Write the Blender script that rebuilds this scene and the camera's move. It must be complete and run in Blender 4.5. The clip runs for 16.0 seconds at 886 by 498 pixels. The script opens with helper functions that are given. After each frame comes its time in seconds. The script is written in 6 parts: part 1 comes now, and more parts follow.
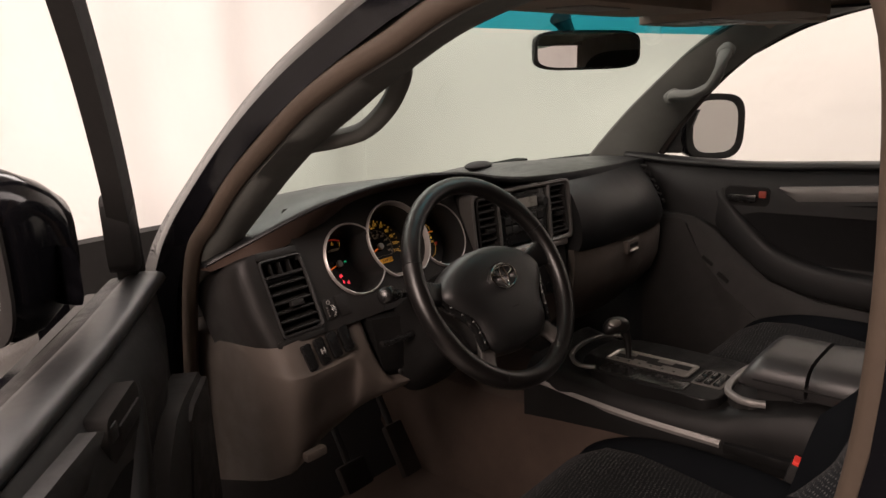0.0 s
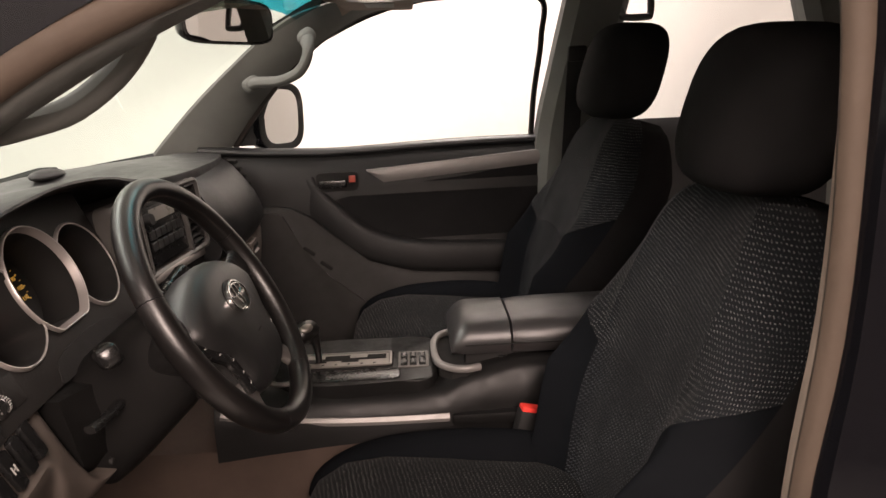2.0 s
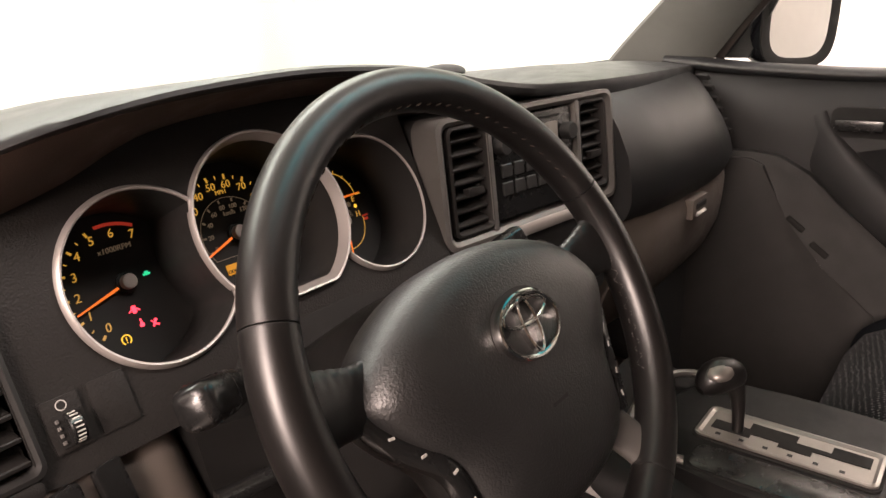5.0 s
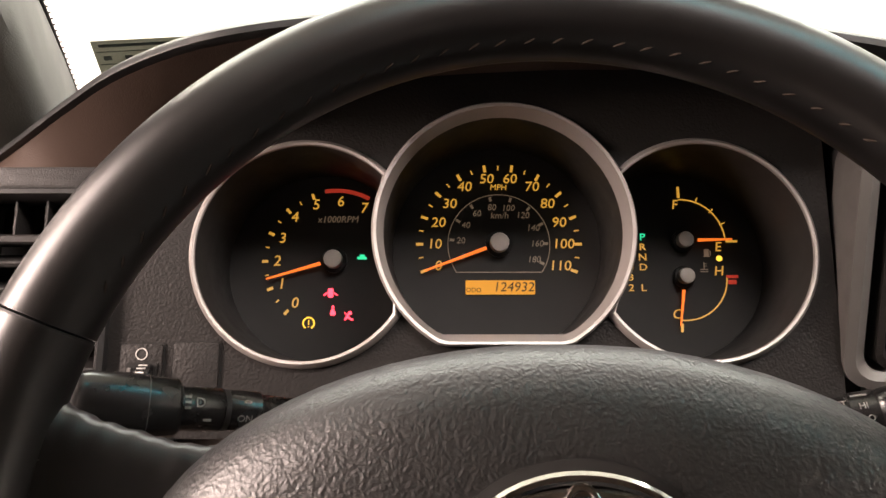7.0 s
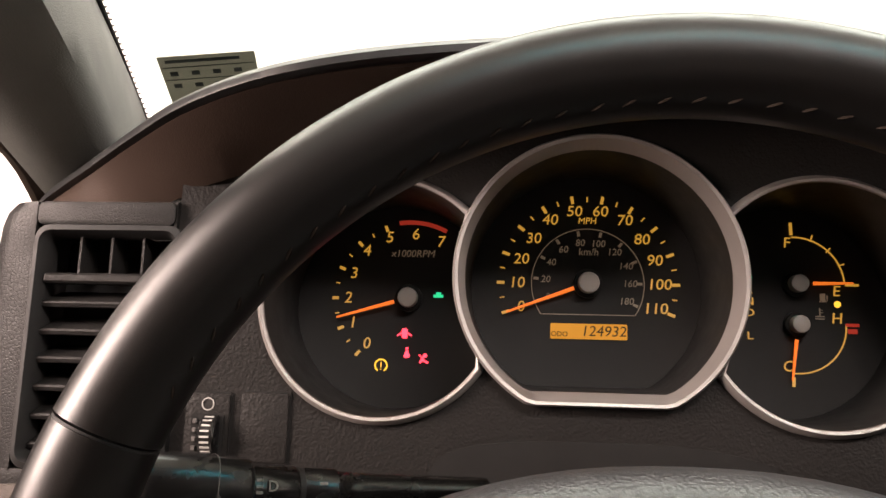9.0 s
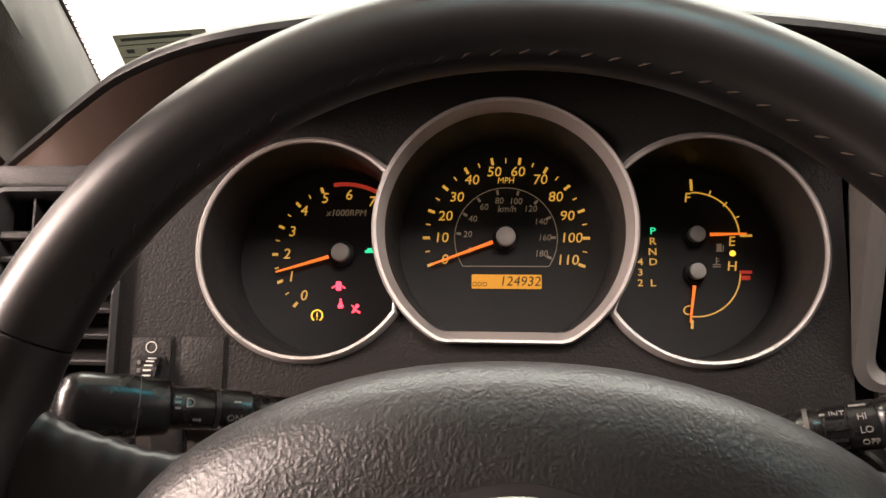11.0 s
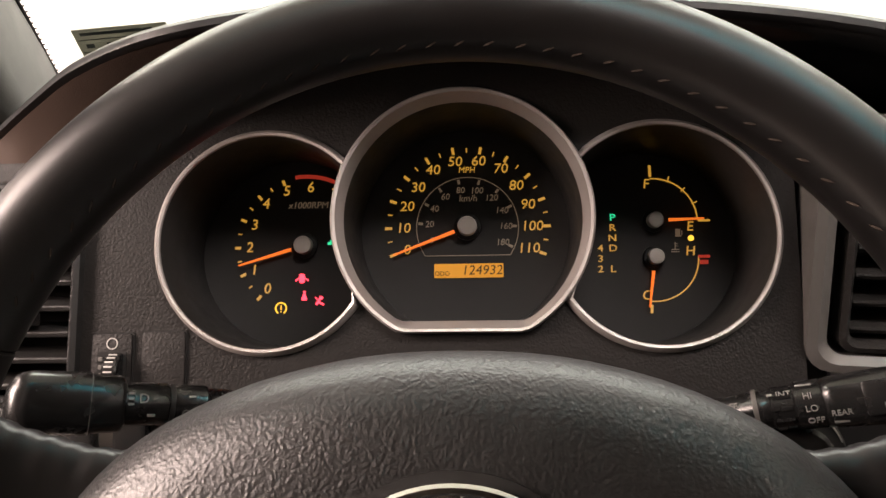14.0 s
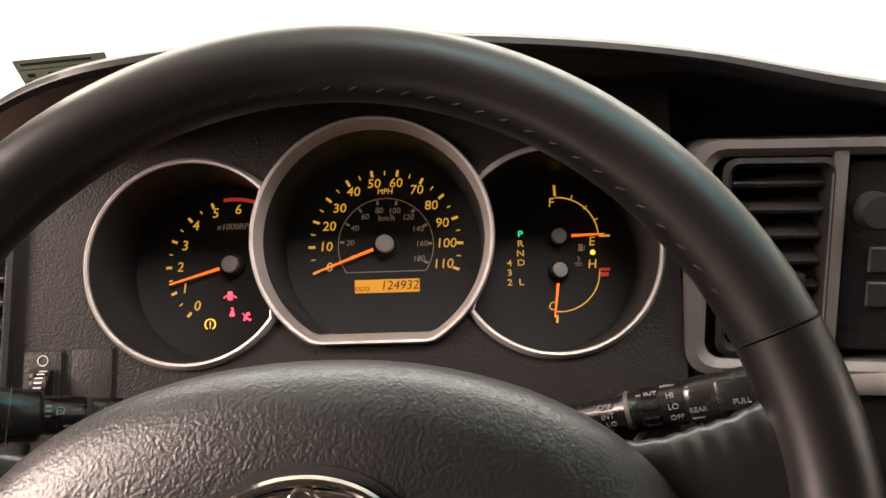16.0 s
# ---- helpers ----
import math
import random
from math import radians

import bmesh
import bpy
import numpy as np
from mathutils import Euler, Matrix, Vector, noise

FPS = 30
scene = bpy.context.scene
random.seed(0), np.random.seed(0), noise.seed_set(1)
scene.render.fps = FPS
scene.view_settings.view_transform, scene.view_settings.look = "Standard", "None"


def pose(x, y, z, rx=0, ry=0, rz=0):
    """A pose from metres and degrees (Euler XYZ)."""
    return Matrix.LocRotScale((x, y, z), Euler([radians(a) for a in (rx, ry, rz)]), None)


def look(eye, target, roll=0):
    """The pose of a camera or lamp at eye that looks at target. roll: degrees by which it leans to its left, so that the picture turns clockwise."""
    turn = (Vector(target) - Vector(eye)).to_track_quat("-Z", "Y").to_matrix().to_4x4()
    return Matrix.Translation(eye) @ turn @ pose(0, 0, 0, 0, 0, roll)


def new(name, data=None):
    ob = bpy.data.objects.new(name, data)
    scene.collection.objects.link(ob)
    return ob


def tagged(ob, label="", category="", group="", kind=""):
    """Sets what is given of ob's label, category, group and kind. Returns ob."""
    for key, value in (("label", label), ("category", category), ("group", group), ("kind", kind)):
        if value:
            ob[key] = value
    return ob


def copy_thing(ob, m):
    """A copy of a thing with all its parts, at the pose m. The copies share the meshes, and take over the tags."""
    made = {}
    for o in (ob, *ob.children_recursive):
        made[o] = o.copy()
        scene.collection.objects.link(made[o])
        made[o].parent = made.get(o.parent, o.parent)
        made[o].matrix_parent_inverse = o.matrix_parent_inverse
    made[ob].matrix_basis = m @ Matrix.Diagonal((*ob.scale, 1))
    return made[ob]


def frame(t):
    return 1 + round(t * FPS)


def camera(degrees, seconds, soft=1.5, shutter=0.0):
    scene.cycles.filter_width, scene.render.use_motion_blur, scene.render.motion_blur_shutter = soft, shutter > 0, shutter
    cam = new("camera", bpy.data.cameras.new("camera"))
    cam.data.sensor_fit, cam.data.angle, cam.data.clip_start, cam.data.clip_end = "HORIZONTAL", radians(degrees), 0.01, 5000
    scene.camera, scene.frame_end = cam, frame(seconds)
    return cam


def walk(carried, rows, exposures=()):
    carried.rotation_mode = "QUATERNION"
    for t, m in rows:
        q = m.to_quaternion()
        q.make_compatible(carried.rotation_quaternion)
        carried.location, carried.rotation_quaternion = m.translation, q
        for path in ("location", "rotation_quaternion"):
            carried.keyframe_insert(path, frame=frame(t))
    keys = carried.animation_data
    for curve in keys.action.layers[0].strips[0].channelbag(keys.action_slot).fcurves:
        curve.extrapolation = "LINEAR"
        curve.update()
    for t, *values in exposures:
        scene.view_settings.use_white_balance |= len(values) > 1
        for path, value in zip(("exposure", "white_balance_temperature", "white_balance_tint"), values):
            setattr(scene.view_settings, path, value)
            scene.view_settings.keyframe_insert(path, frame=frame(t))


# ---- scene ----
cam = camera(63.24, 16.0)
PATH = [
    (0, (-0.9185, -0.9464, 1.4814), (0.5224, 0.3620, 1.0211), -2.75),
    (0.5, (-0.8920, -0.8249, 1.4617), (0.7674, 0.1819, 0.9793), -2.53),
    (1, (-0.8560, -0.6931, 1.4542), (0.9608, -0.0207, 0.9572), -2.57),
    (1.5, (-0.8855, -0.5532, 1.4505), (1.0292, -0.2744, 0.9442), -2.26),
    (2, (-0.9104, -0.4768, 1.4469), (1.0224, -0.5570, 0.9391), -2.20),
    (2.4, (-0.8685, -0.4805, 1.4417), (1.0602, -0.6317, 0.9345), -2.42),
    (2.5, (-0.8785, -0.4926, 1.4457), (1.0507, -0.6403, 0.9391), -2.47),
    (3, (-0.8635, -0.5212, 1.4393), (1.0697, -0.6094, 0.9342), -2.56),
    (3.5, (-0.8322, -0.5891, 1.4230), (1.0564, -0.1845, 0.9038), -2.66),
    (4, (-0.7507, -0.6169, 1.3995), (0.9594, 0.2292, 0.7999), -2.77),
    (4.2, (-0.7010, -0.6154, 1.4007), (0.9300, 0.3447, 0.7542), -2.55),
    (4.5, (-0.5847, -0.5482, 1.3725), (1.0164, 0.4644, 0.7313), -3.09),
    (4.7, (-0.4893, -0.4933, 1.3629), (1.0917, 0.5480, 0.7179), -2.79),
    (6.8, (-0.0246, -0.4112, 1.2827), (-0.0470, 1.5313, 0.8072), -0.08),
    (7, (-0.0310, -0.4048, 1.2808), (-0.0446, 1.5370, 0.8022), -0.14),
    (7.5, (-0.0596, -0.3626, 1.3148), (-0.1339, 1.5734, 0.8185), -0.50),
    (8, (-0.0572, -0.3498, 1.3027), (-0.1925, 1.5842, 0.8115), -0.19),
    (8.5, (-0.0721, -0.3773, 1.3049), (-0.2433, 1.5513, 0.8036), -0.54),
    (9, (-0.0488, -0.3628, 1.3038), (-0.2136, 1.5618, 0.7853), -0.49),
    (9.5, (-0.0235, -0.3696, 1.2909), (-0.1954, 1.5611, 0.7981), -0.59),
    (9.7, (-0.0178, -0.3733, 1.2912), (-0.1896, 1.5576, 0.7993), -0.66),
    (11.8, (-0.0001, -0.4404, 1.3049), (-0.1340, 1.4666, 0.7171), -1.75),
    (12, (-0.0027, -0.4503, 1.3083), (-0.1154, 1.4576, 0.7193), -1.60),
    (12.5, (-0.0026, -0.4200, 1.2903), (-0.0750, 1.5034, 0.7470), -1.18),
    (13, (0.0161, -0.3948, 1.2951), (-0.1025, 1.5155, 0.7149), -1.70),
    (13.5, (0.0207, -0.4029, 1.3003), (-0.1064, 1.5059, 0.7171), -1.85),
    (14, (0.0150, -0.4011, 1.2961), (-0.1058, 1.5073, 0.7104), -1.99),
    (14.5, (0.0169, -0.3996, 1.2945), (-0.0761, 1.5139, 0.7202), -2.01),
    (15, (0.0215, -0.4026, 1.3049), (-0.0535, 1.5113, 0.7290), -2.20),
    (15.5, (0.0188, -0.4103, 1.3126), (-0.0450, 1.5092, 0.7546), -2.32),
    (16, (0.0575, -0.4291, 1.3069), (-0.0007, 1.4911, 0.7507), -2.31),
]
walk(cam, [(t, look(eye, target, roll)) for t, eye, target, roll in PATH],
     exposures=[(0.0, -1.4), (0.6, -1.3), (1.1, -1.05), (1.6, -0.8), (2.4, -0.55), (3.2, -0.55), (3.7, -0.7), (4.2, -0.52), (4.7, -0.15), (6.8, 0.4), (7.5, 0.38), (8.0, 0.15), (8.6, 0.1), (9.5, 0.08), (11.8, 0.48), (12.5, 0.4), (13.2, 0.22), (14.0, 0.12), (15.2, 0.15), (16.0, 0.35)])

# ---- light and surroundings ----
scene.view_settings.exposure = 0.0
world = bpy.data.worlds.new("world")
scene.world = world
world.use_nodes = True
world.node_tree.nodes["Background"].inputs[0].default_value = (1.0, 0.96, 0.93, 1)
world.node_tree.nodes["Background"].inputs[1].default_value = 0.02


def area_lamp(name, eye, target, sx, sy, watts, color):
    data = bpy.data.lights.new(name, "AREA")
    data.shape, data.size, data.size_y, data.energy, data.color = "RECTANGLE", sx, sy, watts, color
    ob = new(name, data)
    ob.matrix_basis = look(eye, target)
    return ob


# Lamp rows under the booth's ceiling, and the warm lamps of the hall behind the open door.
area_lamp("booth_lamp_front", (0.4, 2.0, 3.15), (0.4, 1.75, 0.0), 4.5, 0.8, 250, (1.0, 0.9, 0.85))
area_lamp("booth_lamp_side", (2.15, -0.9, 3.1), (2.5, -0.9, 0.0), 0.7, 4.5, 300, (1.0, 0.86, 0.81))
area_lamp("booth_lamp_left", (-2.2, 0.5, 3.15), (-2.2, 0.5, 0.0), 0.6, 3.6, 220, (1.0, 0.8, 0.72))
area_lamp("hall_lamp", (-2.5, -0.85, 2.3), (-0.1, -0.15, 1.15), 1.0, 1.1, 190, (1.0, 0.78, 0.69))


# ---- materials ----
class Nodes:
    def __init__(self, name):
        self.mat = bpy.data.materials.new(name)
        self.mat.use_nodes = True
        self.tree = self.mat.node_tree
        self.bsdf = self.tree.nodes["Principled BSDF"]
        self.coords = self.add("ShaderNodeTexCoord").outputs["Object"]

    def add(self, kind, **values):
        node = self.tree.nodes.new(kind)
        for key, value in values.items():
            if key in node.inputs:
                node.inputs[key].default_value = value
        return node

    def link(self, a, b):
        self.tree.links.new(a, b)

    def noise(self, scale, detail=4.0, rough=0.6):
        node = self.add("ShaderNodeTexNoise", Scale=scale, Detail=detail, Roughness=rough)
        self.link(self.coords, node.inputs["Vector"])
        return node.outputs["Fac"]

    def voronoi(self, scale, feature="F1"):
        node = self.add("ShaderNodeTexVoronoi", Scale=scale)
        node.feature = feature
        self.link(self.coords, node.inputs["Vector"])
        return node.outputs["Distance"]

    def math(self, op, a, b=0.0, clamp=False):
        node = self.add("ShaderNodeMath")
        node.operation, node.use_clamp = op, clamp
        for n, v in enumerate((a, b)):
            if isinstance(v, (int, float)):
                node.inputs[n].default_value = v
            else:
                self.link(v, node.inputs[n])
        return node.outputs[0]

    def mix(self, fac, c1, c2):
        node = self.add("ShaderNodeMix")
        node.data_type = "RGBA"
        self.link(fac, node.inputs[0])
        for n, c in ((6, c1), (7, c2)):
            if isinstance(c, tuple):
                node.inputs[n].default_value = (*c, 1)
            else:
                self.link(c, node.inputs[n])
        return node.outputs[2]

    def range(self, fac, a, b, c, d):
        node = self.add("ShaderNodeMapRange")
        self.link(fac, node.inputs[0])
        for n, v in enumerate((a, b, c, d)):
            node.inputs[n + 1].default_value = v
        return node.outputs[0]

    def bump(self, height, strength, distance):
        node = self.add("ShaderNodeBump", Strength=strength, Distance=distance)
        self.link(height, node.inputs["Height"])
        self.link(node.outputs[0], self.bsdf.inputs["Normal"])

    def setup(self, color=None, rough=0.5, metal=0.0, spec=0.5):
        if color is not None:
            if isinstance(color, tuple):
                self.bsdf.inputs["Base Color"].default_value = (*color, 1)
            else:
                self.link(color, self.bsdf.inputs["Base Color"])
        if isinstance(rough, (int, float)):
            self.bsdf.inputs["Roughness"].default_value = rough
        else:
            self.link(rough, self.bsdf.inputs["Roughness"])
        self.bsdf.inputs["Metallic"].default_value = metal
        self.bsdf.inputs["Specular IOR Level"].default_value = spec
        return self.mat


def grained(name, color, rough=0.5, scale=900.0, strength=0.35, spec=0.22, metal=0.0, vary=0.25, depth=0.0006, wear=0.1):
    """Moulded plastic or leather: pebbled grain, uneven gloss, dust."""
    n = Nodes(name)
    big, fine = n.noise(9.0), n.noise(scale * 0.6, 3.0)
    cells = n.voronoi(scale, "DISTANCE_TO_EDGE")
    dark = tuple(c * (1 - vary) for c in color)
    light = tuple(min(1, c * (1 + vary)) for c in color)
    col = n.mix(big, dark, light)
    r = n.range(n.noise(30.0), 0.3, 0.7, max(0.05, rough - wear), min(1, rough + wear))
    n.bump(n.math("ADD", n.math("MINIMUM", n.math("MULTIPLY", cells, 3.0), 0.5), n.math("MULTIPLY", fine, 0.35)), strength, depth)
    return n.setup(col, r, metal, spec)


def hide(name, color, rough, scale=560.0, relief=0.42, spec=0.36):
    """Embossed leather: soft irregular domes between wavy creases."""
    n = Nodes(name)
    warp = n.add("ShaderNodeTexNoise", Scale=170.0, Detail=2.0)
    n.link(n.coords, warp.inputs["Vector"])
    shift = n.add("ShaderNodeVectorMath")
    shift.operation = "MULTIPLY_ADD"
    n.link(warp.outputs["Color"], shift.inputs[0])
    shift.inputs[1].default_value = (0.004, 0.004, 0.004)
    n.link(n.coords, shift.inputs[2])
    plain_coords, n.coords = n.coords, shift.outputs[0]
    node = n.add("ShaderNodeTexVoronoi", Scale=scale, Smoothness=0.3)
    node.feature = "SMOOTH_F1"
    n.link(n.coords, node.inputs["Vector"])
    domes = n.math("SUBTRACT", 0.9, node.outputs["Distance"])
    n.coords = plain_coords
    creases = n.math("ABSOLUTE", n.math("SUBTRACT", n.noise(scale * 0.6, 3.0, 0.55), 0.5))
    big = n.noise(8.0)
    col = n.mix(big, tuple(c * 0.85 for c in color), tuple(c * 1.2 for c in color))
    r = n.range(n.noise(12.0, 3.0), 0.3, 0.7, rough - 0.02, rough + 0.06)
    n.bump(n.math("ADD", domes, n.math("MULTIPLY", creases, 1.2)), relief, 0.0009)
    return n.setup(col, r, 0.0, spec)


def thin_sheet(name, color):
    """Printed film that lets some of the light behind it through."""
    n = Nodes(name)
    n.setup(color, 0.6, 0.0, 0.3)
    clear = n.add("ShaderNodeBsdfTranslucent", Color=(*color, 1))
    half = n.add("ShaderNodeMixShader", Fac=0.5)
    n.link(n.bsdf.outputs[0], half.inputs[1])
    n.link(clear.outputs[0], half.inputs[2])
    n.link(half.outputs[0], n.tree.nodes["Material Output"].inputs[0])
    return n.mat


def plain(name, color, rough=0.4, metal=0.0, spec=0.5, vary=0.15, scale=25.0):
    n = Nodes(name)
    noise = n.noise(scale)
    col = n.mix(noise, tuple(c * (1 - vary) for c in color), tuple(min(1, c * (1 + vary)) for c in color))
    r = n.range(n.noise(60.0, 5.0), 0.3, 0.7, max(0.03, rough - 0.07), min(1, rough + 0.07))
    return n.setup(col, r, metal, spec)


def glow(name, color, strength, base=(0.02, 0.02, 0.02)):
    n = Nodes(name)
    n.bsdf.inputs["Emission Color"].default_value = (*color, 1)
    n.bsdf.inputs["Emission Strength"].default_value = strength
    return n.setup(base, 0.5)


def fabric(name, ground, thread, pitch, ribs=False, flat=False, mapped=False):
    """Woven seat cloth with rows of paler stitches."""
    n = Nodes(name)
    if mapped:
        n.coords = n.add("ShaderNodeTexCoord").outputs["UV"]
    sep = n.add("ShaderNodeSeparateXYZ")
    n.link(n.coords, sep.inputs[0])
    x, z = sep.outputs[0], sep.outputs[1 if flat or mapped else 2]
    k = 2 * math.pi / pitch
    sx = n.math("SINE", n.math("MULTIPLY", x, k * 0.62))
    drift = n.math("MULTIPLY", n.math("SUBTRACT", n.noise(70.0, 2.0), 0.5), 7.0)
    sz = n.math("SINE", n.math("ADD", n.math("ADD", n.math("MULTIPLY", z, k), n.math("MULTIPLY", x, k * 0.45)), n.math("ADD", drift, n.math("MULTIPLY", n.math("SIGN", sx), 1.5))))
    if ribs:
        dots = n.range(sz, 0.1, 0.8, 0.0, 1.0)
    else:
        dots = n.math("MULTIPLY", n.range(n.math("ABSOLUTE", sx), 0.5, 0.85, 0.0, 1.0), n.range(sz, 0.45, 0.85, 0.0, 1.0))
    patch = n.range(n.noise(7.0, 2.0), 0.35, 0.65, 0.25, 1.0)
    torn = n.range(n.noise(330.0, 2.0), 0.42, 0.6, 0.1, 1.0)
    fleck = n.math("MULTIPLY", n.math("MULTIPLY", dots, torn), patch)
    weave = n.noise(1400.0, 2.0)
    col = n.mix(fleck, n.mix(weave, tuple(c * 0.7 for c in ground), tuple(c * 1.3 for c in ground)), thread)
    n.bump(n.math("ADD", n.math("MULTIPLY", dots, 0.6), n.math("MULTIPLY", weave, 0.5)), 0.5, 0.0012)
    n.bsdf.inputs["Sheen Weight"].default_value = 0.03
    return n.setup(col, 0.95, 0.0, 0.05)


def glass(name, color, rough=0.0):
    n = Nodes(name)
    out = n.tree.nodes["Material Output"]
    clear = n.add("ShaderNodeBsdfTransparent", Color=(*color, 1))
    gloss = n.add("ShaderNodeBsdfGlossy", Roughness=0.02)
    face = n.add("ShaderNodeLayerWeight", Blend=0.5)
    fac = n.math("ADD", n.math("MULTIPLY", n.math("POWER", face.outputs["Facing"], 5.0), 0.6), 0.035, True)
    mixer = n.add("ShaderNodeMixShader")
    n.link(fac, mixer.inputs[0])
    n.link(clear.outputs[0], mixer.inputs[1])
    n.link(gloss.outputs[0], mixer.inputs[2])
    n.link(mixer.outputs[0], out.inputs[0])
    return n.mat


def cloth_wall(name, color):
    n = Nodes(name)
    big = n.noise(0.9, 3.0)
    col = n.mix(big, tuple(c * 0.9 for c in color), color)
    n.bump(n.noise(3.0, 3.0), 0.35, 0.05)
    return n.setup(col, 0.9, 0.0, 0.1)


def chrome(name, color=(0.75, 0.74, 0.72), rough=0.12):
    n = Nodes(name)
    return n.setup(color, n.range(n.noise(80.0), 0.3, 0.7, rough * 0.6, rough * 1.6), 1.0)


M_DASH = grained("dash_plastic", (0.0085, 0.0087, 0.009), 0.42, 650.0, 0.3, 0.32, wear=0.03, vary=0.12)
M_DASH_TOP = grained("dash_top_vinyl", (0.0125, 0.013, 0.0136), 0.42, 650.0, 0.12, 0.5, vary=0.1, wear=0.05)
M_FASCIA = hide("fascia_plastic", (0.0122, 0.0112, 0.0105), 0.5, 640.0, 0.36, 0.15)
# Brown of the hood's underside carries the warm light falling on dark plastic.
M_HOOD_WARM_LIT = grained("hood_underside_warm_lit", (0.056, 0.038, 0.03), 0.6, 500.0, 0.2, 0.1)
# Grey lower trim darkened: the shade low in the cabin is in the colour.
M_DOORLOW_SHADED = grained("door_lower_trim_shaded", (0.0175, 0.0168, 0.016), 0.6, 700.0, 0.25)
M_BEIGE = grained("lower_trim_grey", (0.078, 0.066, 0.057), 0.55, 700.0, 0.25)
M_PILLAR = grained("pillar_trim", (0.12, 0.124, 0.115), 0.7, 500.0, 0.25)
M_LINER = grained("headliner_cloth", (0.22, 0.175, 0.14), 0.95, 800.0, 0.3)
M_LEATHER = grained("wheel_leather", (0.0058, 0.0052, 0.0049), 0.36, 1300.0, 0.05, 0.52, vary=0.12, wear=0.02)
M_DOORTRIM = grained("door_trim_vinyl", (0.0118, 0.0116, 0.0115), 0.48, 700.0, 0.3)
M_ARM = grained("armrest_vinyl", (0.021, 0.0205, 0.0205), 0.38, 900.0, 0.12, 0.55, wear=0.03)
M_PAD = hide("airbag_cover", (0.0095, 0.0095, 0.0095), 0.4, 700.0, 0.32, 0.6)
M_BLACK = plain("gloss_black_plastic", (0.008, 0.008, 0.008), 0.25)
M_MATT = plain("matt_black_plastic", (0.0095, 0.0092, 0.009), 0.58, spec=0.35)
# Near black for dark parts; on solid plates it stands in for recess shade.
M_VOID = plain("black_and_cavity_shade", (0.013, 0.0125, 0.012), 0.8, spec=0.15)
M_FACE = plain("gauge_face", (0.027, 0.0262, 0.0255), 0.5, spec=0.15)
M_WELL = plain("gauge_well_plastic", (0.014, 0.0137, 0.0133), 0.42, spec=0.25)
M_SILVER = plain("satin_silver_paint", (0.4, 0.37, 0.35), 0.42, 0.7, vary=0.06)
M_GREYTRIM = plain("dark_silver_trim", (0.105, 0.099, 0.093), 0.44, 0.35, vary=0.1)
M_STRIP = plain("door_strip_paint", (0.17, 0.162, 0.154), 0.44, 0.3, vary=0.1)
M_WRAP = grained("gathered_leather", (0.0068, 0.0067, 0.0066), 0.36, 1300.0, 0.08, 0.45, vary=0.2, wear=0.04)
M_SATIN = plain("worn_satin_metal", (0.24, 0.222, 0.205), 0.38, 0.8, vary=0.15)
M_CHROME = chrome("chrome")
M_VENT = grained("vent_plastic", (0.0098, 0.0091, 0.0086), 0.46, 500.0, 0.35, 0.22)
M_HALL = grained("hall_wall_paint", (0.16, 0.12, 0.09), 0.8, 40.0, 0.2)
M_STITCH = plain("worn_tan_thread", (0.036, 0.028, 0.023), 0.85, spec=0.1)
M_WORN_PRINT = plain("worn_grey_print", (0.17, 0.165, 0.155), 0.6)
M_THREAD = plain("grey_thread", (0.09, 0.085, 0.08), 0.8)
M_PRINT = glow("amber_backlit_print", (1.0, 0.5, 0.06), 0.46, (0.26, 0.2, 0.11))
M_PRINT_DIM = glow("dim_backlit_print", (1.0, 0.66, 0.4), 0.07, (0.25, 0.22, 0.18))
M_CONSOLE = grained("console_plastic", (0.0062, 0.0061, 0.006), 0.4, 650.0, 0.1, 0.16)
M_SHROUD = grained("shroud_plastic", (0.0062, 0.006, 0.0058), 0.58, 700.0, 0.2, 0.12)
M_WHITE = plain("white_print", (0.34, 0.33, 0.31), 0.6)
M_NEEDLE = glow("orange_needle", (1.0, 0.2, 0.02), 0.75, (0.8, 0.15, 0.03))
M_RED = glow("red_lamp", (1.0, 0.045, 0.075), 3.4, (0.3, 0.01, 0.01))
M_REDMARK = glow("red_scale", (1.0, 0.08, 0.04), 0.22, (0.4, 0.03, 0.02))
M_AMBER = glow("amber_lamp", (1.0, 0.55, 0.05), 1.3, (0.3, 0.15, 0.02))
M_GREEN = glow("green_lamp", (0.05, 1.0, 0.45), 0.7, (0.02, 0.2, 0.1))
M_LCD = glow("amber_display", (1.0, 0.4, 0.015), 0.48, (0.25, 0.12, 0.02))
M_LCDINK = plain("display_ink", (0.04, 0.015, 0.0), 0.6)
M_HUBCAP = plain("needle_cap", (0.34, 0.31, 0.28), 0.45)
M_SEAT = fabric("seat_cloth_flecked", (0.0068, 0.0076, 0.0086), (0.16, 0.16, 0.158), 0.0066, mapped=True)
M_SEATMID = fabric("seat_cloth_fine", (0.0066, 0.0075, 0.0086), (0.13, 0.132, 0.134), 0.0058, mapped=True)
M_CUSHION = fabric("cushion_cloth_flecked", (0.0044, 0.0049, 0.0053), (0.13, 0.13, 0.127), 0.007, flat=True)
M_SEATRIB = fabric("seat_cloth_ribbed", (0.0058, 0.0066, 0.0076), (0.058, 0.061, 0.065), 0.0075, True, mapped=True)
M_BOLSTER = grained("seat_bolster_cloth", (0.0046, 0.0052, 0.0062), 0.95, 1200.0, 0.3, 0.03)
M_HEAD = grained("headrest_cloth", (0.0105, 0.0102, 0.0104), 0.95, 1200.0, 0.3, 0.05)
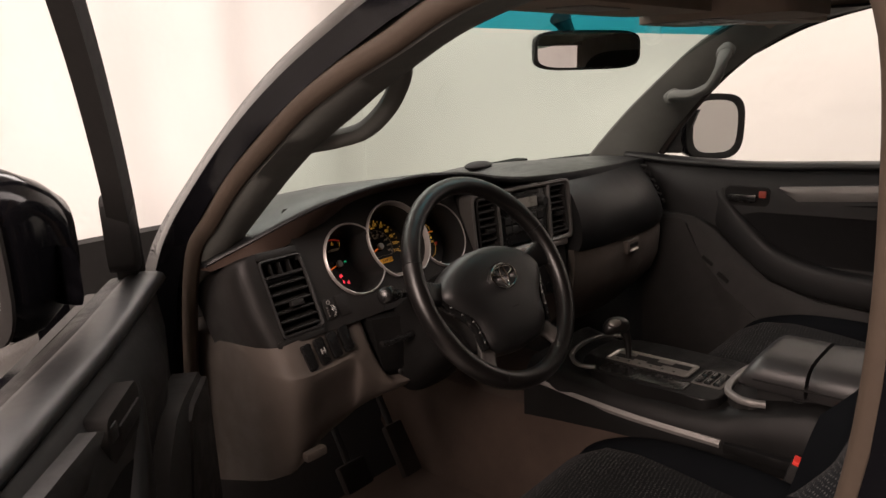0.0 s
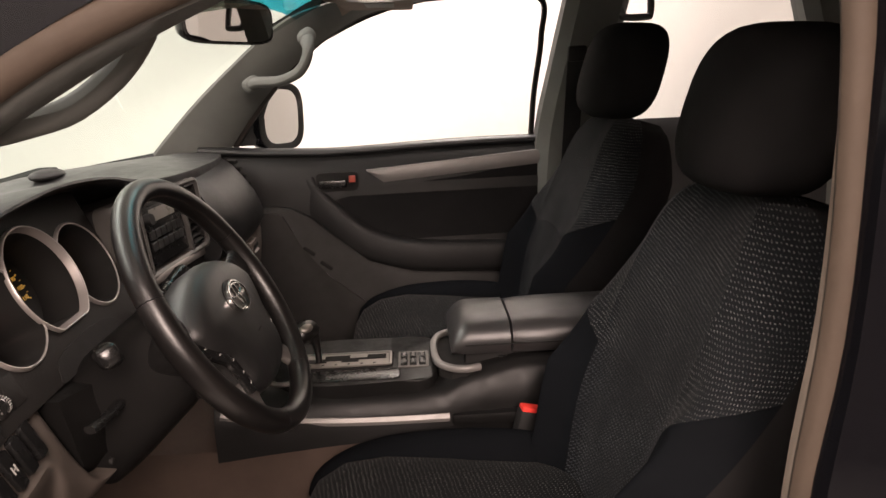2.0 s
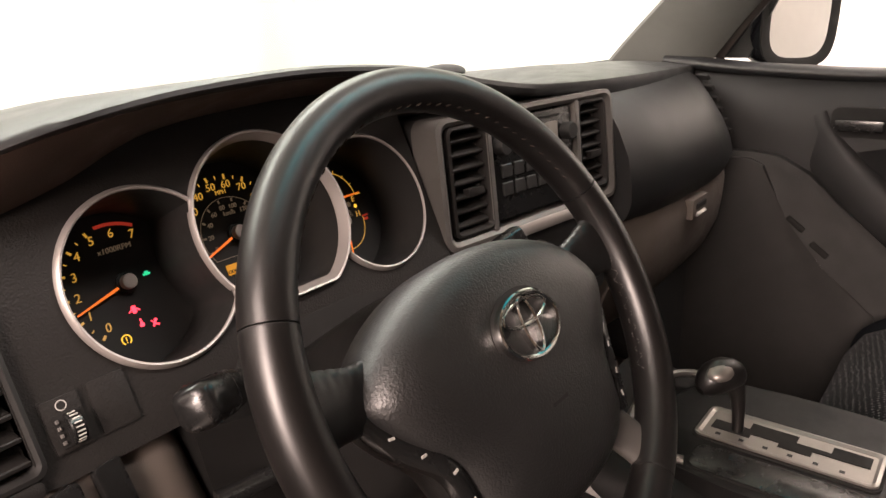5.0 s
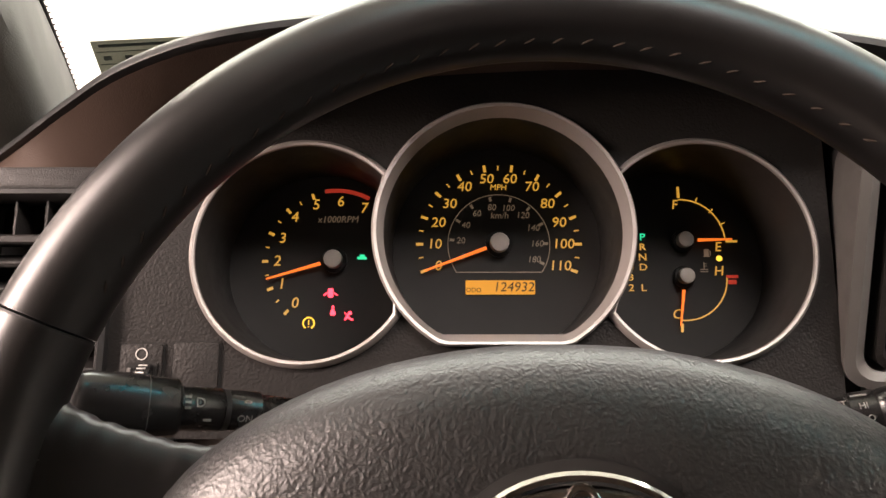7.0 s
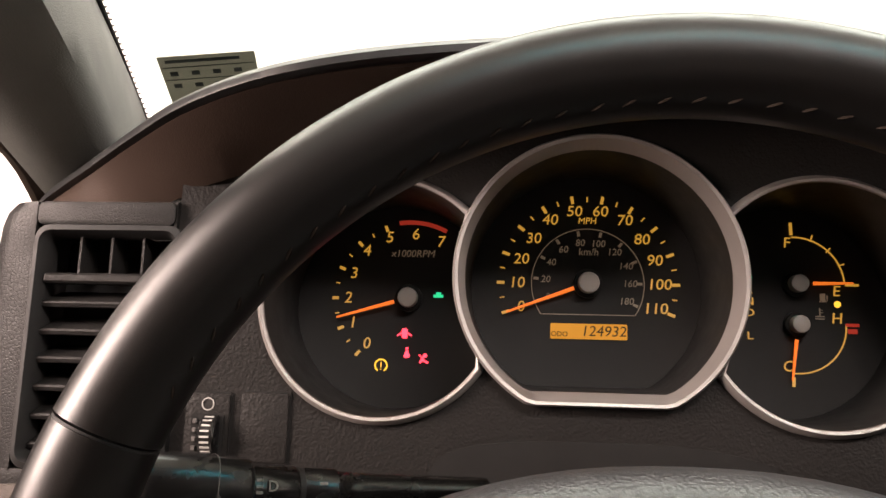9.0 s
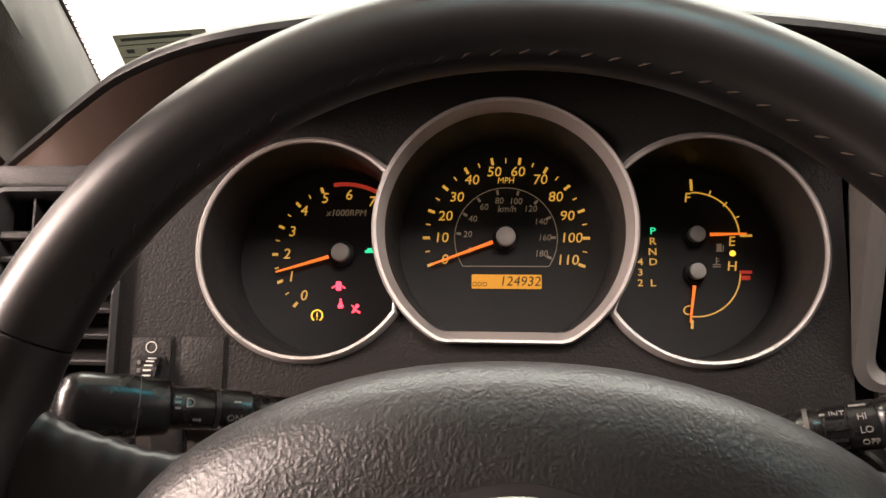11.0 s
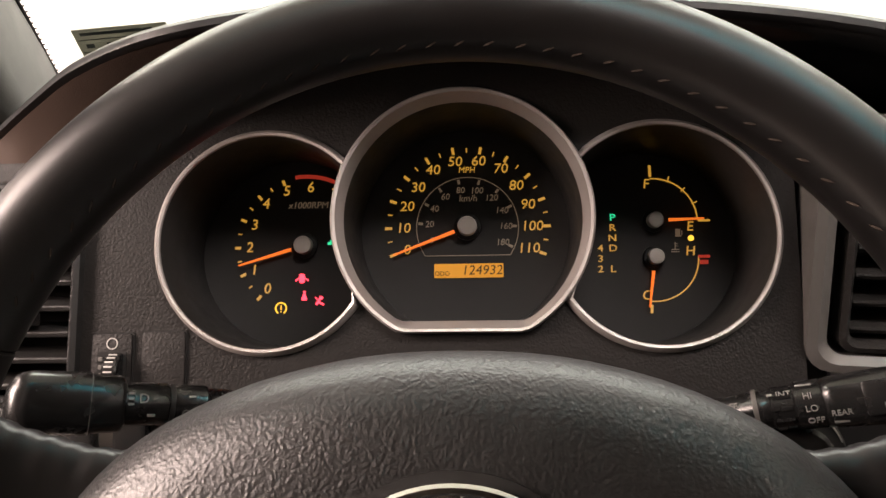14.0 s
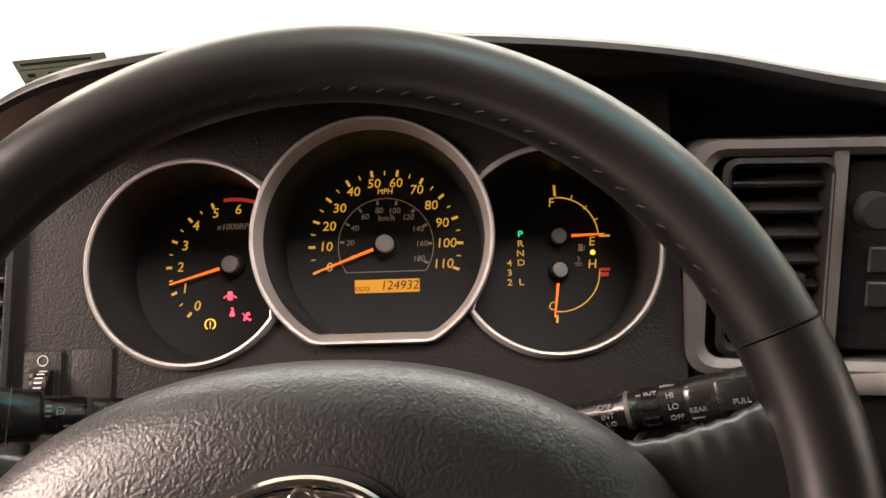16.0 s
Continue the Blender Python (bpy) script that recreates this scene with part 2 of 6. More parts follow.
M_CARPET = grained("carpet", (0.075, 0.055, 0.045), 1.0, 500.0, 0.9, 0.1, vary=0.35, depth=0.003)
M_PAINT = plain("black_car_paint", (0.004, 0.004, 0.005), 0.12, spec=0.16, vary=0.03)
M_BODY = plain("black_body_paint", (0.005, 0.005, 0.0055), 0.3, spec=0.1)
M_RUBBER = plain("rubber_seal", (0.016, 0.0125, 0.0105), 0.7, spec=0.25)
M_SEAL = plain("tan_door_seal", (0.045, 0.033, 0.024), 0.7, spec=0.25)
M_BUCKLE = plain("red_button", (0.62, 0.04, 0.03), 0.4)
M_ORANGE = plain("orange_lock_mark", (0.3, 0.045, 0.025), 0.5)
M_MIRROR = chrome("mirror_glass", (0.85, 0.85, 0.84), 0.01)
M_WINDSHIELD = glass("green_tinted_glass", (0.6, 0.7, 0.65))
M_TINT = glass("blue_shade_band", (0.02, 0.3, 0.37))
M_WINDOW = glass("side_glass", (0.93, 0.95, 0.92))
M_PRIVACY = glass("privacy_glass", (0.8, 0.82, 0.8))
M_STICKER = thin_sheet("sticker_grey", (0.3, 0.285, 0.25))
M_STICKER_INK = plain("sticker_ink", (0.03, 0.03, 0.03), 0.6)
M_DISPLAY = plain("grey_display", (0.2, 0.19, 0.17), 0.3)
M_CURTAIN = cloth_wall("white_curtain", (0.86, 0.84, 0.815))
M_FLOORING = grained("booth_floor_paint", (0.38, 0.36, 0.34), 0.5, 60.0, 0.2)


# ---- building helpers ----
def finish(bm, smooth=True):
    bmesh.ops.recalc_face_normals(bm, faces=bm.faces)
    for face in bm.faces:
        face.smooth = smooth
    return bm


def part(name, bm, material, parent=None, label="", smooth=True, sharp=35):
    """Links a bmesh as one mesh object, under a thing or a part where one is given."""
    finish(bm, smooth)
    if smooth:
        for edge in bm.edges:
            if len(edge.link_faces) == 2 and edge.calc_face_angle(0) > radians(sharp):
                edge.smooth = False
    mesh = bpy.data.meshes.new(name)
    bm.to_mesh(mesh)
    bm.free()
    mesh.materials.append(material)
    ob = new(name, mesh)
    if parent is not None:
        ob.parent = parent
        if parent.type == "EMPTY" and "local" not in parent:
            ob.matrix_parent_inverse = parent.matrix_basis.inverted()
    if label:
        ob["label"] = label
    return ob


def thing(name, at, label, category, group="", kind="", local=False):
    """An empty at a thing's base. local: its parts are given in its own axes."""
    ob = new(name)
    ob.empty_display_size = 0.05
    ob.matrix_basis = at if isinstance(at, Matrix) else Matrix.Translation(at)
    if local:
        ob["local"] = True
    return tagged(ob, label, category, group, kind)


def loft(rings, closed=True, caps=True, loop=False, bm=None):
    """Skins a row of rings with as many points each."""
    bm = bm or bmesh.new()
    rows = [[bm.verts.new(p) for p in ring] for ring in rings]
    pairs = list(zip(rows, rows[1:])) + ([(rows[-1], rows[0])] if loop else [])
    for a, b in pairs:
        n = len(a)
        for i in range(n if closed else n - 1):
            j = (i + 1) % n
            bm.faces.new((a[i], a[j], b[j], b[i]))
    if caps and closed and not loop:
        bm.faces.new(rows[0][::-1])
        bm.faces.new(rows[-1])
    return bm


def curve(points, n, closed=False):
    """n points on a smooth line through the given ones."""
    pts = [Vector(p) for p in points]
    m = len(pts)
    spans = m if closed else m - 1
    out = []
    for i in range(n):
        t = i / (n if closed else n - 1) * spans
        k = min(int(t), spans - 1)
        f = t - k
        if closed:
            p0, p1, p2, p3 = (pts[(k + d) % m] for d in (-1, 0, 1, 2))
        else:
            p1, p2 = pts[k], pts[k + 1]
            p0 = pts[k - 1] if k else p1 * 2 - p2
            p3 = pts[k + 2] if k + 2 < m else p2 * 2 - p1
        out.append(0.5 * (2 * p1 + (p2 - p0) * f + (2 * p0 - 5 * p1 + 4 * p2 - p3) * f * f + (3 * p1 - p0 - 3 * p2 + p3) * f**3))
    return out


def sweep(path, profile, up=(0, 0, 1), closed=True, scale=None, bm=None):
    """Carries a flat profile of (across, up) pairs along a path."""
    path = [Vector(p) for p in path]
    rings = []
    for i, p in enumerate(path):
        t = (path[min(i + 1, len(path) - 1)] - path[max(i - 1, 0)]).normalized()
        side = t.cross(Vector(up)).normalized()
        top = side.cross(t)
        s = scale[i] if scale else 1.0
        rings.append([p + side * (a * s) + top * (b * s) for a, b in profile])
    return loft(rings, closed, bm=bm)


def round_profile(rx, ry, n=12, power=2.0):
    out = []
    for i in range(n):
        a = 2 * math.pi * i / n
        c, s = math.cos(a), math.sin(a)
        out.append((rx * math.copysign(abs(c) ** (2 / power), c), ry * math.copysign(abs(s) ** (2 / power), s)))
    return out


def tube(path, r, n=12, up=(0, 0, 1), bm=None):
    radii = r if isinstance(r, (list, tuple)) else [r] * len(path)
    return sweep(path, round_profile(1, 1, n), up, scale=list(radii), bm=bm)


def box(x0, x1, y0, y1, z0, z1, bevel=0.004, seg=2, bm=None, m=None):
    one = bmesh.new()
    bmesh.ops.create_cube(one, size=1)
    for v in one.verts:
        v.co = Vector(((x0 + x1) / 2 + v.co.x * (x1 - x0), (y0 + y1) / 2 + v.co.y * (y1 - y0), (z0 + z1) / 2 + v.co.z * (z1 - z0)))
    if bevel:
        bmesh.ops.bevel(one, geom=list(one.edges), offset=bevel, segments=seg, affect="EDGES", profile=0.6)
    if m is not None:
        one.transform(m)
    if bm is None:
        return one
    mesh = bpy.data.meshes.new("scratch")
    one.to_mesh(mesh)
    one.free()
    bm.from_mesh(mesh)
    bpy.data.meshes.remove(mesh)
    return bm


def prism(outline, a, b, m=None, bevel=0.0):
    """A flat outline in x and y, pulled from z = a to z = b."""
    bm = loft([[(x, y, a) for x, y in outline], [(x, y, b) for x, y in outline]])
    if bevel:
        rim = [e for e in bm.edges if abs(e.verts[0].co.z - b) < 1e-6 and abs(e.verts[1].co.z - b) < 1e-6]
        bmesh.ops.bevel(bm, geom=rim, offset=bevel, segments=2, affect="EDGES", profile=0.6)
    if m is not None:
        bm.transform(m)
    return bm


def rounded_rect(x0, x1, y0, y1, r, n=4):
    out = []
    for cx, cy, a0 in ((x1 - r, y1 - r, 0), (x0 + r, y1 - r, 90), (x0 + r, y0 + r, 180), (x1 - r, y0 + r, 270)):
        out += [(cx + r * math.cos(radians(a0 + 90 * i / n)), cy + r * math.sin(radians(a0 + 90 * i / n))) for i in range(n + 1)]
    return out


def frame_ring(outer, inner, z0, z1, dip=0.003, m=None):
    """A frame between two outlines with as many points each, sloping in to the inner one."""
    bm = loft([[(x, y, z0) for x, y in outer], [(x, y, z1) for x, y in outer], [(x * 0.5 + u * 0.5, y * 0.5 + v * 0.5, z1 + dip * 0.3) for (x, y), (u, v) in zip(outer, inner)],
               [(x, y, z1 - dip) for x, y in inner], [(x, y, z0) for x, y in inner]], loop=True)
    if m is not None:
        bm.transform(m)
    return bm


def spin(profile, n=32, bm=None, m=None):
    """Turns a profile of (radius, height) round z."""
    rings = [[(r * math.cos(2 * math.pi * i / n), r * math.sin(2 * math.pi * i / n), h) for i in range(n)] for r, h in profile]
    out = loft(rings, True, True)
    if m is not None:
        out.transform(m)
    return out


def ellipsoid(c, r, power=2.0, nu=28, nv=16, m=None):
    rings = []
    for j in range(1, nv):
        a = math.pi * (j / nv - 0.5)
        s, k = math.sin(a), math.cos(a)
        sz, sk = math.copysign(abs(s) ** (2 / power), s), abs(k) ** (2 / power)
        rings.append([(c[0] + x * sk, c[1] + y * sk, c[2] + r[2] * sz) for x, y in round_profile(r[0], r[1], nu, power)])
    bm = loft(rings)
    if m is not None:
        bm.transform(m)
    return bm


def lettering(name, body, size, material, parent, m, shear=0.0, thick=0.0003, align="CENTER", bold=0.0):
    """Words in the built-in font as a mesh part."""
    data = bpy.data.curves.new(name, "FONT")
    data.body, data.size, data.shear, data.extrude, data.offset = body, size, shear, thick, bold
    data.align_x, data.align_y = align, "CENTER"
    data.resolution_u = 3
    scratch = new("scratch", data)
    bpy.context.view_layer.update()
    mesh = bpy.data.meshes.new_from_object(scratch.evaluated_get(bpy.context.evaluated_depsgraph_get()))
    bpy.data.objects.remove(scratch)
    bpy.data.curves.remove(data)
    weld = bmesh.new()
    weld.from_mesh(mesh)
    bmesh.ops.remove_doubles(weld, verts=weld.verts, dist=1e-6)
    weld.to_mesh(mesh)
    weld.free()
    mesh.transform(m)
    mesh.materials.clear()
    mesh.materials.append(material)
    ob = new(name, mesh)
    ob.parent = parent
    if parent.type == "EMPTY" and "local" not in parent:
        ob.matrix_parent_inverse = parent.matrix_basis.inverted()
    return ob


def basis(origin, u, v, n):
    m = Matrix((u, v, n)).transposed().to_4x4()
    m.translation = origin
    return m


def rot(rx, ry, rz):
    return pose(0, 0, 0, rx, ry, rz)


XC = 0.365  # the car's middle


def mirrored(p):
    return (2 * XC - p[0], p[1], p[2])


# ---- instrument cluster ----
TILT = radians(24)
CL = basis((0.0, -0.0135, 1.173), (1, 0, 0), (0, math.sin(TILT), math.cos(TILT)), (0, -math.cos(TILT), math.sin(TILT)))
SPEED, SPEED_R, SPEED_FLAT = (0.001, 0.0232), 0.0758, -0.0667
TACH, FUEL, SIDE_R = (-0.1128, 0.0105), (0.1136, 0.0112), 0.0667
FACE_N = -0.066


def speed_loop(r, flat, n, count=96):
    out = []
    for i in range(count):
        a = 2 * math.pi * i / count
        out.append((SPEED[0] + r * math.cos(a), SPEED[1] + max(r * math.sin(a), flat), n))
    # points below the chord slide along it
    fixed = []
    for i, (x, y, z) in enumerate(out):
        a = 2 * math.pi * i / count
        if r * math.sin(a) < flat:
            x = SPEED[0] + flat / math.tan(a)
        fixed.append((x, y, z))
    return fixed


def side_loop(c, r, n, cut, count=72):
    """A circle from which the speedometer's own circle takes a bite."""
    out = []
    for i in range(count):
        a = 2 * math.pi * i / count
        dx, dy = math.cos(a), math.sin(a)
        ex, ey = c[0] - SPEED[0], c[1] - SPEED[1]
        b, q = ex * dx + ey * dy, ex * ex + ey * ey - cut * cut
        reach = r
        if b < 0 and b * b > q:
            reach = min(r, -b - math.sqrt(b * b - q))
        out.append((c[0] + reach * dx, c[1] + reach * dy, n))
    return out


cluster = thing("instrument_cluster", CL, "three-dial instrument cluster with satin silver rings and amber backlight, running", "gauge cluster", local=True)
part("speedometer_ring", loft([speed_loop(SPEED_R - 0.0006, SPEED_FLAT + 0.0006, -0.0045), speed_loop(SPEED_R, SPEED_FLAT, -0.004), speed_loop(SPEED_R, SPEED_FLAT, 0.0), speed_loop(SPEED_R - 0.0012, SPEED_FLAT + 0.001, 0.002),
                               speed_loop(SPEED_R - 0.003, SPEED_FLAT + 0.0025, 0.0015), speed_loop(0.0700, -0.0600, -0.0078), speed_loop(0.0696, -0.0596, -0.0095), speed_loop(0.0702, -0.0602, -0.011)], loop=True),
     M_SILVER, cluster, "satin silver ring with a flat foot")
part("speedometer_collar", loft([speed_loop(SPEED_R - 0.0008, SPEED_FLAT + 0.0008, -0.0035), speed_loop(SPEED_R - 0.0008, SPEED_FLAT + 0.0008, -0.064), speed_loop(SPEED_R - 0.0016, SPEED_FLAT + 0.0016, -0.064), speed_loop(SPEED_R - 0.0016, SPEED_FLAT + 0.0016, -0.0035)], loop=True), M_WELL, cluster)
part("speedometer_well", loft([speed_loop(0.0699, -0.0599, -0.0095), speed_loop(0.069, -0.059, -0.045), speed_loop(0.0685, -0.0585, -0.0655)], caps=False), M_WELL, cluster)
part("speedometer_face", loft([speed_loop(0.07, -0.06, FACE_N - 0.004), speed_loop(0.07, -0.06, FACE_N)]), M_FACE, cluster, smooth=False)
for name, c in (("tachometer", TACH), ("fuel_gauge", FUEL)):
    part(name + "_ring", loft([side_loop(c, SIDE_R - 0.0002, -0.02, 0.0745), side_loop(c, SIDE_R + 0.0002, -0.005, 0.0745), side_loop(c, SIDE_R - 0.001, -0.0012, 0.0748), side_loop(c, SIDE_R - 0.0028, 0.0006, 0.0752),
                               side_loop(c, SIDE_R - 0.0042, 0.0002, 0.0754), side_loop(c, SIDE_R - 0.0046, -0.001, 0.0755), side_loop(c, SIDE_R - 0.0044, -0.003, 0.0755)], loop=True), M_SILVER, cluster, "thin satin silver ring")
    part(name + "_well", loft([side_loop(c, SIDE_R - 0.0047, -0.0012, 0.0757), side_loop(c, SIDE_R - 0.005, -0.02, 0.0757), side_loop(c, SIDE_R - 0.005, -0.0655, 0.0757)], caps=False), M_WELL, cluster)
    part(name + "_face", loft([side_loop(c, SIDE_R - 0.004, FACE_N - 0.004, 0.0735), side_loop(c, SIDE_R - 0.004, FACE_N, 0.0735)]), M_FACE, cluster, smooth=False)

HS, HT, HF, HM = (0.0026, 0.0261), (-0.1056, 0.0153), (0.1233, 0.0279), (0.1228, 0.0042)


def on_face(c, r, deg, n=FACE_N + 0.0006, turn=0.0):
    a = radians(deg)
    return Matrix.Translation((c[0] + r * math.cos(a), c[1] + r * math.sin(a), n)) @ pose(0, 0, 0, 0, 0, turn)


def bar(c, r0, r1, deg, w, material, name, n=FACE_N + 0.0004, thick=0.0006):
    m = Matrix.Translation((c[0], c[1], n)) @ pose(0, 0, 0, 0, 0, deg)
    return part(name, box(r0, r1, -w / 2, w / 2, 0, thick, 0, m=m), material, cluster, smooth=False)


def arc(c, r, a0, a1, w, material, name, n=FACE_N + 0.0004, count=40):
    rows = [[], [], [], []]
    for i in range(count):
        a = radians(a0 + (a1 - a0) * i / (count - 1))
        for row, (rr, h) in zip(rows, ((r - w / 2, 0), (r + w / 2, 0), (r + w / 2, 0.0004), (r - w / 2, 0.0004))):
            row.append((c[0] + rr * math.cos(a), c[1] + rr * math.sin(a), n + h))
    return part(name, loft([list(ring) for ring in zip(*rows)]), material, cluster, smooth=False)


for mph in range(0, 111, 5):
    deg = 200 - 2 * mph
    if mph % 10 == 0:
        bar(HS, 0.0499, 0.0546, deg, 0.0018, M_PRINT, "scale_mark")
        lettering("numeral", str(mph), 0.0092, M_PRINT, cluster, on_face(HS, (0.0425, 0.045)[40 <= mph <= 70], deg) @ Matrix.Diagonal((1.06, 1, 1, 1)), 0.1, bold=0.0)
    else:
        bar(HS, 0.0505, 0.0535, deg, 0.0008, M_PRINT, "scale_mark")
for kmh in range(0, 181, 20):
    deg = 199.5 - 1.243 * kmh
    bar(HS, 0.0295, 0.0325, deg, 0.0016, M_PRINT_DIM, "inner_scale_mark")
    lettering("inner_numeral", str(kmh), 0.0058, M_PRINT_DIM, cluster, on_face(HS, 0.0252, deg), 0.12)
arc(HS, 0.0336, -34, 214, 0.0005, M_PRINT_DIM, "inner_scale_arc", count=60)
part("inner_scale_line", box(HS[0] - 0.0275, HS[0] + 0.0275, HS[1] - 0.0189, HS[1] - 0.0184, FACE_N + 0.0004, FACE_N + 0.0008, 0), M_PRINT_DIM, cluster, smooth=False)
lettering("unit_label", "MPH", 0.0056, M_PRINT, cluster, on_face(HS, 0.0385, 90), 0.1)
lettering("unit_label", "km/h", 0.006, M_PRINT_DIM, cluster, on_face(HS, 0.0193, 88.0), 0.1)
odo = part("odometer_display", prism(rounded_rect(-0.0195, 0.0258, -0.0072, 0.002, 0.0006), FACE_N + 0.0002, FACE_N + 0.0008), M_LCD, cluster, "amber lit odometer display", False)
lettering("odometer_digits", "124932", 0.0088, M_LCDINK, odo, Matrix.Translation((0.0118, -0.0026, FACE_N + 0.0011)) @ Matrix.Diagonal((1.02, 1, 1, 1)), 0.15)
lettering("odometer_label", "ODO", 0.0042, M_LCDINK, odo, Matrix.Translation((-0.0142, -0.0045, FACE_N + 0.0011)))

for k in range(0, 15):
    rpm, deg = k / 2, 228.2 - 23.75 * k / 2
    if deg < 61:
        continue
    if k % 2 == 0:
        if rpm < 5.5:
            bar(HT, 0.0437, 0.0476, deg, 0.0018, M_PRINT, "scale_mark")
        lettering("numeral", str(int(rpm)), 0.0098, M_PRINT, cluster, on_face(HT, 0.0378 if rpm < 4 else 0.0398, deg), 0.12, bold=0.0)
    elif rpm < 5:
        bar(HT, 0.0440, 0.0465, deg, 0.0008, M_PRINT, "scale_mark")
arc(HT, 0.0473, 62, 99, 0.0026, M_REDMARK, "red_zone", count=16)
lettering("unit_label", "x1000RPM", 0.0062, M_PRINT_DIM, cluster, Matrix.Translation((-0.1040, 0.0428, FACE_N + 0.0005)), 0.15)

for r0, r1, deg, w in ((0.0294, 0.037, 91.5, 0.0016), (0.0276, 0.0315, 68.8, 0.0008), (0.0268, 0.0305, 45.7, 0.0008), (0.0275, 0.0312, 23.7, 0.0008), (0.0285, 0.036, 0, 0.0014)):
    bar(HF, r0, r1, deg, w, M_PRINT, "fuel_mark")
arc(HF, 0.0282, 2, 92, 0.0008, M_PRINT, "fuel_arc")
arc(HM, 0.0283, -95, 0, 0.0008, M_PRINT, "temperature_arc")
bar(HM, 0.0305, 0.036, -94.5, 0.0016, M_PRINT, "temperature_mark")
bar(HM, 0.028, 0.0355, 0.5, 0.0018, M_REDMARK, "hot_mark")
part("hot_mark", box(0.1518, 0.157, -0.0005, 0.0022, FACE_N + 0.0004, FACE_N + 0.001, 0), M_REDMARK, cluster, smooth=False)
for word, u, v, size in (("F", 0.1195, 0.0525, 0.0088), ("E", 0.1464, 0.0240, 0.0088), ("H", 0.1460, 0.0080, 0.0088), ("C", 0.1173, -0.0203, 0.0088)):
    lettering("gauge_letter", word, size, M_PRINT, cluster, Matrix.Translation((u, v, FACE_N + 0.0006)), 0.12, bold=0.0)
for word, u, v, mat in (("P", 0.0972, 0.0307, M_GREEN), ("R", 0.0970, 0.0240, M_PRINT), ("N", 0.0968, 0.0172, M_PRINT), ("D", 0.0970, 0.0106, M_PRINT), ("L", 0.0966, -0.0030, M_PRINT),
                        ("4", 0.0889, 0.0106, M_PRINT), ("3", 0.0888, 0.0038, M_PRINT), ("2", 0.0886, -0.0030, M_PRINT)):
    lettering("gear_letter", word, 0.0066, mat, cluster, Matrix.Translation((u, v, FACE_N + 0.0006)) @ Matrix.Diagonal((1.15, 0.95, 1, 1)), 0.0, bold=0.00003)
# low fuel lamp, pump and thermometer signs
part("fuel_lamp", spin([(0.0019, 0), (0.0019, 0.0006)], 16, m=Matrix.Translation((0.147, 0.0165, FACE_N))), M_AMBER, cluster, smooth=False)
pump = box(0.1372, 0.1402, 0.0182, 0.0226, FACE_N + 0.0003, FACE_N + 0.0008, 0)
box(0.1366, 0.1408, 0.0176, 0.0181, FACE_N + 0.0003, FACE_N + 0.0008, 0, bm=pump)
box(0.1410, 0.1415, 0.0186, 0.0216, FACE_N + 0.0003, FACE_N + 0.0008, 0, bm=pump)
part("fuel_sign", pump, M_PRINT_DIM, cluster, smooth=False)
thermo = box(0.1364, 0.1370, 0.0092, 0.0140, FACE_N + 0.0003, FACE_N + 0.0008, 0)
for dy in (0.0092, 0.0078):
    box(0.1342, 0.1392, dy - 0.0003, dy + 0.0003, FACE_N + 0.0003, FACE_N + 0.0008, 0, bm=thermo)
for dy in (0.0115, 0.0130):
    box(0.1371, 0.1384, dy - 0.0002, dy + 0.0002, FACE_N + 0.0003, FACE_N + 0.0008, 0, bm=thermo)
part("temperature_sign", thermo, M_PRINT_DIM, cluster, smooth=False)
# warning lamps
door_sign = prism(rounded_rect(-0.1092, -0.1058, -0.0092, -0.0032, 0.001), FACE_N + 0.0003, FACE_N + 0.0009)
for s in (-1, 1):
    box(-0.0022, 0.0008, -0.0004, 0.0004, 0, 0.0006, 0, bm=door_sign, m=Matrix.Translation((-0.1075 + s * 0.0026, -0.0064, FACE_N + 0.0003)) @ pose(0, 0, 0, 0, 0, (35, 145)[s > 0]))
    box(-0.0011, 0.0011, -0.0002, 0.0002, 0.0006, 0.001, 0, bm=door_sign, m=Matrix.Translation((-0.1075, -0.0064 + s * 0.0016, FACE_N + 0.0003)))
part("door_ajar_lamp", door_sign, M_RED, cluster, "red door-ajar warning lamp", False)
belt_sign = spin([(0.0008, 0), (0.0008, 0.0006)], 12, m=Matrix.Translation((-0.1058, -0.0152, FACE_N + 0.0003)))
loft([[(-0.1058 - w, v, FACE_N + 0.0003), (-0.1058 + w, v, FACE_N + 0.0003), (-0.1058 + w, v, FACE_N + 0.0009), (-0.1058 - w, v, FACE_N + 0.0009)] for w, v in ((0.0006, -0.0163), (0.0011, -0.018), (0.0019, -0.0196), (0.0012, -0.0208))], bm=belt_sign)
part("seat_belt_lamp", belt_sign, M_RED, cluster, "red seat-belt warning lamp", False)
bag = spin([(0.0012, 0), (0.0012, 0.0006)], 14, m=Matrix.Translation((-0.0946, -0.0193, FACE_N + 0.0003)))
part("airbag_lamp_dot", bag, M_RED, cluster, smooth=False)
seatman = box(-0.0026, 0.0026, -0.0006, 0.0006, 0, 0.0006, 0, m=Matrix.Translation((-0.0964, -0.0215, FACE_N + 0.0003)) @ pose(0, 0, 0, 0, 0, 60))
box(-0.002, 0.002, -0.0005, 0.0005, 0, 0.0006, 0, bm=seatman, m=Matrix.Translation((-0.0945, -0.0228, FACE_N + 0.0003)) @ pose(0, 0, 0, 0, 0, -20))
box(-0.0036, 0.0036, -0.0003, 0.0003, 0, 0.0006, 0, bm=seatman, m=Matrix.Translation((-0.0958, -0.0214, FACE_N + 0.0004)) @ pose(0, 0, 0, 0, 0, -45))
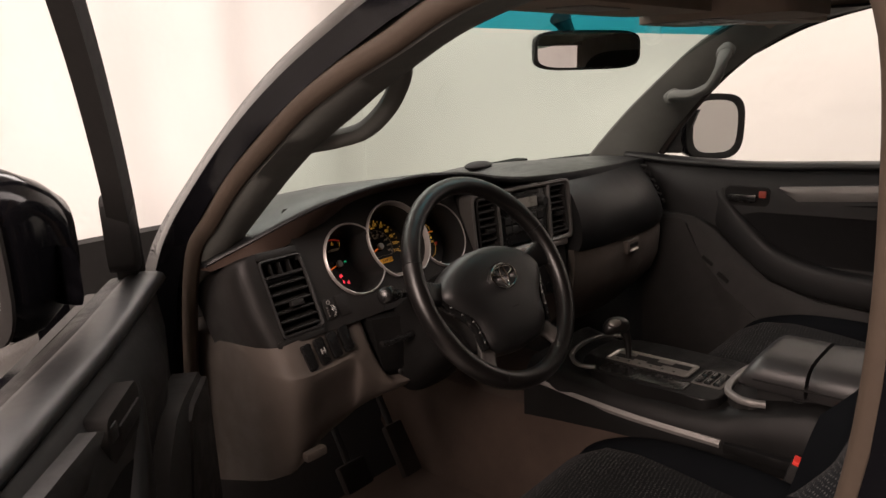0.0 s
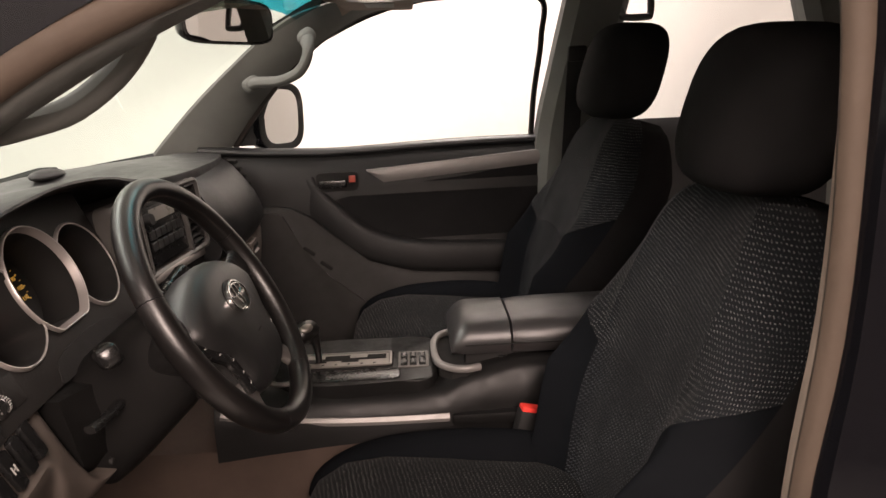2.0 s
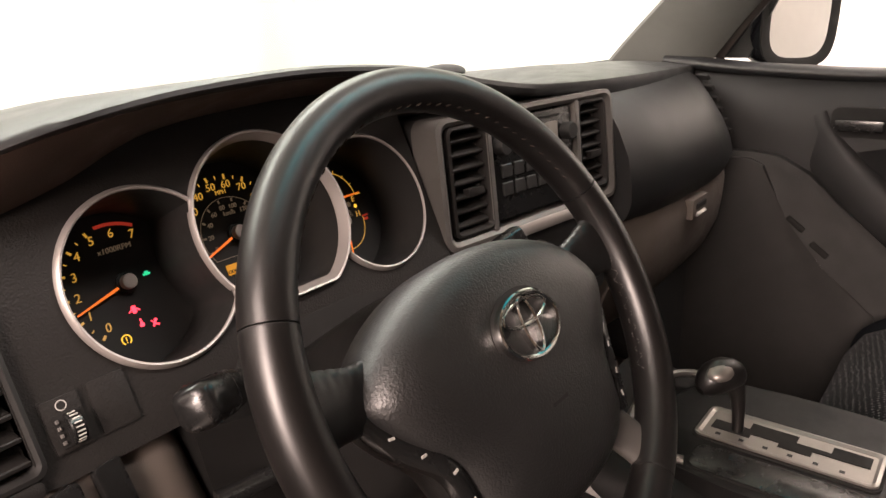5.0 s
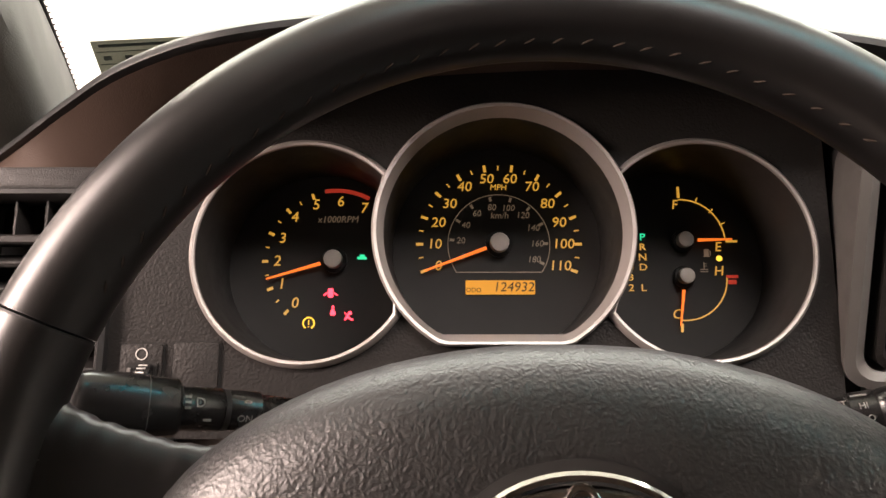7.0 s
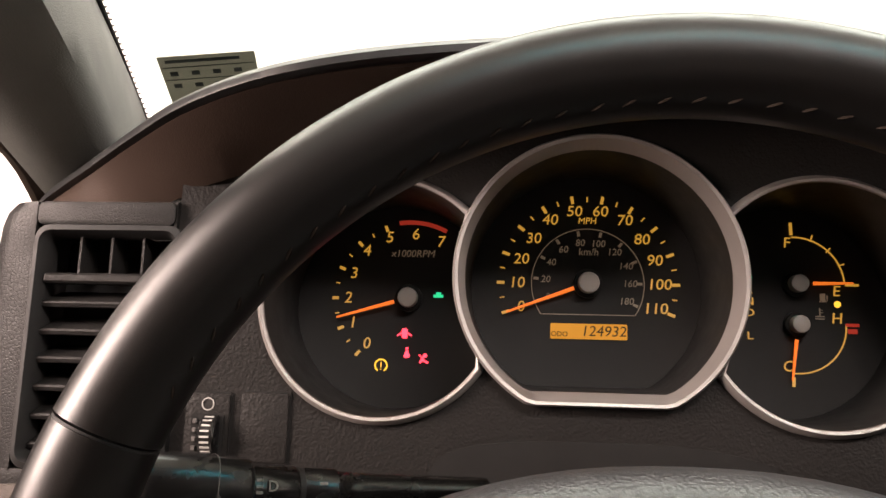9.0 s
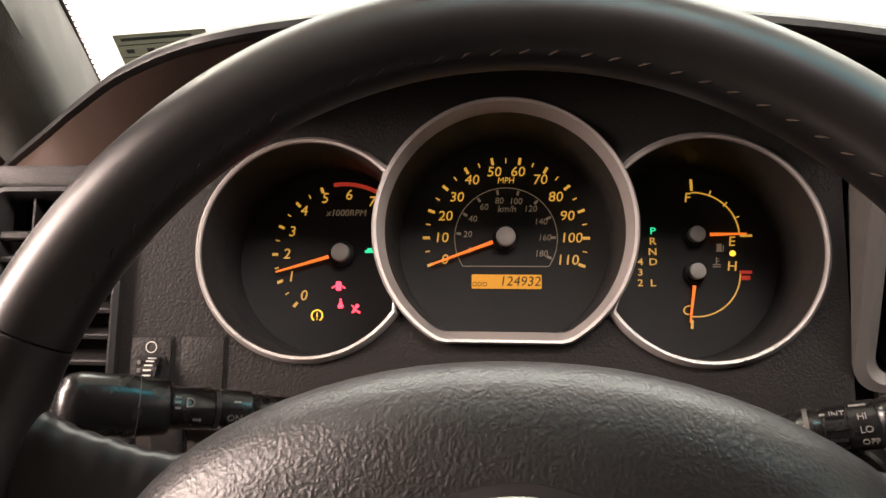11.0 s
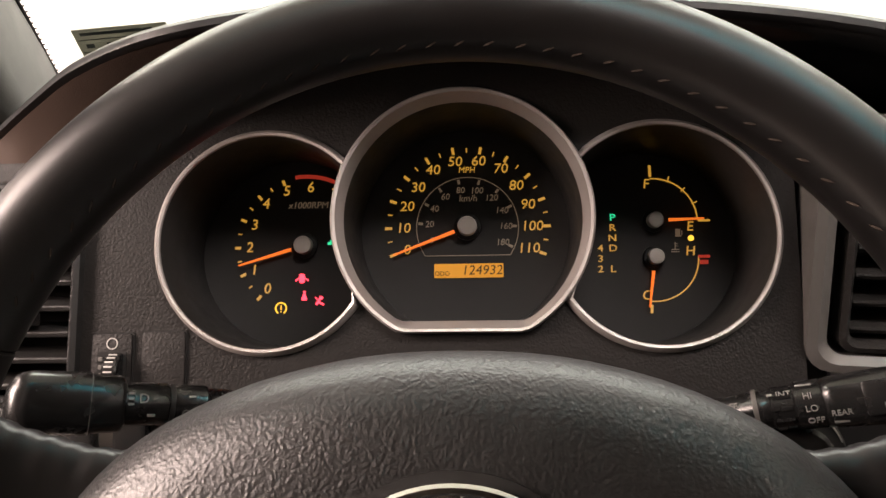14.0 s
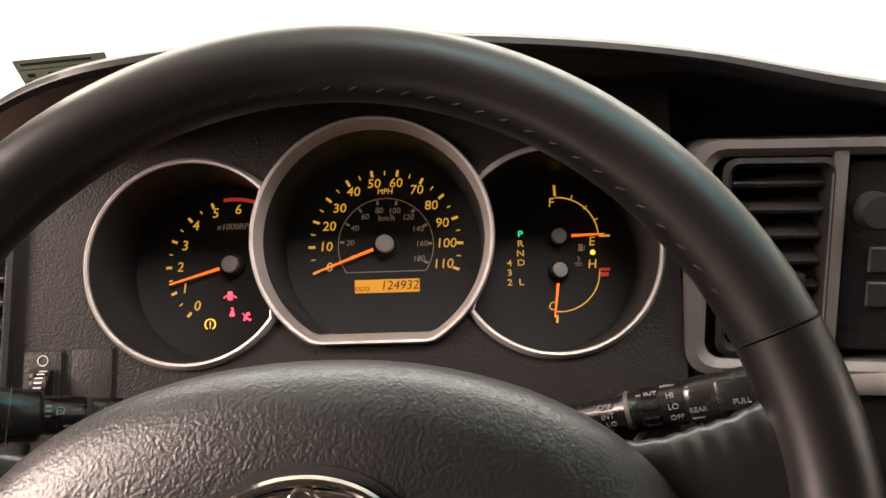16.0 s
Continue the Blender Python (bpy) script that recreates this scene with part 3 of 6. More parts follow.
part("airbag_lamp", seatman, M_RED, cluster, "red airbag warning lamp", False)
arc((-0.1213, -0.0258), 0.0036, 300, 600, 0.0009, M_AMBER, "tyre_lamp_ring", count=24)
part("tyre_lamp_mark", box(-0.1216, -0.1210, -0.0270, -0.0238, FACE_N + 0.0003, FACE_N + 0.0008, 0), M_AMBER, cluster, smooth=False)
part("tyre_lamp_mark", box(-0.1216, -0.1210, -0.0285, -0.0278, FACE_N + 0.0003, FACE_N + 0.0008, 0), M_AMBER, cluster, smooth=False)
cruise = box(-0.0905, -0.0845, 0.0160, 0.0178, FACE_N + 0.0003, FACE_N + 0.0008, 0)
box(-0.0890, -0.0858, 0.0178, 0.0192, FACE_N + 0.0003, FACE_N + 0.0008, 0, bm=cruise)
part("security_lamp", cruise, M_GREEN, cluster, "small green car-shaped lamp", False)


def needle(c, deg, length, w):
    m = Matrix.Translation((c[0], c[1], FACE_N + 0.004)) @ pose(0, 0, 0, 0, 0, deg)
    bm = loft([[(0.009, -w, 0), (0.009, w, 0), (0.009, w * 0.6, 0.0012), (0.009, -w * 0.6, 0.0012)], [(length, -w * 0.5, 0), (length, w * 0.5, 0), (length, w * 0.3, 0.0006), (length, -w * 0.3, 0.0006)]])
    bm.transform(m)
    part("needle", bm, M_NEEDLE, cluster, "glowing orange needle", False)


needle(HS, 200.5, 0.052, 0.0012)
needle(HT, 196.2, 0.0455, 0.0012)
needle(HF, 1.5, 0.0315, 0.0011)
needle(HM, 262.0, 0.0325, 0.0011)
for c, r in ((HS, 0.0063), (HT, 0.006), (HF, 0.0052), (HM, 0.0051)):
    part("needle_hub", spin([(r * 1.4, 0), (r * 1.4, 0.003), (r * 1.25, 0.0036)], 24, m=Matrix.Translation((c[0], c[1], FACE_N))), M_WELL, cluster)
    part("needle_cap", spin([(r, 0.003), (r, 0.0082), (r * 0.94, 0.0092), (r * 0.8, 0.0096)], 24, m=Matrix.Translation((c[0], c[1], FACE_N))), M_HUBCAP, cluster, "grey needle cap")


# ---- steering wheel ----
WT = radians(29.8)
WH = basis((0.0046, -0.2214, 1.1486), (1, 0, 0), (0, math.sin(WT), math.cos(WT)), (0, -math.cos(WT), math.sin(WT)))
wheel = thing("steering_wheel", WH, "worn black leather four-spoke steering wheel with stitched rim", "steering wheel", local=True)
RIM = 0.1744


def rim_point(deg, r=RIM, n=0.0):
    return Vector((r * math.cos(radians(deg)), r * math.sin(radians(deg)), n))


def rim_piece(a0, a1, fat=0.0, count=60):
    rings = []
    for i in range(count):
        a = a0 + (a1 - a0) * i / (count - 1)
        grip = fat * max(0.0, math.sin(math.pi * i / (count - 1)))
        ring = []
        for x, y in round_profile(0.0151 + grip, 0.0158 + grip, 20, 2.15):
            ring.append(rim_point(a, RIM + x, y))
        rings.append(ring)
    return loft(rings)


for a0, a1, fat, label in ((21.5, 158.5, 0.0, ""), (159.0, 241, 0.0006, ""), (-61, 21.0, 0.0006, ""), (241.5, 298.5, 0.0, "")):
    part("rim_cover", rim_piece(a0, a1, fat), M_LEATHER, wheel, label)
for a in (21.25, 158.75, 241.25, 298.75):
    ring = []
    for x, y in round_profile(0.0148, 0.0155, 20, 2.15):
        ring.append(rim_point(a, RIM + x, y))
    other = [rim_point(a + 0.45, (p.x**2 + p.y**2) ** 0.5, p.z) for p in ring]
    part("rim_seam", loft([ring, other]), M_MATT, wheel)
# stitches along the rim's inner face
def rim_skin(deg, phi, lift=0.0002):
    """A point on the rim's skin: deg round the wheel, phi round its section."""
    c, w = math.cos(radians(phi)), math.sin(radians(phi))
    k = 2 / 2.15
    return rim_point(deg, RIM + (0.0151 + lift) * math.copysign(abs(c) ** k, c), (0.0158 + lift) * math.copysign(abs(w) ** k, w))


stitch = bmesh.new()
for i in range(36):
    a = 28 + 3.55 * i + random.uniform(-0.25, 0.25)
    tube([rim_skin(a + 0.42 * k, 153 + 2.6 * k) for k in range(4)], [0.0002, 0.0005, 0.0005, 0.0002], 5, bm=stitch)
part("rim_stitching", stitch, M_STITCH, wheel, "worn tan slanted stitching")
for mirror in (1, -1):
    side = bmesh.new()
    for i in range(20):
        a = 8 - 40 * i / 19
        p, q = rim_skin(a, 188 if i % 2 else 172), rim_skin(a - 1.6, 172 if i % 2 else 188)
        if mirror < 0:
            p, q = Vector((-p.x, p.y, p.z)), Vector((-q.x, q.y, q.z))
        tube([p, q], 0.00045, 5, bm=side)
    part("grip_stitching", side, M_THREAD, wheel, "pale grey grip stitching")

PAD_OUTLINE = [(0.0, 0.0588), (0.037, 0.0562), (0.073, 0.0468), (0.104, 0.031), (0.124, 0.0115), (0.128, -0.005), (0.1145, -0.029), (0.094, -0.055), (0.085, -0.083), (0.078, -0.102), (0.055, -0.118), (0.025, -0.124)]
PAD_OUTLINE = PAD_OUTLINE + [(0.0, -0.1255)] + [(-x, y) for x, y in PAD_OUTLINE[:0:-1]]
pad_loop = [(p.x, p.y) for p in curve([(x, y, 0) for x, y in PAD_OUTLINE], 80, True)]


def pad_ring(s, n, lift=0.0):
    return [(x * s, (y + 0.025) * s - 0.025 + lift, n) for x, y in pad_loop]


part("airbag_cover", loft([pad_ring(0.9, -0.05), pad_ring(0.985, -0.034), pad_ring(1.0, -0.016), pad_ring(0.985, -0.005), pad_ring(0.95, 0.003), pad_ring(0.88, 0.0105), pad_ring(0.75, 0.0155), pad_ring(0.55, 0.018), pad_ring(0.3, 0.0192), pad_ring(0.1, 0.0195)]),
     M_PAD, wheel, "pebbled black airbag cover with a rounded brow", sharp=60)
part("wheel_boss", loft([pad_ring(0.5, -0.11), pad_ring(0.68, -0.085), pad_ring(0.8, -0.06), pad_ring(0.85, -0.045)]), M_MATT, wheel)


def spoke(points, widths, thick, material, name, label="", pleats=0):
    count = 60 if pleats else 12
    pts = curve(points, count)
    rings = []
    for i, p in enumerate(pts):
        t = (pts[min(i + 1, count - 1)] - pts[max(i - 1, 0)]).normalized()
        f = i / (count - 1) * (len(widths) - 1)
        k = min(int(f), len(widths) - 2)
        w = widths[k] + (widths[k + 1] - widths[k]) * (f - k)
        ruck = 0.00055 * math.sin(2 * math.pi * pleats * i / (count - 1)) * (0.6 + 0.4 * math.sin(1.7 * i)) if pleats else 0.0
        side = Vector((-t.y, t.x, 0)).normalized()
        side *= 1 if side.y > 0 else -1
        rings.append([p + side * (a + (ruck if a > 0.5 * w else 0.0)) + Vector((0, 0, b * (1 + (ruck * 60 if a > 0.6 * w else 0.0)))) for a, b in round_profile(w, thick, 24, 3)])
    part(name, loft(rings), material, wheel, label)


for s in (1, -1):
    spoke([(s * 0.085, 0.004, -0.018), (s * 0.122, 0.008, -0.014), (s * 0.148, 0.013, -0.008), (s * 0.172, 0.016, -0.003)], (0.022, 0.019, 0.021, 0.03), 0.0085, M_WRAP, "upper_spoke", "black leather gathered in small pleats", 10)
    spoke([(s * 0.06, -0.085, -0.016), (s * 0.083, -0.113, -0.012), (s * 0.094, -0.133, -0.008), (s * 0.1, -0.146, -0.003)], (0.022, 0.0165, 0.0165, 0.02), 0.007, M_GREYTRIM, "lower_spoke", "dark silver lower spoke")
# switch strips beside the cover
for s in (1, -1):
    strip_path = curve([(s * 0.128, 0.0, -0.012), (s * 0.117, -0.026, -0.006), (s * 0.097, -0.05, 0.0), (s * 0.091, -0.078, -0.001), (s * 0.087, -0.1, -0.004)], 24)
    strip = part("switch_strip", sweep(strip_path, round_profile(0.0075, 0.006, 12, 3), (0, 0, 1)), M_BLACK, wheel, "gloss black switch strip")
    for i in (4, 8, 12, 16, 20):
        p = strip_path[i]
        part("switch_mark", box(-0.0022, 0.0022, -0.0009, 0.0009, 0, 0.0009, 0.0002, 1, m=Matrix.Translation(p + Vector((0, 0, 0.0056))) @ pose(0, 0, 0, 0, 0, 25 * s + i * 3)), M_WHITE, strip, smooth=False)


def oval(rx, ry, w, n0, n1, c=(0, 0), count=48):
    return loft([[(c[0] + (rx + d) * math.cos(2 * math.pi * i / count), c[1] + (ry + d) * math.sin(2 * math.pi * i / count), h) for i in range(count)] for d, h in ((0, n0), (0, n1 - 0.0008), (-w * 0.3, n1), (-w * 0.7, n1), (-w, n1 - 0.0008), (-w, n0))], loop=True)


badge = part("badge", oval(0.033, 0.0225, 0.0036, 0.0165, 0.0245, (0, -0.003)), M_CHROME, wheel, "chrome oval badge")
part("badge_oval", oval(0.0255, 0.0095, 0.0029, 0.0165, 0.0238, (0, 0.0055)), M_CHROME, badge)
part("badge_oval", oval(0.0088, 0.0195, 0.0026, 0.0165, 0.0242, (0, -0.003)), M_CHROME, badge)
part("badge_recess", loft([[(0.036 * math.cos(2 * math.pi * i / 40), -0.003 + 0.0255 * math.sin(2 * math.pi * i / 40), h) for i in range(40)] for h in (0.016, 0.0192)]), M_MATT, badge)
part("cover_mark", box(-0.009, 0.009, -0.0012, 0.0012, 0.0186, 0.0192, 0, m=Matrix.Translation((0, -0.056, 0.0))), M_MATT, wheel, smooth=False)


# ---- steering column ----
column = thing("steering_column", WH, "dark plastic steering column shroud behind the wheel", "steering column", local=True)
rings = []
for n, sx, sy, dy in ((-0.045, 0.062, 0.05, -0.012), (-0.055, 0.075, 0.062, -0.012), (-0.09, 0.083, 0.07, -0.018), (-0.14, 0.088, 0.074, -0.028), (-0.2, 0.09, 0.078, -0.04), (-0.24, 0.09, 0.08, -0.045)):
    rings.append([(x, y + dy, n) for x, y in round_profile(sx, sy, 40, 3.2)])
part("shroud", loft(rings), M_SHROUD, column)


def stalk(name, s, words):
    base = Vector((-0.06, 0.042, -0.142)) if s < 0 else Vector((0.06, 0.0285, -0.158))
    tip = Vector((-0.1876, 0.0424, -0.06)) if s < 0 else Vector((0.199, 0.047, -0.1))
    ax = (tip - base).normalized()
    ob = thing(name, WH, "glossy black control stalk with white markings on the steering column", "control stalk", "column stalks", local=True)
    if s < 0:
        steps = ((0.000, 0.0055), (0.403, 0.0068), (0.470, 0.0074), (0.476, 0.0086), (0.560, 0.0088), (0.566, 0.0082), (0.582, 0.0082), (0.588, 0.0092), (0.704, 0.0094))
        knob = [(0.700, 0.0088), (0.706, 0.0112), (0.716, 0.0122), (0.776, 0.0126), (0.800, 0.0134), (0.94, 0.0136), (0.962, 0.0128), (0.978, 0.0114), (0.990, 0.0092), (0.998, 0.0062), (1.002, 0.002)]
        part("lever_knob", sweep([base.lerp(tip, f) for f, r in knob], round_profile(1, 1, 28, 2.9), (0, 0, 1), scale=[r for f, r in knob]), M_BLACK, ob, "glossy squared twist knob", sharp=70)
        part("knob_collar", sweep([base.lerp(tip, f) for f in (0.792, 0.798)], round_profile(0.0132, 0.0132, 28, 2.9)), M_GREYTRIM, ob)
    else:
        steps = ((0, 0.006), (0.3, 0.0068), (0.52, 0.0084), (0.53, 0.0092), (0.565, 0.0096), (0.57, 0.0088), (0.59, 0.0088), (0.595, 0.0098), (0.655, 0.0098), (0.66, 0.0108), (0.735, 0.011))
        knob = [(0.73, 0.0096), (0.738, 0.0108), (0.76, 0.0114), (0.85, 0.012), (0.97, 0.0128), (0.99, 0.0118), (1.0, 0.009), (1.004, 0.004)]
        part("lever_knob", sweep([base.lerp(tip, f) for f, r in knob], round_profile(1, 1, 28, 2.9), (0, 0, 1), scale=[r for f, r in knob]), M_BLACK, ob, "glossy squared switch end", sharp=70)
        side = (Vector((0, 0, 1)).cross(ax)).normalized()
        tile = basis(base.lerp(tip, 0.91) + ax.cross(side) * 0.0118, ax, side, ax.cross(side))
        part("push_tile", box(-0.011, 0.011, -0.0075, 0.0075, -0.002, 0.0014, 0.0016, 2, m=tile), M_BLACK, ob)
        for k in range(5):
            a = 0.5 + 0.55 * k
            part("selector_ridge", tube([base.lerp(tip, 0.6) + (side * math.cos(a) + ax.cross(side) * math.sin(a)) * 0.0097, base.lerp(tip, 0.65) + (side * math.cos(a) + ax.cross(side) * math.sin(a)) * 0.0097], 0.0011, 6), M_BLACK, ob)
    part("lever", tube([base.lerp(tip, f) for f, r in steps], [r for f, r in steps], 20, (0, 0, 1)), M_BLACK, ob, sharp=50)
    f = 0.574 if s < 0 else 0.548
    part("ring", tube([base.lerp(tip, f - 0.007), base.lerp(tip, f + 0.007)], [0.0089, 0.0089] if s < 0 else [0.0098, 0.0098], 20), M_MATT if s < 0 else M_GREYTRIM, ob)
    across = ax if s > 0 else -ax
    vup = Vector((0, 0, 1)).cross(across).normalized()
    out = across.cross(vup)
    for body, f, dv, size, r in words:
        c = base.lerp(tip, f) + vup * dv + out * math.sqrt(max(r * r - dv * dv, 1e-8))
        tilt = vup * math.sqrt(max(r * r - dv * dv, 1e-8)) - out * dv
        u, v = across, tilt.normalized()
        m = basis(c, u, v, u.cross(v))
        if body == "-":
            part("marking", box(-size, size, -0.0005, 0.0005, 0, 0.0005, 0, m=m), M_WORN_PRINT, ob, smooth=False)
        else:
            lettering("lettering", body, size, M_WORN_PRINT, ob, m)
    return ob


stalk("light_stalk", -1, (("D", 0.655, 0.002, 0.0058, 0.0096), ("-", 0.689, 0.0042, 0.0012, 0.0096), ("-", 0.689, 0.002, 0.0012, 0.0096), ("-", 0.689, -0.0002, 0.0012, 0.0096), ("-", 0.633, -0.0048, 0.0016, 0.0094), ("-", 0.724, -0.0075, 0.0016, 0.0125),
                          ("OFF", 0.765, -0.0096, 0.005, 0.0132), ("ON", 0.526, -0.004, 0.0042, 0.0088), ("-", 0.521, 0.003, 0.0016, 0.0088)))
stalk("wiper_stalk", 1, (("OFF", 0.475, 0.0032, 0.0042, 0.0086), ("INT", 0.48, -0.0015, 0.0042, 0.0086), ("LO", 0.487, -0.0056, 0.0042, 0.0087), ("INT", 0.632, 0.0062, 0.004, 0.0102), ("-", 0.593, 0.0062, 0.0012, 0.0102), ("HI", 0.695, 0.0042, 0.0041, 0.0111), ("LO", 0.7, -0.0015, 0.0041, 0.0111), ("OFF", 0.705, -0.0068, 0.004, 0.0111),
                         ("-", 0.69, 0.0088, 0.0034, 0.0111), ("REAR", 0.775, -0.0046, 0.0036, 0.0124), ("-", 0.77, -0.0082, 0.003, 0.0124), ("PULL", 0.91, -0.0035, 0.0038, 0.0142)))


# ---- dashboard ----
dash = thing("dashboard", (XC, 0.15, 0.75), "charcoal moulded plastic dashboard with grey lower panels", "dashboard")

# Soft top with the hood over the dials: sections across the car, each as far-end, crest, lip, underside.
TOP = [  # x, (y, z) of the glass end, the back of the crest, the lip, and how thick the lip is
    (-0.352, (0.24, 1.2), (0.14, 1.216), (0.075, 1.215), 0.01),
    (-0.335, (0.26, 1.2), (0.13, 1.226), (0.062, 1.225), 0.01),
    (-0.29, (0.3, 1.205), (0.12, 1.248), (0.035, 1.247), 0.01),
    (-0.25, (0.33, 1.208), (0.12, 1.265), (0.012, 1.267), 0.01),
    (-0.205, (0.36, 1.21), (0.12, 1.281), (-0.012, 1.287), 0.01),
    (-0.15, (0.385, 1.213), (0.12, 1.292), (-0.031, 1.302), 0.01),
    (-0.08, (0.41, 1.216), (0.12, 1.297), (-0.034, 1.3102), 0.01),
    (0.02, (0.43, 1.216), (0.12, 1.292), (-0.03, 1.3125), 0.01),
    (0.11, (0.44, 1.214), (0.12, 1.283), (-0.03, 1.3072), 0.01),
    (0.19, (0.45, 1.21), (0.12, 1.273), (-0.03, 1.297), 0.01),
    (0.27, (0.45, 1.208), (0.12, 1.26), (-0.031, 1.2805), 0.012),
    (0.36, (0.45, 1.208), (0.12, 1.25), (-0.035, 1.267), 0.014),
    (0.46, (0.45, 1.21), (0.12, 1.25), (-0.045, 1.2605), 0.02),
    (0.58, (0.44, 1.22), (0.12, 1.262), (-0.045, 1.255), 0.03),
    (0.75, (0.41, 1.218), (0.12, 1.254), (-0.035, 1.248), 0.03),
    (0.9, (0.35, 1.212), (0.12, 1.246), (-0.01, 1.24), 0.03),
    (1.0, (0.28, 1.205), (0.11, 1.238), (0.015, 1.232), 0.028),
    (1.06, (0.22, 1.2), (0.1, 1.228), (0.03, 1.222), 0.024),
    (1.1, (0.17, 1.19), (0.09, 1.214), (0.04, 1.208), 0.02),
]
keys = [[(x, *far), (x, (far[0] * 2 + back[0]) / 3, far[1] + (back[1] - far[1]) * 0.55), (x, *back), (x, (back[0] + lip[0]) / 2, (back[1] + lip[1]) / 2 + 0.001), (x, lip[0] + 0.006, lip[1]), (x, lip[0] + 0.001, lip[1] - 0.0018), (x, lip[0], lip[1] - thick * 0.5),
         (x, lip[0] + 0.006, lip[1] - thick), (x, lip[0] + 0.05, lip[1] - thick * 1.25), (x, back[0] + 0.02, back[1] - 0.055), (x, far[0], far[1] - 0.06)] for x, far, back, lip, thick in TOP]
rows = list(zip(*[curve([ring[k] for ring in keys], 90) for k in range(11)]))
part("dash_top", loft([list(r) for r in rows]), M_DASH_TOP, dash, "soft grey dash top with an arched hood over the dials", sharp=50)
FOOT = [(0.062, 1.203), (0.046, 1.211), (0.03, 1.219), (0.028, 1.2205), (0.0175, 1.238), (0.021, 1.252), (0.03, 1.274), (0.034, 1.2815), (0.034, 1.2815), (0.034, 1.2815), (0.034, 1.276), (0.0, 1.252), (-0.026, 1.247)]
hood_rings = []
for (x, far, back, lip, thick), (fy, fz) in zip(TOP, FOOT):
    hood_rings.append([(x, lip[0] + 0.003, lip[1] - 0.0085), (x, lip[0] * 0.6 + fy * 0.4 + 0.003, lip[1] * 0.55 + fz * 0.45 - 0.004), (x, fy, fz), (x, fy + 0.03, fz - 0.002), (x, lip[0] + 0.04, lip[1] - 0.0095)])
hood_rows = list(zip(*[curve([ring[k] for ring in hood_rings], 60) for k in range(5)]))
# Lining under the hood, with the warm side light put into its colour.
part("hood_lining", loft([list(r) for r in hood_rows]), M_HOOD_WARM_LIT, dash, sharp=50)

# Fascia round the dials: a plate with one opening that follows the three rings.
def opening(theta):
    best = 0.0
    for c, r in ((SPEED, SPEED_R - 0.003), (TACH, SIDE_R - 0.003), (FUEL, SIDE_R - 0.003)):
        dx, dy = math.cos(theta), math.sin(theta)
        ex, ey = SPEED[0] - c[0], SPEED[1] - c[1]
        b, q = ex * dx + ey * dy, ex * ex + ey * ey - r * r
        if b * b > q:
            best = max(best, -b + math.sqrt(b * b - q))
    if math.sin(theta) < -0.85:
        best = min(best, -(SPEED_FLAT + 0.003) / -math.sin(theta))
    return best


def edge(theta, u0, u1, v0, v1):
    dx, dy = math.cos(theta), math.sin(theta)
    reach = 9.0
    if abs(dx) > 1e-9:
        reach = min(reach, ((u1 if dx > 0 else u0) - SPEED[0]) / dx)
    if abs(dy) > 1e-9:
        reach = min(reach, ((v1 if dy > 0 else v0) - SPEED[1]) / dy)
    return reach


inner_front, inner_back, outer_front, outer_back = [], [], [], []
for i in range(240):
    a = 2 * math.pi * i / 240
    dx, dy = math.cos(a), math.sin(a)
    r, e = opening(a), edge(a, -0.226, 0.188, -0.0937, 0.122)
    inner_front.append((SPEED[0] + r * dx, SPEED[1] + r * dy, -0.004))
    inner_back.append((SPEED[0] + r * dx, SPEED[1] + r * dy, -0.03))
    outer_front.append((SPEED[0] + e * dx, SPEED[1] + e * dy, -0.004))
    outer_back.append((SPEED[0] + e * dx, SPEED[1] + e * dy, -0.03))
fascia = loft([inner_back, inner_front, outer_front, outer_back], loop=True)
fascia.transform(CL)
part("dial_fascia", fascia, M_FASCIA, dash, "pebbled dark grey dial surround", sharp=30)
back_box = prism(rounded_rect(-0.19, 0.19, -0.07, 0.11, 0.02), -0.1, -0.072)
back_box.transform(CL)
part("dial_backing", back_box, M_VOID, dash)

# Flat black plate on the fascia stands in for the shaded gap.
part("column_gap_shade", prism([(p.x, p.y) for p in curve([(-0.088, -0.0934, 0), (-0.086, -0.082, 0), (-0.075, -0.068, 0), (-0.045, -0.062, 0), (0.0, -0.0605, 0), (0.05, -0.062, 0), (0.085, -0.07, 0), (0.098, -0.084, 0), (0.1, -0.0934, 0), (0.05, -0.0936, 0), (-0.04, -0.0936, 0)], 44, True)], -0.02, -0.0025, CL), M_VOID, dash, "flat black plate for the shaded gap above the steering column", sharp=30)

# Dimmer wheel panel and blank cover
PCL = CL @ Matrix.Translation((-0.003, 0.005, 0.0))
panel = part("dimmer_panel", prism(rounded_rect(-0.2105, -0.1868, -0.0815, -0.0472, 0.0018), -0.006, -0.0022, PCL, 0.0006), M_FASCIA, dash)
part("dimmer_slot", prism(rounded_rect(-0.2065, -0.1895, -0.0785, -0.0575, 0.001), -0.004, -0.0016, PCL), M_VOID, panel)
wheel_bm = spin([(0.006, -0.0044), (0.0096, -0.0044), (0.0105, -0.0036), (0.0105, 0.0036), (0.0096, 0.0044), (0.006, 0.0044)], 30, m=PCL @ Matrix.Translation((-0.1958, -0.0685, -0.0035)) @ pose(0, 0, 0, 0, 90, 0))
part("dimmer_wheel", wheel_bm, M_BLACK, panel, "ribbed dimmer thumb wheel")
teeth = bmesh.new()
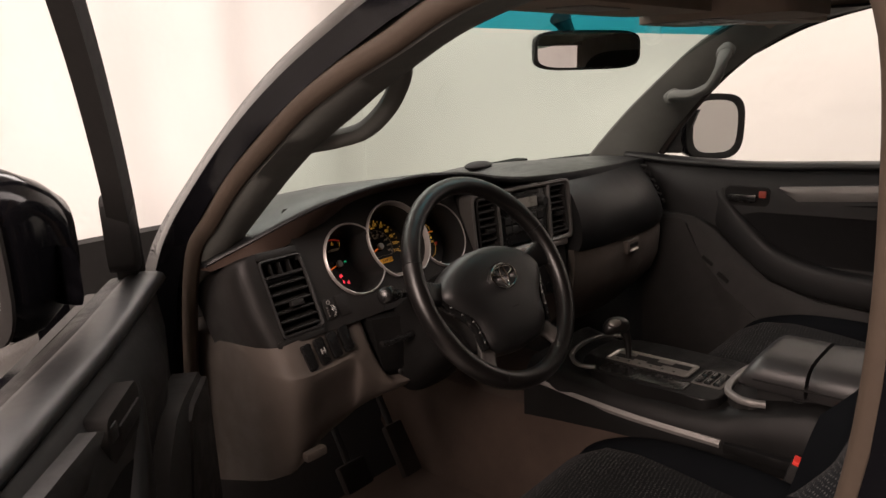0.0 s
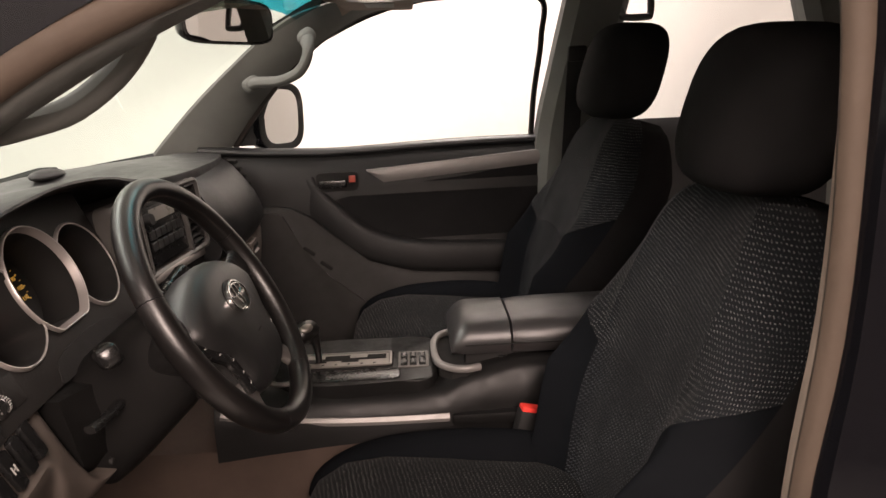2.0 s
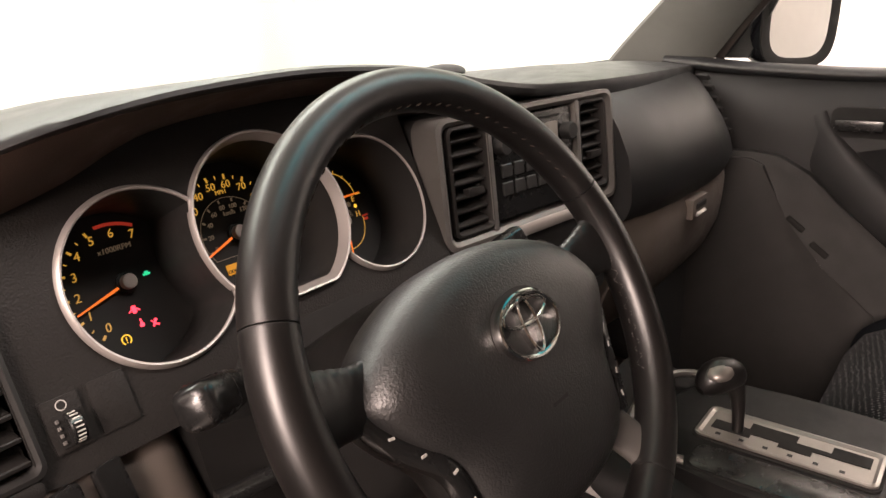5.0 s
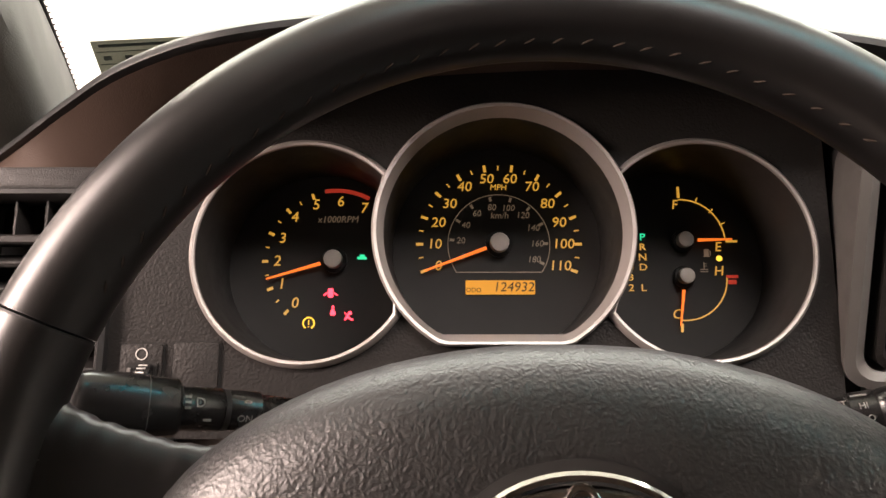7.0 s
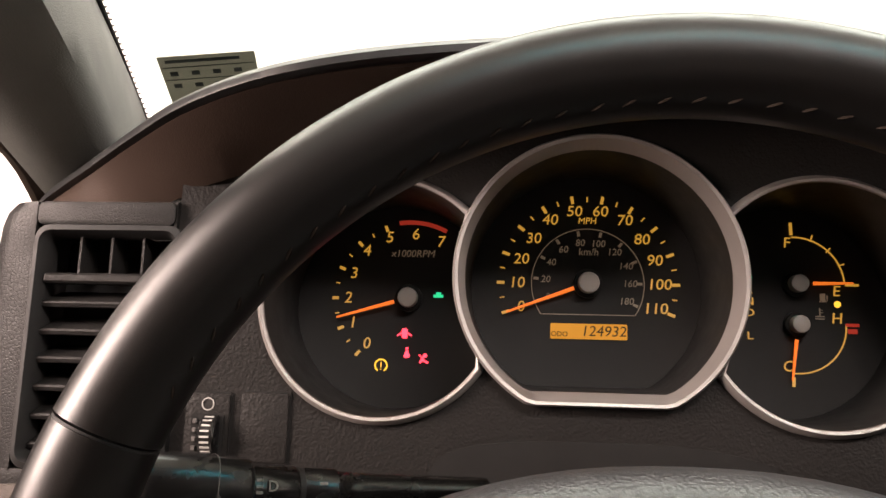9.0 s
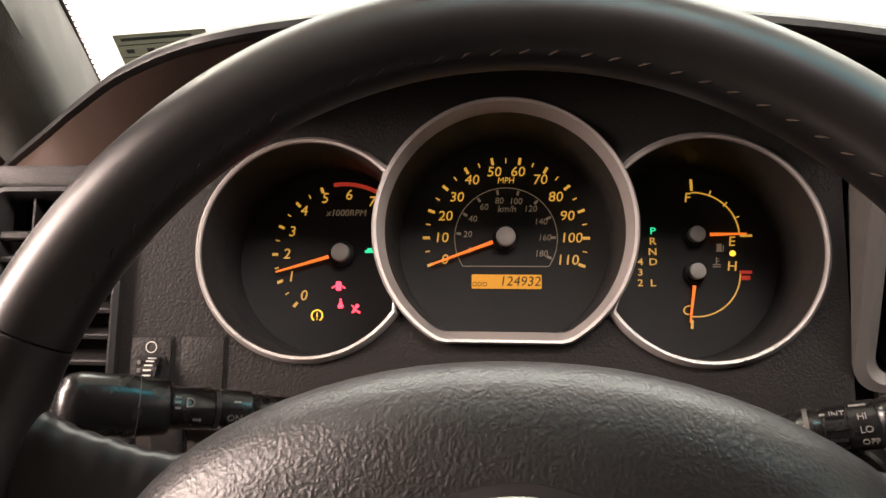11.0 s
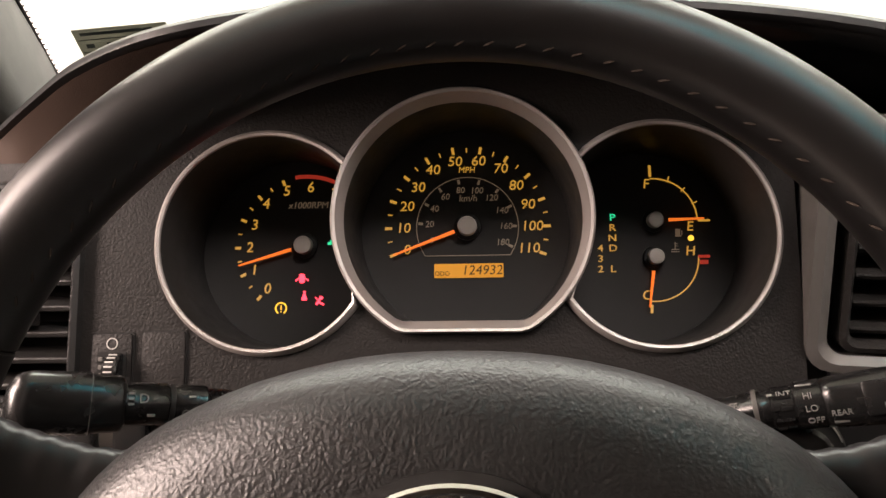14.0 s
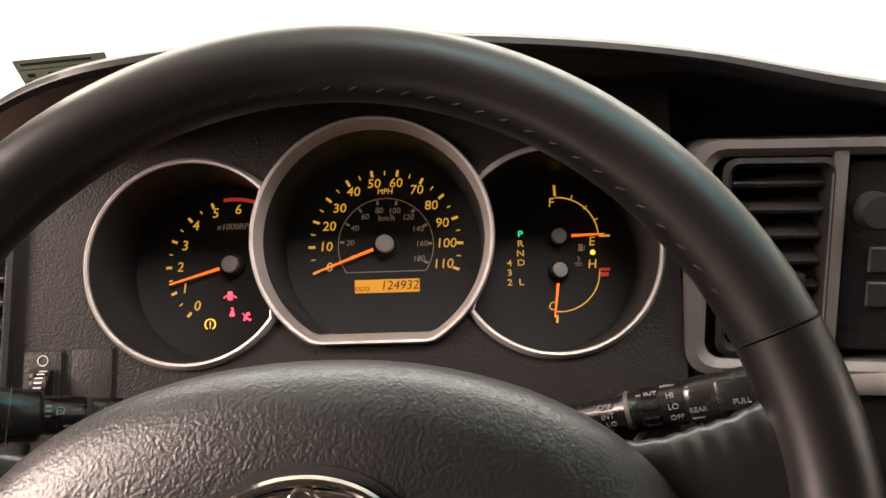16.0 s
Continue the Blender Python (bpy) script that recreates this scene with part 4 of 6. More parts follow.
for i in range(9):
    a = radians(-62 + 124 * i / 8)
    box(-0.0024, 0.0024, -0.00045, 0.00045, -0.0003, 0.0003, 0, bm=teeth, m=PCL @ Matrix.Translation((-0.1958, -0.0685 + 0.0107 * math.sin(a), -0.0035 + 0.0107 * math.cos(a))) @ rot(-math.degrees(a), 0, 0))
part("dimmer_ribs", teeth, M_WHITE, panel, smooth=False)
for i in range(4):
    part("dimmer_mark", box(-0.0012, 0.0012, -0.0013, 0.0013, 0, 0.0012, 0.0004, 1, m=PCL @ Matrix.Translation((-0.2045, -0.0615 - 0.0046 * i, -0.0016))), M_GREYTRIM, panel, smooth=False)
sign = loft([[(-0.1985 + r * math.cos(2 * math.pi * i / 20), -0.0527 + r * math.sin(2 * math.pi * i / 20), h) for i in range(20)] for r, h in ((0.0034, -0.0022), (0.0034, -0.0018), (0.0028, -0.0018), (0.0028, -0.0022))], loop=True)
sign.transform(PCL)
part("dimmer_sign", sign, M_WHITE, panel, smooth=False)
part("blank_cover", prism(rounded_rect(-0.181, -0.1555, -0.0815, -0.0462, 0.0018), -0.006, -0.0024, PCL, 0.0006), M_FASCIA, dash)
for u0, u1, v0, v1 in ((-0.2115, -0.1858, -0.0825, -0.0462), (-0.182, -0.1545, -0.0825, -0.0452)):
    part("panel_gap", prism(rounded_rect(u0, u1, v0, v1, 0.002), -0.005, -0.0034, PCL), M_VOID, dash)


# Air vents
def vent(name, m, w, h, louvres, top_slot, label, plastic=None, rim=None, host=None):
    """A vent with louvres in its own axes: x across, y up, z out."""
    plastic = plastic or M_FASCIA
    base = part(name, frame_ring(rounded_rect(-w / 2 - 0.006, w / 2 + 0.006, -h / 2 - 0.006, h / 2 + 0.006, 0.008), rounded_rect(-w / 2, w / 2, -h / 2, h / 2, 0.005), -0.012, 0.002 if not rim else 0.0012, 0.004, m), rim or plastic, host or dash, label)
    part("vent_cavity", prism(rounded_rect(-w / 2 - 0.002, w / 2 + 0.002, -h / 2 - 0.002, h / 2 + 0.002, 0.005), -0.03, -0.026, m), M_VOID, base)
    top = h / 2
    if top_slot:
        part("vent_bar", box(-w / 2, w / 2, top - 0.026, top - 0.0205, -0.012, 0.0, 0.0012, 1, m=m), plastic, base)
        for i in range(3):
            x = -w / 2 + w * (i + 1) / 4
            part("slot_vane", box(x - 0.0007, x + 0.0007, top - 0.021, top, -0.022, -0.004, 0, m=m), plastic, base)
        top -= 0.028
    pitch = (top + h / 2) / louvres
    for i in range(louvres):
        y = top - pitch * (i + 0.5)
        slat = box(-w / 2, w / 2, -0.0018, 0.0018, -0.0125, 0.0065, 0.0008, 1, m=m @ Matrix.Translation((0, y, -0.008)) @ rot(22, 0, 0))
        part("louvre", slat, plastic, base)
    part("vent_knob", box(-0.012, 0.012, -0.0045, 0.0045, -0.006, 0.0035, 0.0015, 2, m=m @ Matrix.Translation((0.004, -h * 0.12, 0.0))), plastic, base)
    return base


vent("side_vent", CL @ Matrix.Translation((-0.2635, -0.0185, 0.0)), 0.072, 0.118, 6, True, "dark louvred side air vent", M_VENT, M_MATT)
# The dash's end round the side vent
shell = []
for v, u_end in ((0.0595, -0.317), (0.054, -0.3225), (0.046, -0.325), (0.02, -0.327), (-0.03, -0.325), (-0.07, -0.32), (-0.102, -0.313)):
    shell.append([(u_end - 0.02, v, -0.14), (u_end - 0.0195, v, -0.07), (u_end - 0.017, v, -0.035), (u_end - 0.012, v, -0.016), (u_end - 0.004, v, -0.005), (u_end + 0.006, v, -0.0005), (-0.306, v, 0.0005), (-0.3065, v, -0.05), (-0.3065, v, -0.14)])
bm = loft(shell)
bm.transform(CL)
part("dash_end", bm, M_VENT, dash, sharp=60)
for v0, v1 in ((0.0465, 0.06), (-0.0945, -0.0835)):
    part("vent_surround", prism(rounded_rect(-0.3062 if v0 > 0 else -0.318, -0.2265, v0, v1, 0.004), -0.05, 0.0006, CL, 0.002), M_VENT, dash)
part("vent_surround", prism(rounded_rect(-0.2275, -0.2262, -0.0935, 0.06, 0.0004), -0.03, -0.001, CL), M_VENT, dash)

# Grey knee panel below, with the switch row
KNEE = [(-0.343, [(0.08, 1.082), (0.03, 1.05), (0.025, 1.03), (0.02, 0.94), (0.05, 0.85), (0.13, 0.81)]),
        (-0.338, [(0.0, 1.086), (-0.02, 1.055), (-0.028, 1.036), (-0.03, 0.96), (0.0, 0.86), (0.1, 0.82)]),
        (-0.315, [(-0.05, 1.089), (-0.074, 1.05), (-0.082, 1.036), (-0.076, 0.97), (-0.05, 0.875), (0.08, 0.83)]),
        (-0.25, [(-0.046, 1.092), (-0.069, 1.045), (-0.078, 1.032), (-0.066, 0.98), (-0.045, 0.905), (0.06, 0.86)]),
        (-0.19, [(-0.04, 1.091), (-0.061, 1.044), (-0.069, 1.03), (-0.058, 0.98), (-0.04, 0.918), (0.05, 0.87)]),
        (-0.172, [(-0.037, 1.09), (-0.058, 1.044), (-0.07, 1.022), (-0.07, 0.985), (-0.045, 0.928), (0.05, 0.875)]),
        (-0.14, [(-0.033, 1.089), (-0.055, 1.042), (-0.069, 1.008), (-0.073, 0.974), (-0.05, 0.935), (0.05, 0.885)]),
        (-0.11, [(-0.02, 1.015), (-0.05, 0.985), (-0.079, 0.969), (-0.077, 0.957), (-0.055, 0.937), (0.05, 0.89)]),
        (-0.06, [(-0.02, 0.975), (-0.05, 0.968), (-0.084, 0.96), (-0.08, 0.952), (-0.06, 0.94), (0.05, 0.9)]),
        (-0.01, [(-0.02, 0.965), (-0.045, 0.96), (-0.074, 0.953), (-0.072, 0.948), (-0.055, 0.941), (0.05, 0.91)])]
keys = [[(x, p.y, p.z) for p in curve([(0, *q) for q in pts], 16)] for x, pts in KNEE]
front = list(zip(*[curve([ring[k] for ring in keys], 44) for k in range(16)]))
part("knee_panel", loft([[*r, (r[-1].x, 0.2, r[-1].z), (r[0].x, 0.2, r[0].z)] for r in front]), M_BEIGE, dash, "warm grey knee panel", sharp=45)
SW_U, SW_V = Vector((0.1, 0.013, 0.005)).normalized(), Vector((-0.05, 0.4, 0.92)).normalized()
SW_M = basis((-0.2325, -0.0565, 1.0628), SW_U, SW_V, SW_U.cross(SW_V))
for i in range(4):
    w = 0.0095
    x = -0.0435 + 0.029 * i
    sw = part("switch_blank", prism(rounded_rect(x - w, x + w, -0.022, 0.022, 0.004), -0.01, 0.008, SW_M, 0.002), M_BLACK, dash, "black rocker switch in the knee panel")
    if i == 1:
        mark = box(x - 0.0035, x + 0.0035, -0.0006, 0.0006, 0.008, 0.0088, 0, m=SW_M)
        for dx in (-0.0035, 0.0035):
            box(x + dx - 0.0008, x + dx + 0.0008, -0.0045, 0.0045, 0.008, 0.0088, 0, bm=mark, m=SW_M)
        part("switch_mark", mark, M_WHITE, sw, smooth=False)
part("hood_release", box(-0.31, -0.27, -0.085, -0.07, 0.9, 0.915, 0.004), M_BEIGE, dash)

# Dark cover under the column
low = [[(x, y + 0.0, z) for x, y, z in ((-0.134, -0.02, 1.085), (-0.134, -0.06, 1.083), (-0.131, -0.068, 1.035), (-0.124, -0.071, 0.995), (-0.108, -0.062, 0.97), (-0.108, 0.05, 0.97), (-0.134, 0.05, 1.085))],
       [(x, y, z) for x, y, z in ((0.0, -0.02, 1.078), (0.0, -0.09, 1.075), (0.0, -0.108, 1.02), (0.0, -0.1, 0.978), (0.0, -0.07, 0.957), (0.0, 0.05, 0.957), (0.0, 0.05, 1.078))],
       [(x, y, z) for x, y, z in ((0.16, -0.02, 1.1), (0.16, -0.075, 1.08), (0.16, -0.085, 1.02), (0.15, -0.075, 0.965), (0.13, -0.06, 0.93), (0.13, 0.05, 0.93), (0.16, 0.05, 1.1))]]
part("column_cover", loft([[*r] for r in zip(*[curve([ring[k] for ring in low], 16) for k in range(7)])]), M_SHROUD, dash, "dark cover under the steering column", sharp=70)
part("tilt_lever", sweep(curve([(-0.146, -0.096, 1.052), (-0.122, -0.102, 1.052), (-0.095, -0.107, 1.054), (-0.066, -0.106, 1.056)], 14), round_profile(0.0075, 0.005, 10, 3)), M_BLACK, dash, "black tilt lever on the column cover")
part("cover_screw", spin([(0.0045, -0.003), (0.0045, 0.001), (0.003, 0.002)], 16, m=Matrix.Translation((-0.108, -0.098, 0.99)) @ rot(90, 0, 0)), M_VOID, dash)

# ---- centre stack ----
SU = Vector((0.3, -0.038, 0.0)).normalized()
SV = Vector((0.0, 0.1, 0.99)).normalized()
SV = (SV - SU * SV.dot(SU)).normalized()
ST = basis((0.345, -0.042, 1.185), SU, SV, SU.cross(SV))
stack = thing("centre_stack", (0.345, 0.0, 0.9), "dark silver centre stack with two air vents and a car radio", "centre console")
part("stack_bezel", frame_ring(rounded_rect(-0.158, 0.155, -0.075, 0.062, 0.014), rounded_rect(-0.147, 0.144, -0.066, 0.053, 0.01), -0.03, 0.006, 0.003, ST), M_GREYTRIM, stack, "dark silver bezel")
part("stack_body", prism(rounded_rect(-0.157, 0.154, -0.074, 0.061, 0.012), -0.1, -0.022, ST), M_MATT, stack)
for s, c in ((-1, -0.11), (1, 0.112)):
    part("bezel_post", prism(rounded_rect(c - s * 0.031 - 0.004, c - s * 0.031 + 0.004, -0.07, 0.056, 0.002), -0.024, 0.005, ST, 0.0015), M_GREYTRIM, stack)
vent("centre_vent", ST @ Matrix.Translation((-0.11, -0.006, 0.002)), 0.05, 0.104, 7, False, "dark louvred centre air vent", host=stack)
vent("centre_vent", ST @ Matrix.Translation((0.112, -0.003, 0.002)), 0.046, 0.1, 7, False, "dark louvred centre air vent", host=stack)
radio = thing("car_radio", ST @ Matrix.Translation((0.0, 0.0, -0.02)), "black car radio with a grey display and two knobs", "car radio", local=True)
part("radio_body", prism(rounded_rect(-0.073, 0.074, -0.06, 0.05, 0.004), 0.0, 0.02, None, 0.002), M_BLACK, radio)
part("radio_display", prism(rounded_rect(-0.045, 0.045, 0.014, 0.036, 0.002), 0.0195, 0.0212), M_DISPLAY, radio, "pale grey radio display")
part("disc_slot", box(-0.05, 0.05, 0.041, 0.0435, 0.019, 0.0206, 0), M_VOID, radio)
for x in (-0.06, 0.06):
    part("radio_knob", spin([(0.0105, 0.018), (0.0105, 0.03), (0.009, 0.0325)], 24, m=Matrix.Translation((x, 0.022, 0))), M_MATT, radio)
for j in range(2):
    for i in range(6):
        part("radio_button", box(-0.06 + 0.0205 * i, -0.0425 + 0.0205 * i, -0.014 - 0.02 * j, 0.001 - 0.02 * j, 0.0195, 0.0225, 0.001, 1), M_MATT, radio)
# Lower stack: silver bar, heater knobs, switch row
heater = thing("heater_panel", ST @ Matrix.Translation((0.0, -0.11, -0.02)), "black heater control panel under a silver bar", "heater controls", local=True)
part("heater_body", prism(rounded_rect(-0.135, 0.135, -0.085, 0.03, 0.01), -0.06, 0.014, None, 0.003), M_MATT, heater)
part("silver_bar", sweep(curve([(-0.14, 0.026, 0.012), (-0.06, 0.032, 0.022), (0.06, 0.032, 0.022), (0.14, 0.026, 0.012)], 20), round_profile(0.008, 0.006, 10, 3), (0, 0, 1)), M_SILVER, heater, "bright satin silver bar")
for x in (-0.085, 0.0, 0.085):
    knob = part("heater_knob", spin([(0.024, 0.012), (0.0235, 0.026), (0.019, 0.031), (0.018, 0.031)], 28, m=Matrix.Translation((x, -0.015, 0))), M_MATT, heater)
    part("knob_ring", loft([[(x + r * math.cos(2 * math.pi * i / 28), -0.015 + r * math.sin(2 * math.pi * i / 28), h) for i in range(28)] for r, h in ((0.0255, 0.013), (0.0255, 0.0165), (0.0238, 0.0165), (0.0238, 0.013))], loop=True), M_GREYTRIM, knob)
for i in range(4):
    part("stack_switch", box(-0.1 + 0.052 * i, -0.056 + 0.052 * i, -0.078, -0.056, 0.012, 0.018, 0.002, 1), M_BLACK, heater)
# Drive selector dial beside the column
selector = thing("drive_selector", basis((0.158, -0.09, 1.09), (1, 0, 0), (0, math.sin(TILT), math.cos(TILT)), (0, -math.cos(TILT), math.sin(TILT))), "round dark drive selector dial with a pale printed ring", "selector dial", local=True)
part("dial_base", spin([(0.03, -0.02), (0.03, 0.0), (0.0285, 0.002)], 36), M_MATT, selector)
part("dial_knob", spin([(0.02, 0.0), (0.0195, 0.014), (0.017, 0.016)], 30), M_BLACK, selector)
part("dial_ring", loft([[(r * math.cos(radians(20 + 140 * i / 30)), r * math.sin(radians(20 + 140 * i / 30)), h) for r, h in ((0.0282, 0.002), (0.0282, 0.0027), (0.0276, 0.0027), (0.0276, 0.002))] for i in range(31)]), M_WHITE, selector, smooth=False)
lettering("dial_letters", "H 4", 0.007, M_WHITE, selector, Matrix.Translation((0.004, 0.0235, 0.0024)))

# ---- passenger side of the dashboard ----
PASS = [(0.5, [(-0.02, 1.25), (-0.055, 1.225), (-0.088, 1.16), (-0.095, 1.1), (-0.085, 1.075)]),
        (0.6, [(-0.02, 1.245), (-0.06, 1.222), (-0.105, 1.16), (-0.112, 1.1), (-0.1, 1.072)]),
        (0.78, [(-0.012, 1.24), (-0.055, 1.218), (-0.105, 1.155), (-0.115, 1.1), (-0.1, 1.068)]),
        (0.9, [(0.0, 1.232), (-0.035, 1.213), (-0.082, 1.15), (-0.1, 1.1), (-0.09, 1.07)]),
        (0.985, [(0.02, 1.225), (0.0, 1.21), (-0.04, 1.15), (-0.06, 1.1), (-0.06, 1.075)]),
        (1.03, [(0.05, 1.215), (0.04, 1.2), (0.02, 1.15), (0.0, 1.1), (-0.01, 1.075)])]


def band(sections, thick, n=9, across=36):
    keyed = [[(x, p.y, p.z) for p in curve([(0, *q) for q in pts], n)] for x, pts in sections]
    lines = list(zip(*[curve([ring[k] for ring in keyed], across) for k in range(n)]))
    return loft([[*r, (r[-1].x, r[-1].y + thick, r[-1].z), (r[0].x, r[0].y + thick, r[0].z)] for r in lines])


part("passenger_panel", band(PASS, 0.12), M_DASH, dash, "smooth dark passenger airbag panel", sharp=45)
GLOVE = [(0.5, [(-0.07, 1.078), (-0.075, 1.04), (-0.06, 0.95), (0.0, 0.88)]),
         (0.6, [(-0.09, 1.075), (-0.1, 1.04), (-0.085, 0.95), (-0.02, 0.87)]),
         (0.78, [(-0.09, 1.072), (-0.1, 1.04), (-0.085, 0.95), (-0.02, 0.87)]),
         (0.92, [(-0.078, 1.074), (-0.085, 1.04), (-0.07, 0.95), (0.0, 0.88)]),
         (1.0, [(-0.045, 1.077), (-0.045, 1.04), (-0.03, 0.96), (0.03, 0.9)])]
glove = part("glove_box", band(GLOVE, 0.1, 8, 30), M_BEIGE, dash, "warm grey glove box lid", sharp=45)
part("glove_latch", box(0.69, 0.755, -0.112, -0.096, 1.03, 1.062, 0.004), M_BEIGE, glove)
part("latch_recess", box(0.7, 0.745, -0.1135, -0.1, 1.043, 1.056, 0.003, 1), M_VOID, glove)
part("latch_lip", box(0.702, 0.743, -0.116, -0.108, 1.033, 1.04, 0.003, 1), M_SILVER, glove)
for i in range(6):
    f = i / 5
    x, y, z = 0.945 + 0.026 * f, -0.024 - 0.04 * f, 1.216 - 0.096 * f
    part("end_vent_slot", box(-0.015, 0.015, -0.006, 0.0015, -0.005, 0.005, 0.001, 1, m=Matrix.Translation((x, y, z)) @ rot(-25, 0, 58)), M_VOID, dash)
part("dash_sensor", ellipsoid((0.54, 0.24, 1.256), (0.045, 0.03, 0.012)), M_MATT, dash)


# ---- centre console ----
console = thing("centre_console", (0.37, -0.55, 0.58), "black plastic centre console with shift gate, cup holder and padded armrest", "centre console")
SIDE = [(-0.12, 0.905, 0.235, 0.5), (-0.2, 0.892, 0.24, 0.495), (-0.3, 0.886, 0.245, 0.49), (-0.45, 0.884, 0.25, 0.485), (-0.52, 0.888, 0.255, 0.48), (-0.56, 0.905, 0.262, 0.475), (-0.65, 0.925, 0.268, 0.47), (-0.85, 0.925, 0.27, 0.468), (-1.0, 0.91, 0.27, 0.468)]
rings = []
for y, z, x0, x1 in SIDE:
    rings.append([(x0 - 0.012, y, 0.6), (x0 - 0.012, y, 0.845), (x0, y, z - 0.02), (x0 + 0.015, y, z - 0.004), (x0 + 0.04, y, z), (x1 - 0.04, y, z), (x1 - 0.015, y, z - 0.004), (x1, y, z - 0.02), (x1 + 0.012, y, 0.845), (x1 + 0.012, y, 0.6)])
part("console_body", loft(rings), M_CONSOLE, console, sharp=50)
part("tunnel_carpet", loft([[(0.18, y, 0.56), (0.205, y, 0.76), (0.235, y, 0.8), (0.5, y, 0.8), (0.53, y, 0.76), (0.55, y, 0.56)] for y in (0.3, 0.0, -0.3, -0.6, -1.0)]), M_CARPET, console)
for s, x in ((-1, 0.2375), (1, 0.497)):
    part("side_strip", sweep(curve([(x + s * 0.004, -0.13, 0.868), (x, -0.2, 0.853), (x, -0.36, 0.842), (x + 0.004, -0.525, 0.838)], 24), [(-0.004, -0.007), (0.004, -0.007), (0.006, 0.0), (0.002, 0.007), (-0.004, 0.007)]), M_STRIP, console, "satin silver side strip")
part("console_ledge", box(0.238, 0.262, -0.98, -0.53, 0.822, 0.842, 0.005), M_CONSOLE, console)
gate = part("shift_panel", prism([(p.x, p.y) for p in curve([(0.262, -0.42, 0), (0.258, -0.3, 0), (0.285, -0.225, 0), (0.36, -0.205, 0), (0.45, -0.22, 0), (0.472, -0.3, 0), (0.47, -0.42, 0), (0.462, -0.5, 0), (0.37, -0.505, 0), (0.275, -0.5, 0)], 50, True)], 0.87, 0.902, None, 0.004), M_CONSOLE, console, "dark shift surround", sharp=50)
part("shift_lid", prism(rounded_rect(0.272, 0.318, -0.44, -0.262, 0.012), 0.9, 0.9045, None, 0.002), M_BLACK, console)
part("shift_lid_gap", prism(rounded_rect(0.27, 0.32, -0.442, -0.26, 0.013), 0.9, 0.9028), M_VOID, console)
plate = part("shift_gate", frame_ring(rounded_rect(0.33, 0.395, -0.425, -0.25, 0.008), rounded_rect(0.3365, 0.3885, -0.4185, -0.2565, 0.005), 0.9, 0.9065, 0.0015), M_SATIN, console, "worn satin silver shift gate")
slot = [(0.352, -0.262), (0.37, -0.262), (0.37, -0.298), (0.383, -0.298), (0.383, -0.345), (0.37, -0.345), (0.37, -0.378), (0.383, -0.378), (0.383, -0.414), (0.362, -0.414), (0.362, -0.362), (0.352, -0.362), (0.352, -0.33), (0.36, -0.33), (0.36, -0.302), (0.352, -0.302)]
part("gate_plate", prism(rounded_rect(0.3355, 0.3895, -0.4195, -0.2555, 0.005), 0.9, 0.9046), M_SATIN, plate)
part("gate_slot", prism(slot, 0.904, 0.9052), M_VOID, plate, smooth=False)
for k in range(6):
    part("gate_letter", box(0.341, 0.3455, -0.275 - 0.024 * k, -0.27 - 0.024 * k, 0.9046, 0.905, 0), M_MATT, plate, smooth=False)
part("gate_gap", prism(rounded_rect(0.327, 0.398, -0.428, -0.247, 0.01), 0.9, 0.9042), M_VOID, console)
part("tray_rim", tube(curve([(0.275, -0.26, 0.905), (0.268, -0.225, 0.905), (0.3, -0.19, 0.908), (0.37, -0.178, 0.91), (0.44, -0.19, 0.908), (0.465, -0.225, 0.905)], 30), 0.005, 8), M_GREYTRIM, console, "silver tray rim")
for j in range(2):
    for i in range(3):
        x, y = 0.338 + 0.03 * j, -0.448 - 0.017 * i
        b = part("console_switch", box(x - 0.013, x + 0.013, y - 0.0065, y + 0.0065, 0.9, 0.908, 0.002, 1), M_BLACK, console)
        part("switch_mark", box(x - 0.007, x + 0.007, y - 0.0012, y + 0.0012, 0.9078, 0.9086, 0), M_GREYTRIM, b, smooth=False)
part("switch_plate", prism(rounded_rect(0.318, 0.392, -0.494, -0.437, 0.005), 0.895, 0.9035), M_GREYTRIM, console)
cup_line = [(0.462, -0.6), (0.463, -0.555), (0.447, -0.522), (0.41, -0.507), (0.355, -0.505), (0.305, -0.512), (0.28, -0.535), (0.274, -0.56), (0.281, -0.585)]
part("cup_holder_rim", sweep(curve([(x, y, 0.913) for x, y in cup_line], 40), round_profile(0.0065, 0.006, 12, 4)), M_STRIP, console, "satin silver cup holder rim", sharp=60)
# Solid plate, not sunk: the well's shade is only its dark colour.
part("cup_holder", prism(cup_line, 0.88, 0.9075), M_VOID, console, smooth=False)

lever = thing("gear_lever", (0.358, -0.288, 0.905), "black gear lever with a chrome-capped knob on the console", "gear lever")
part("lever_shaft", tube(curve([(0.36, -0.288, 0.905), (0.358, -0.286, 0.94), (0.352, -0.281, 0.965), (0.342, -0.275, 0.975)], 12), [0.006, 0.0062, 0.0065, 0.007, 0.0076, 0.0084, 0.0094, 0.0106, 0.012, 0.013, 0.0138, 0.014], 18), M_LEATHER, lever)
knob_path = curve([(0.358, -0.285, 0.968), (0.345, -0.277, 0.977), (0.328, -0.268, 0.977), (0.31, -0.26, 0.968)], 14)
part("knob", tube(knob_path, [0.008, 0.012, 0.0142, 0.0158, 0.0168, 0.0175, 0.018, 0.0182, 0.0182, 0.0176, 0.0165, 0.0143, 0.0112, 0.0055], 18), M_LEATHER, lever)
part("knob_cap", ellipsoid((0.334, -0.2715, 0.985), (0.024, 0.0155, 0.01)), M_SATIN, lever, "bright knob cap")

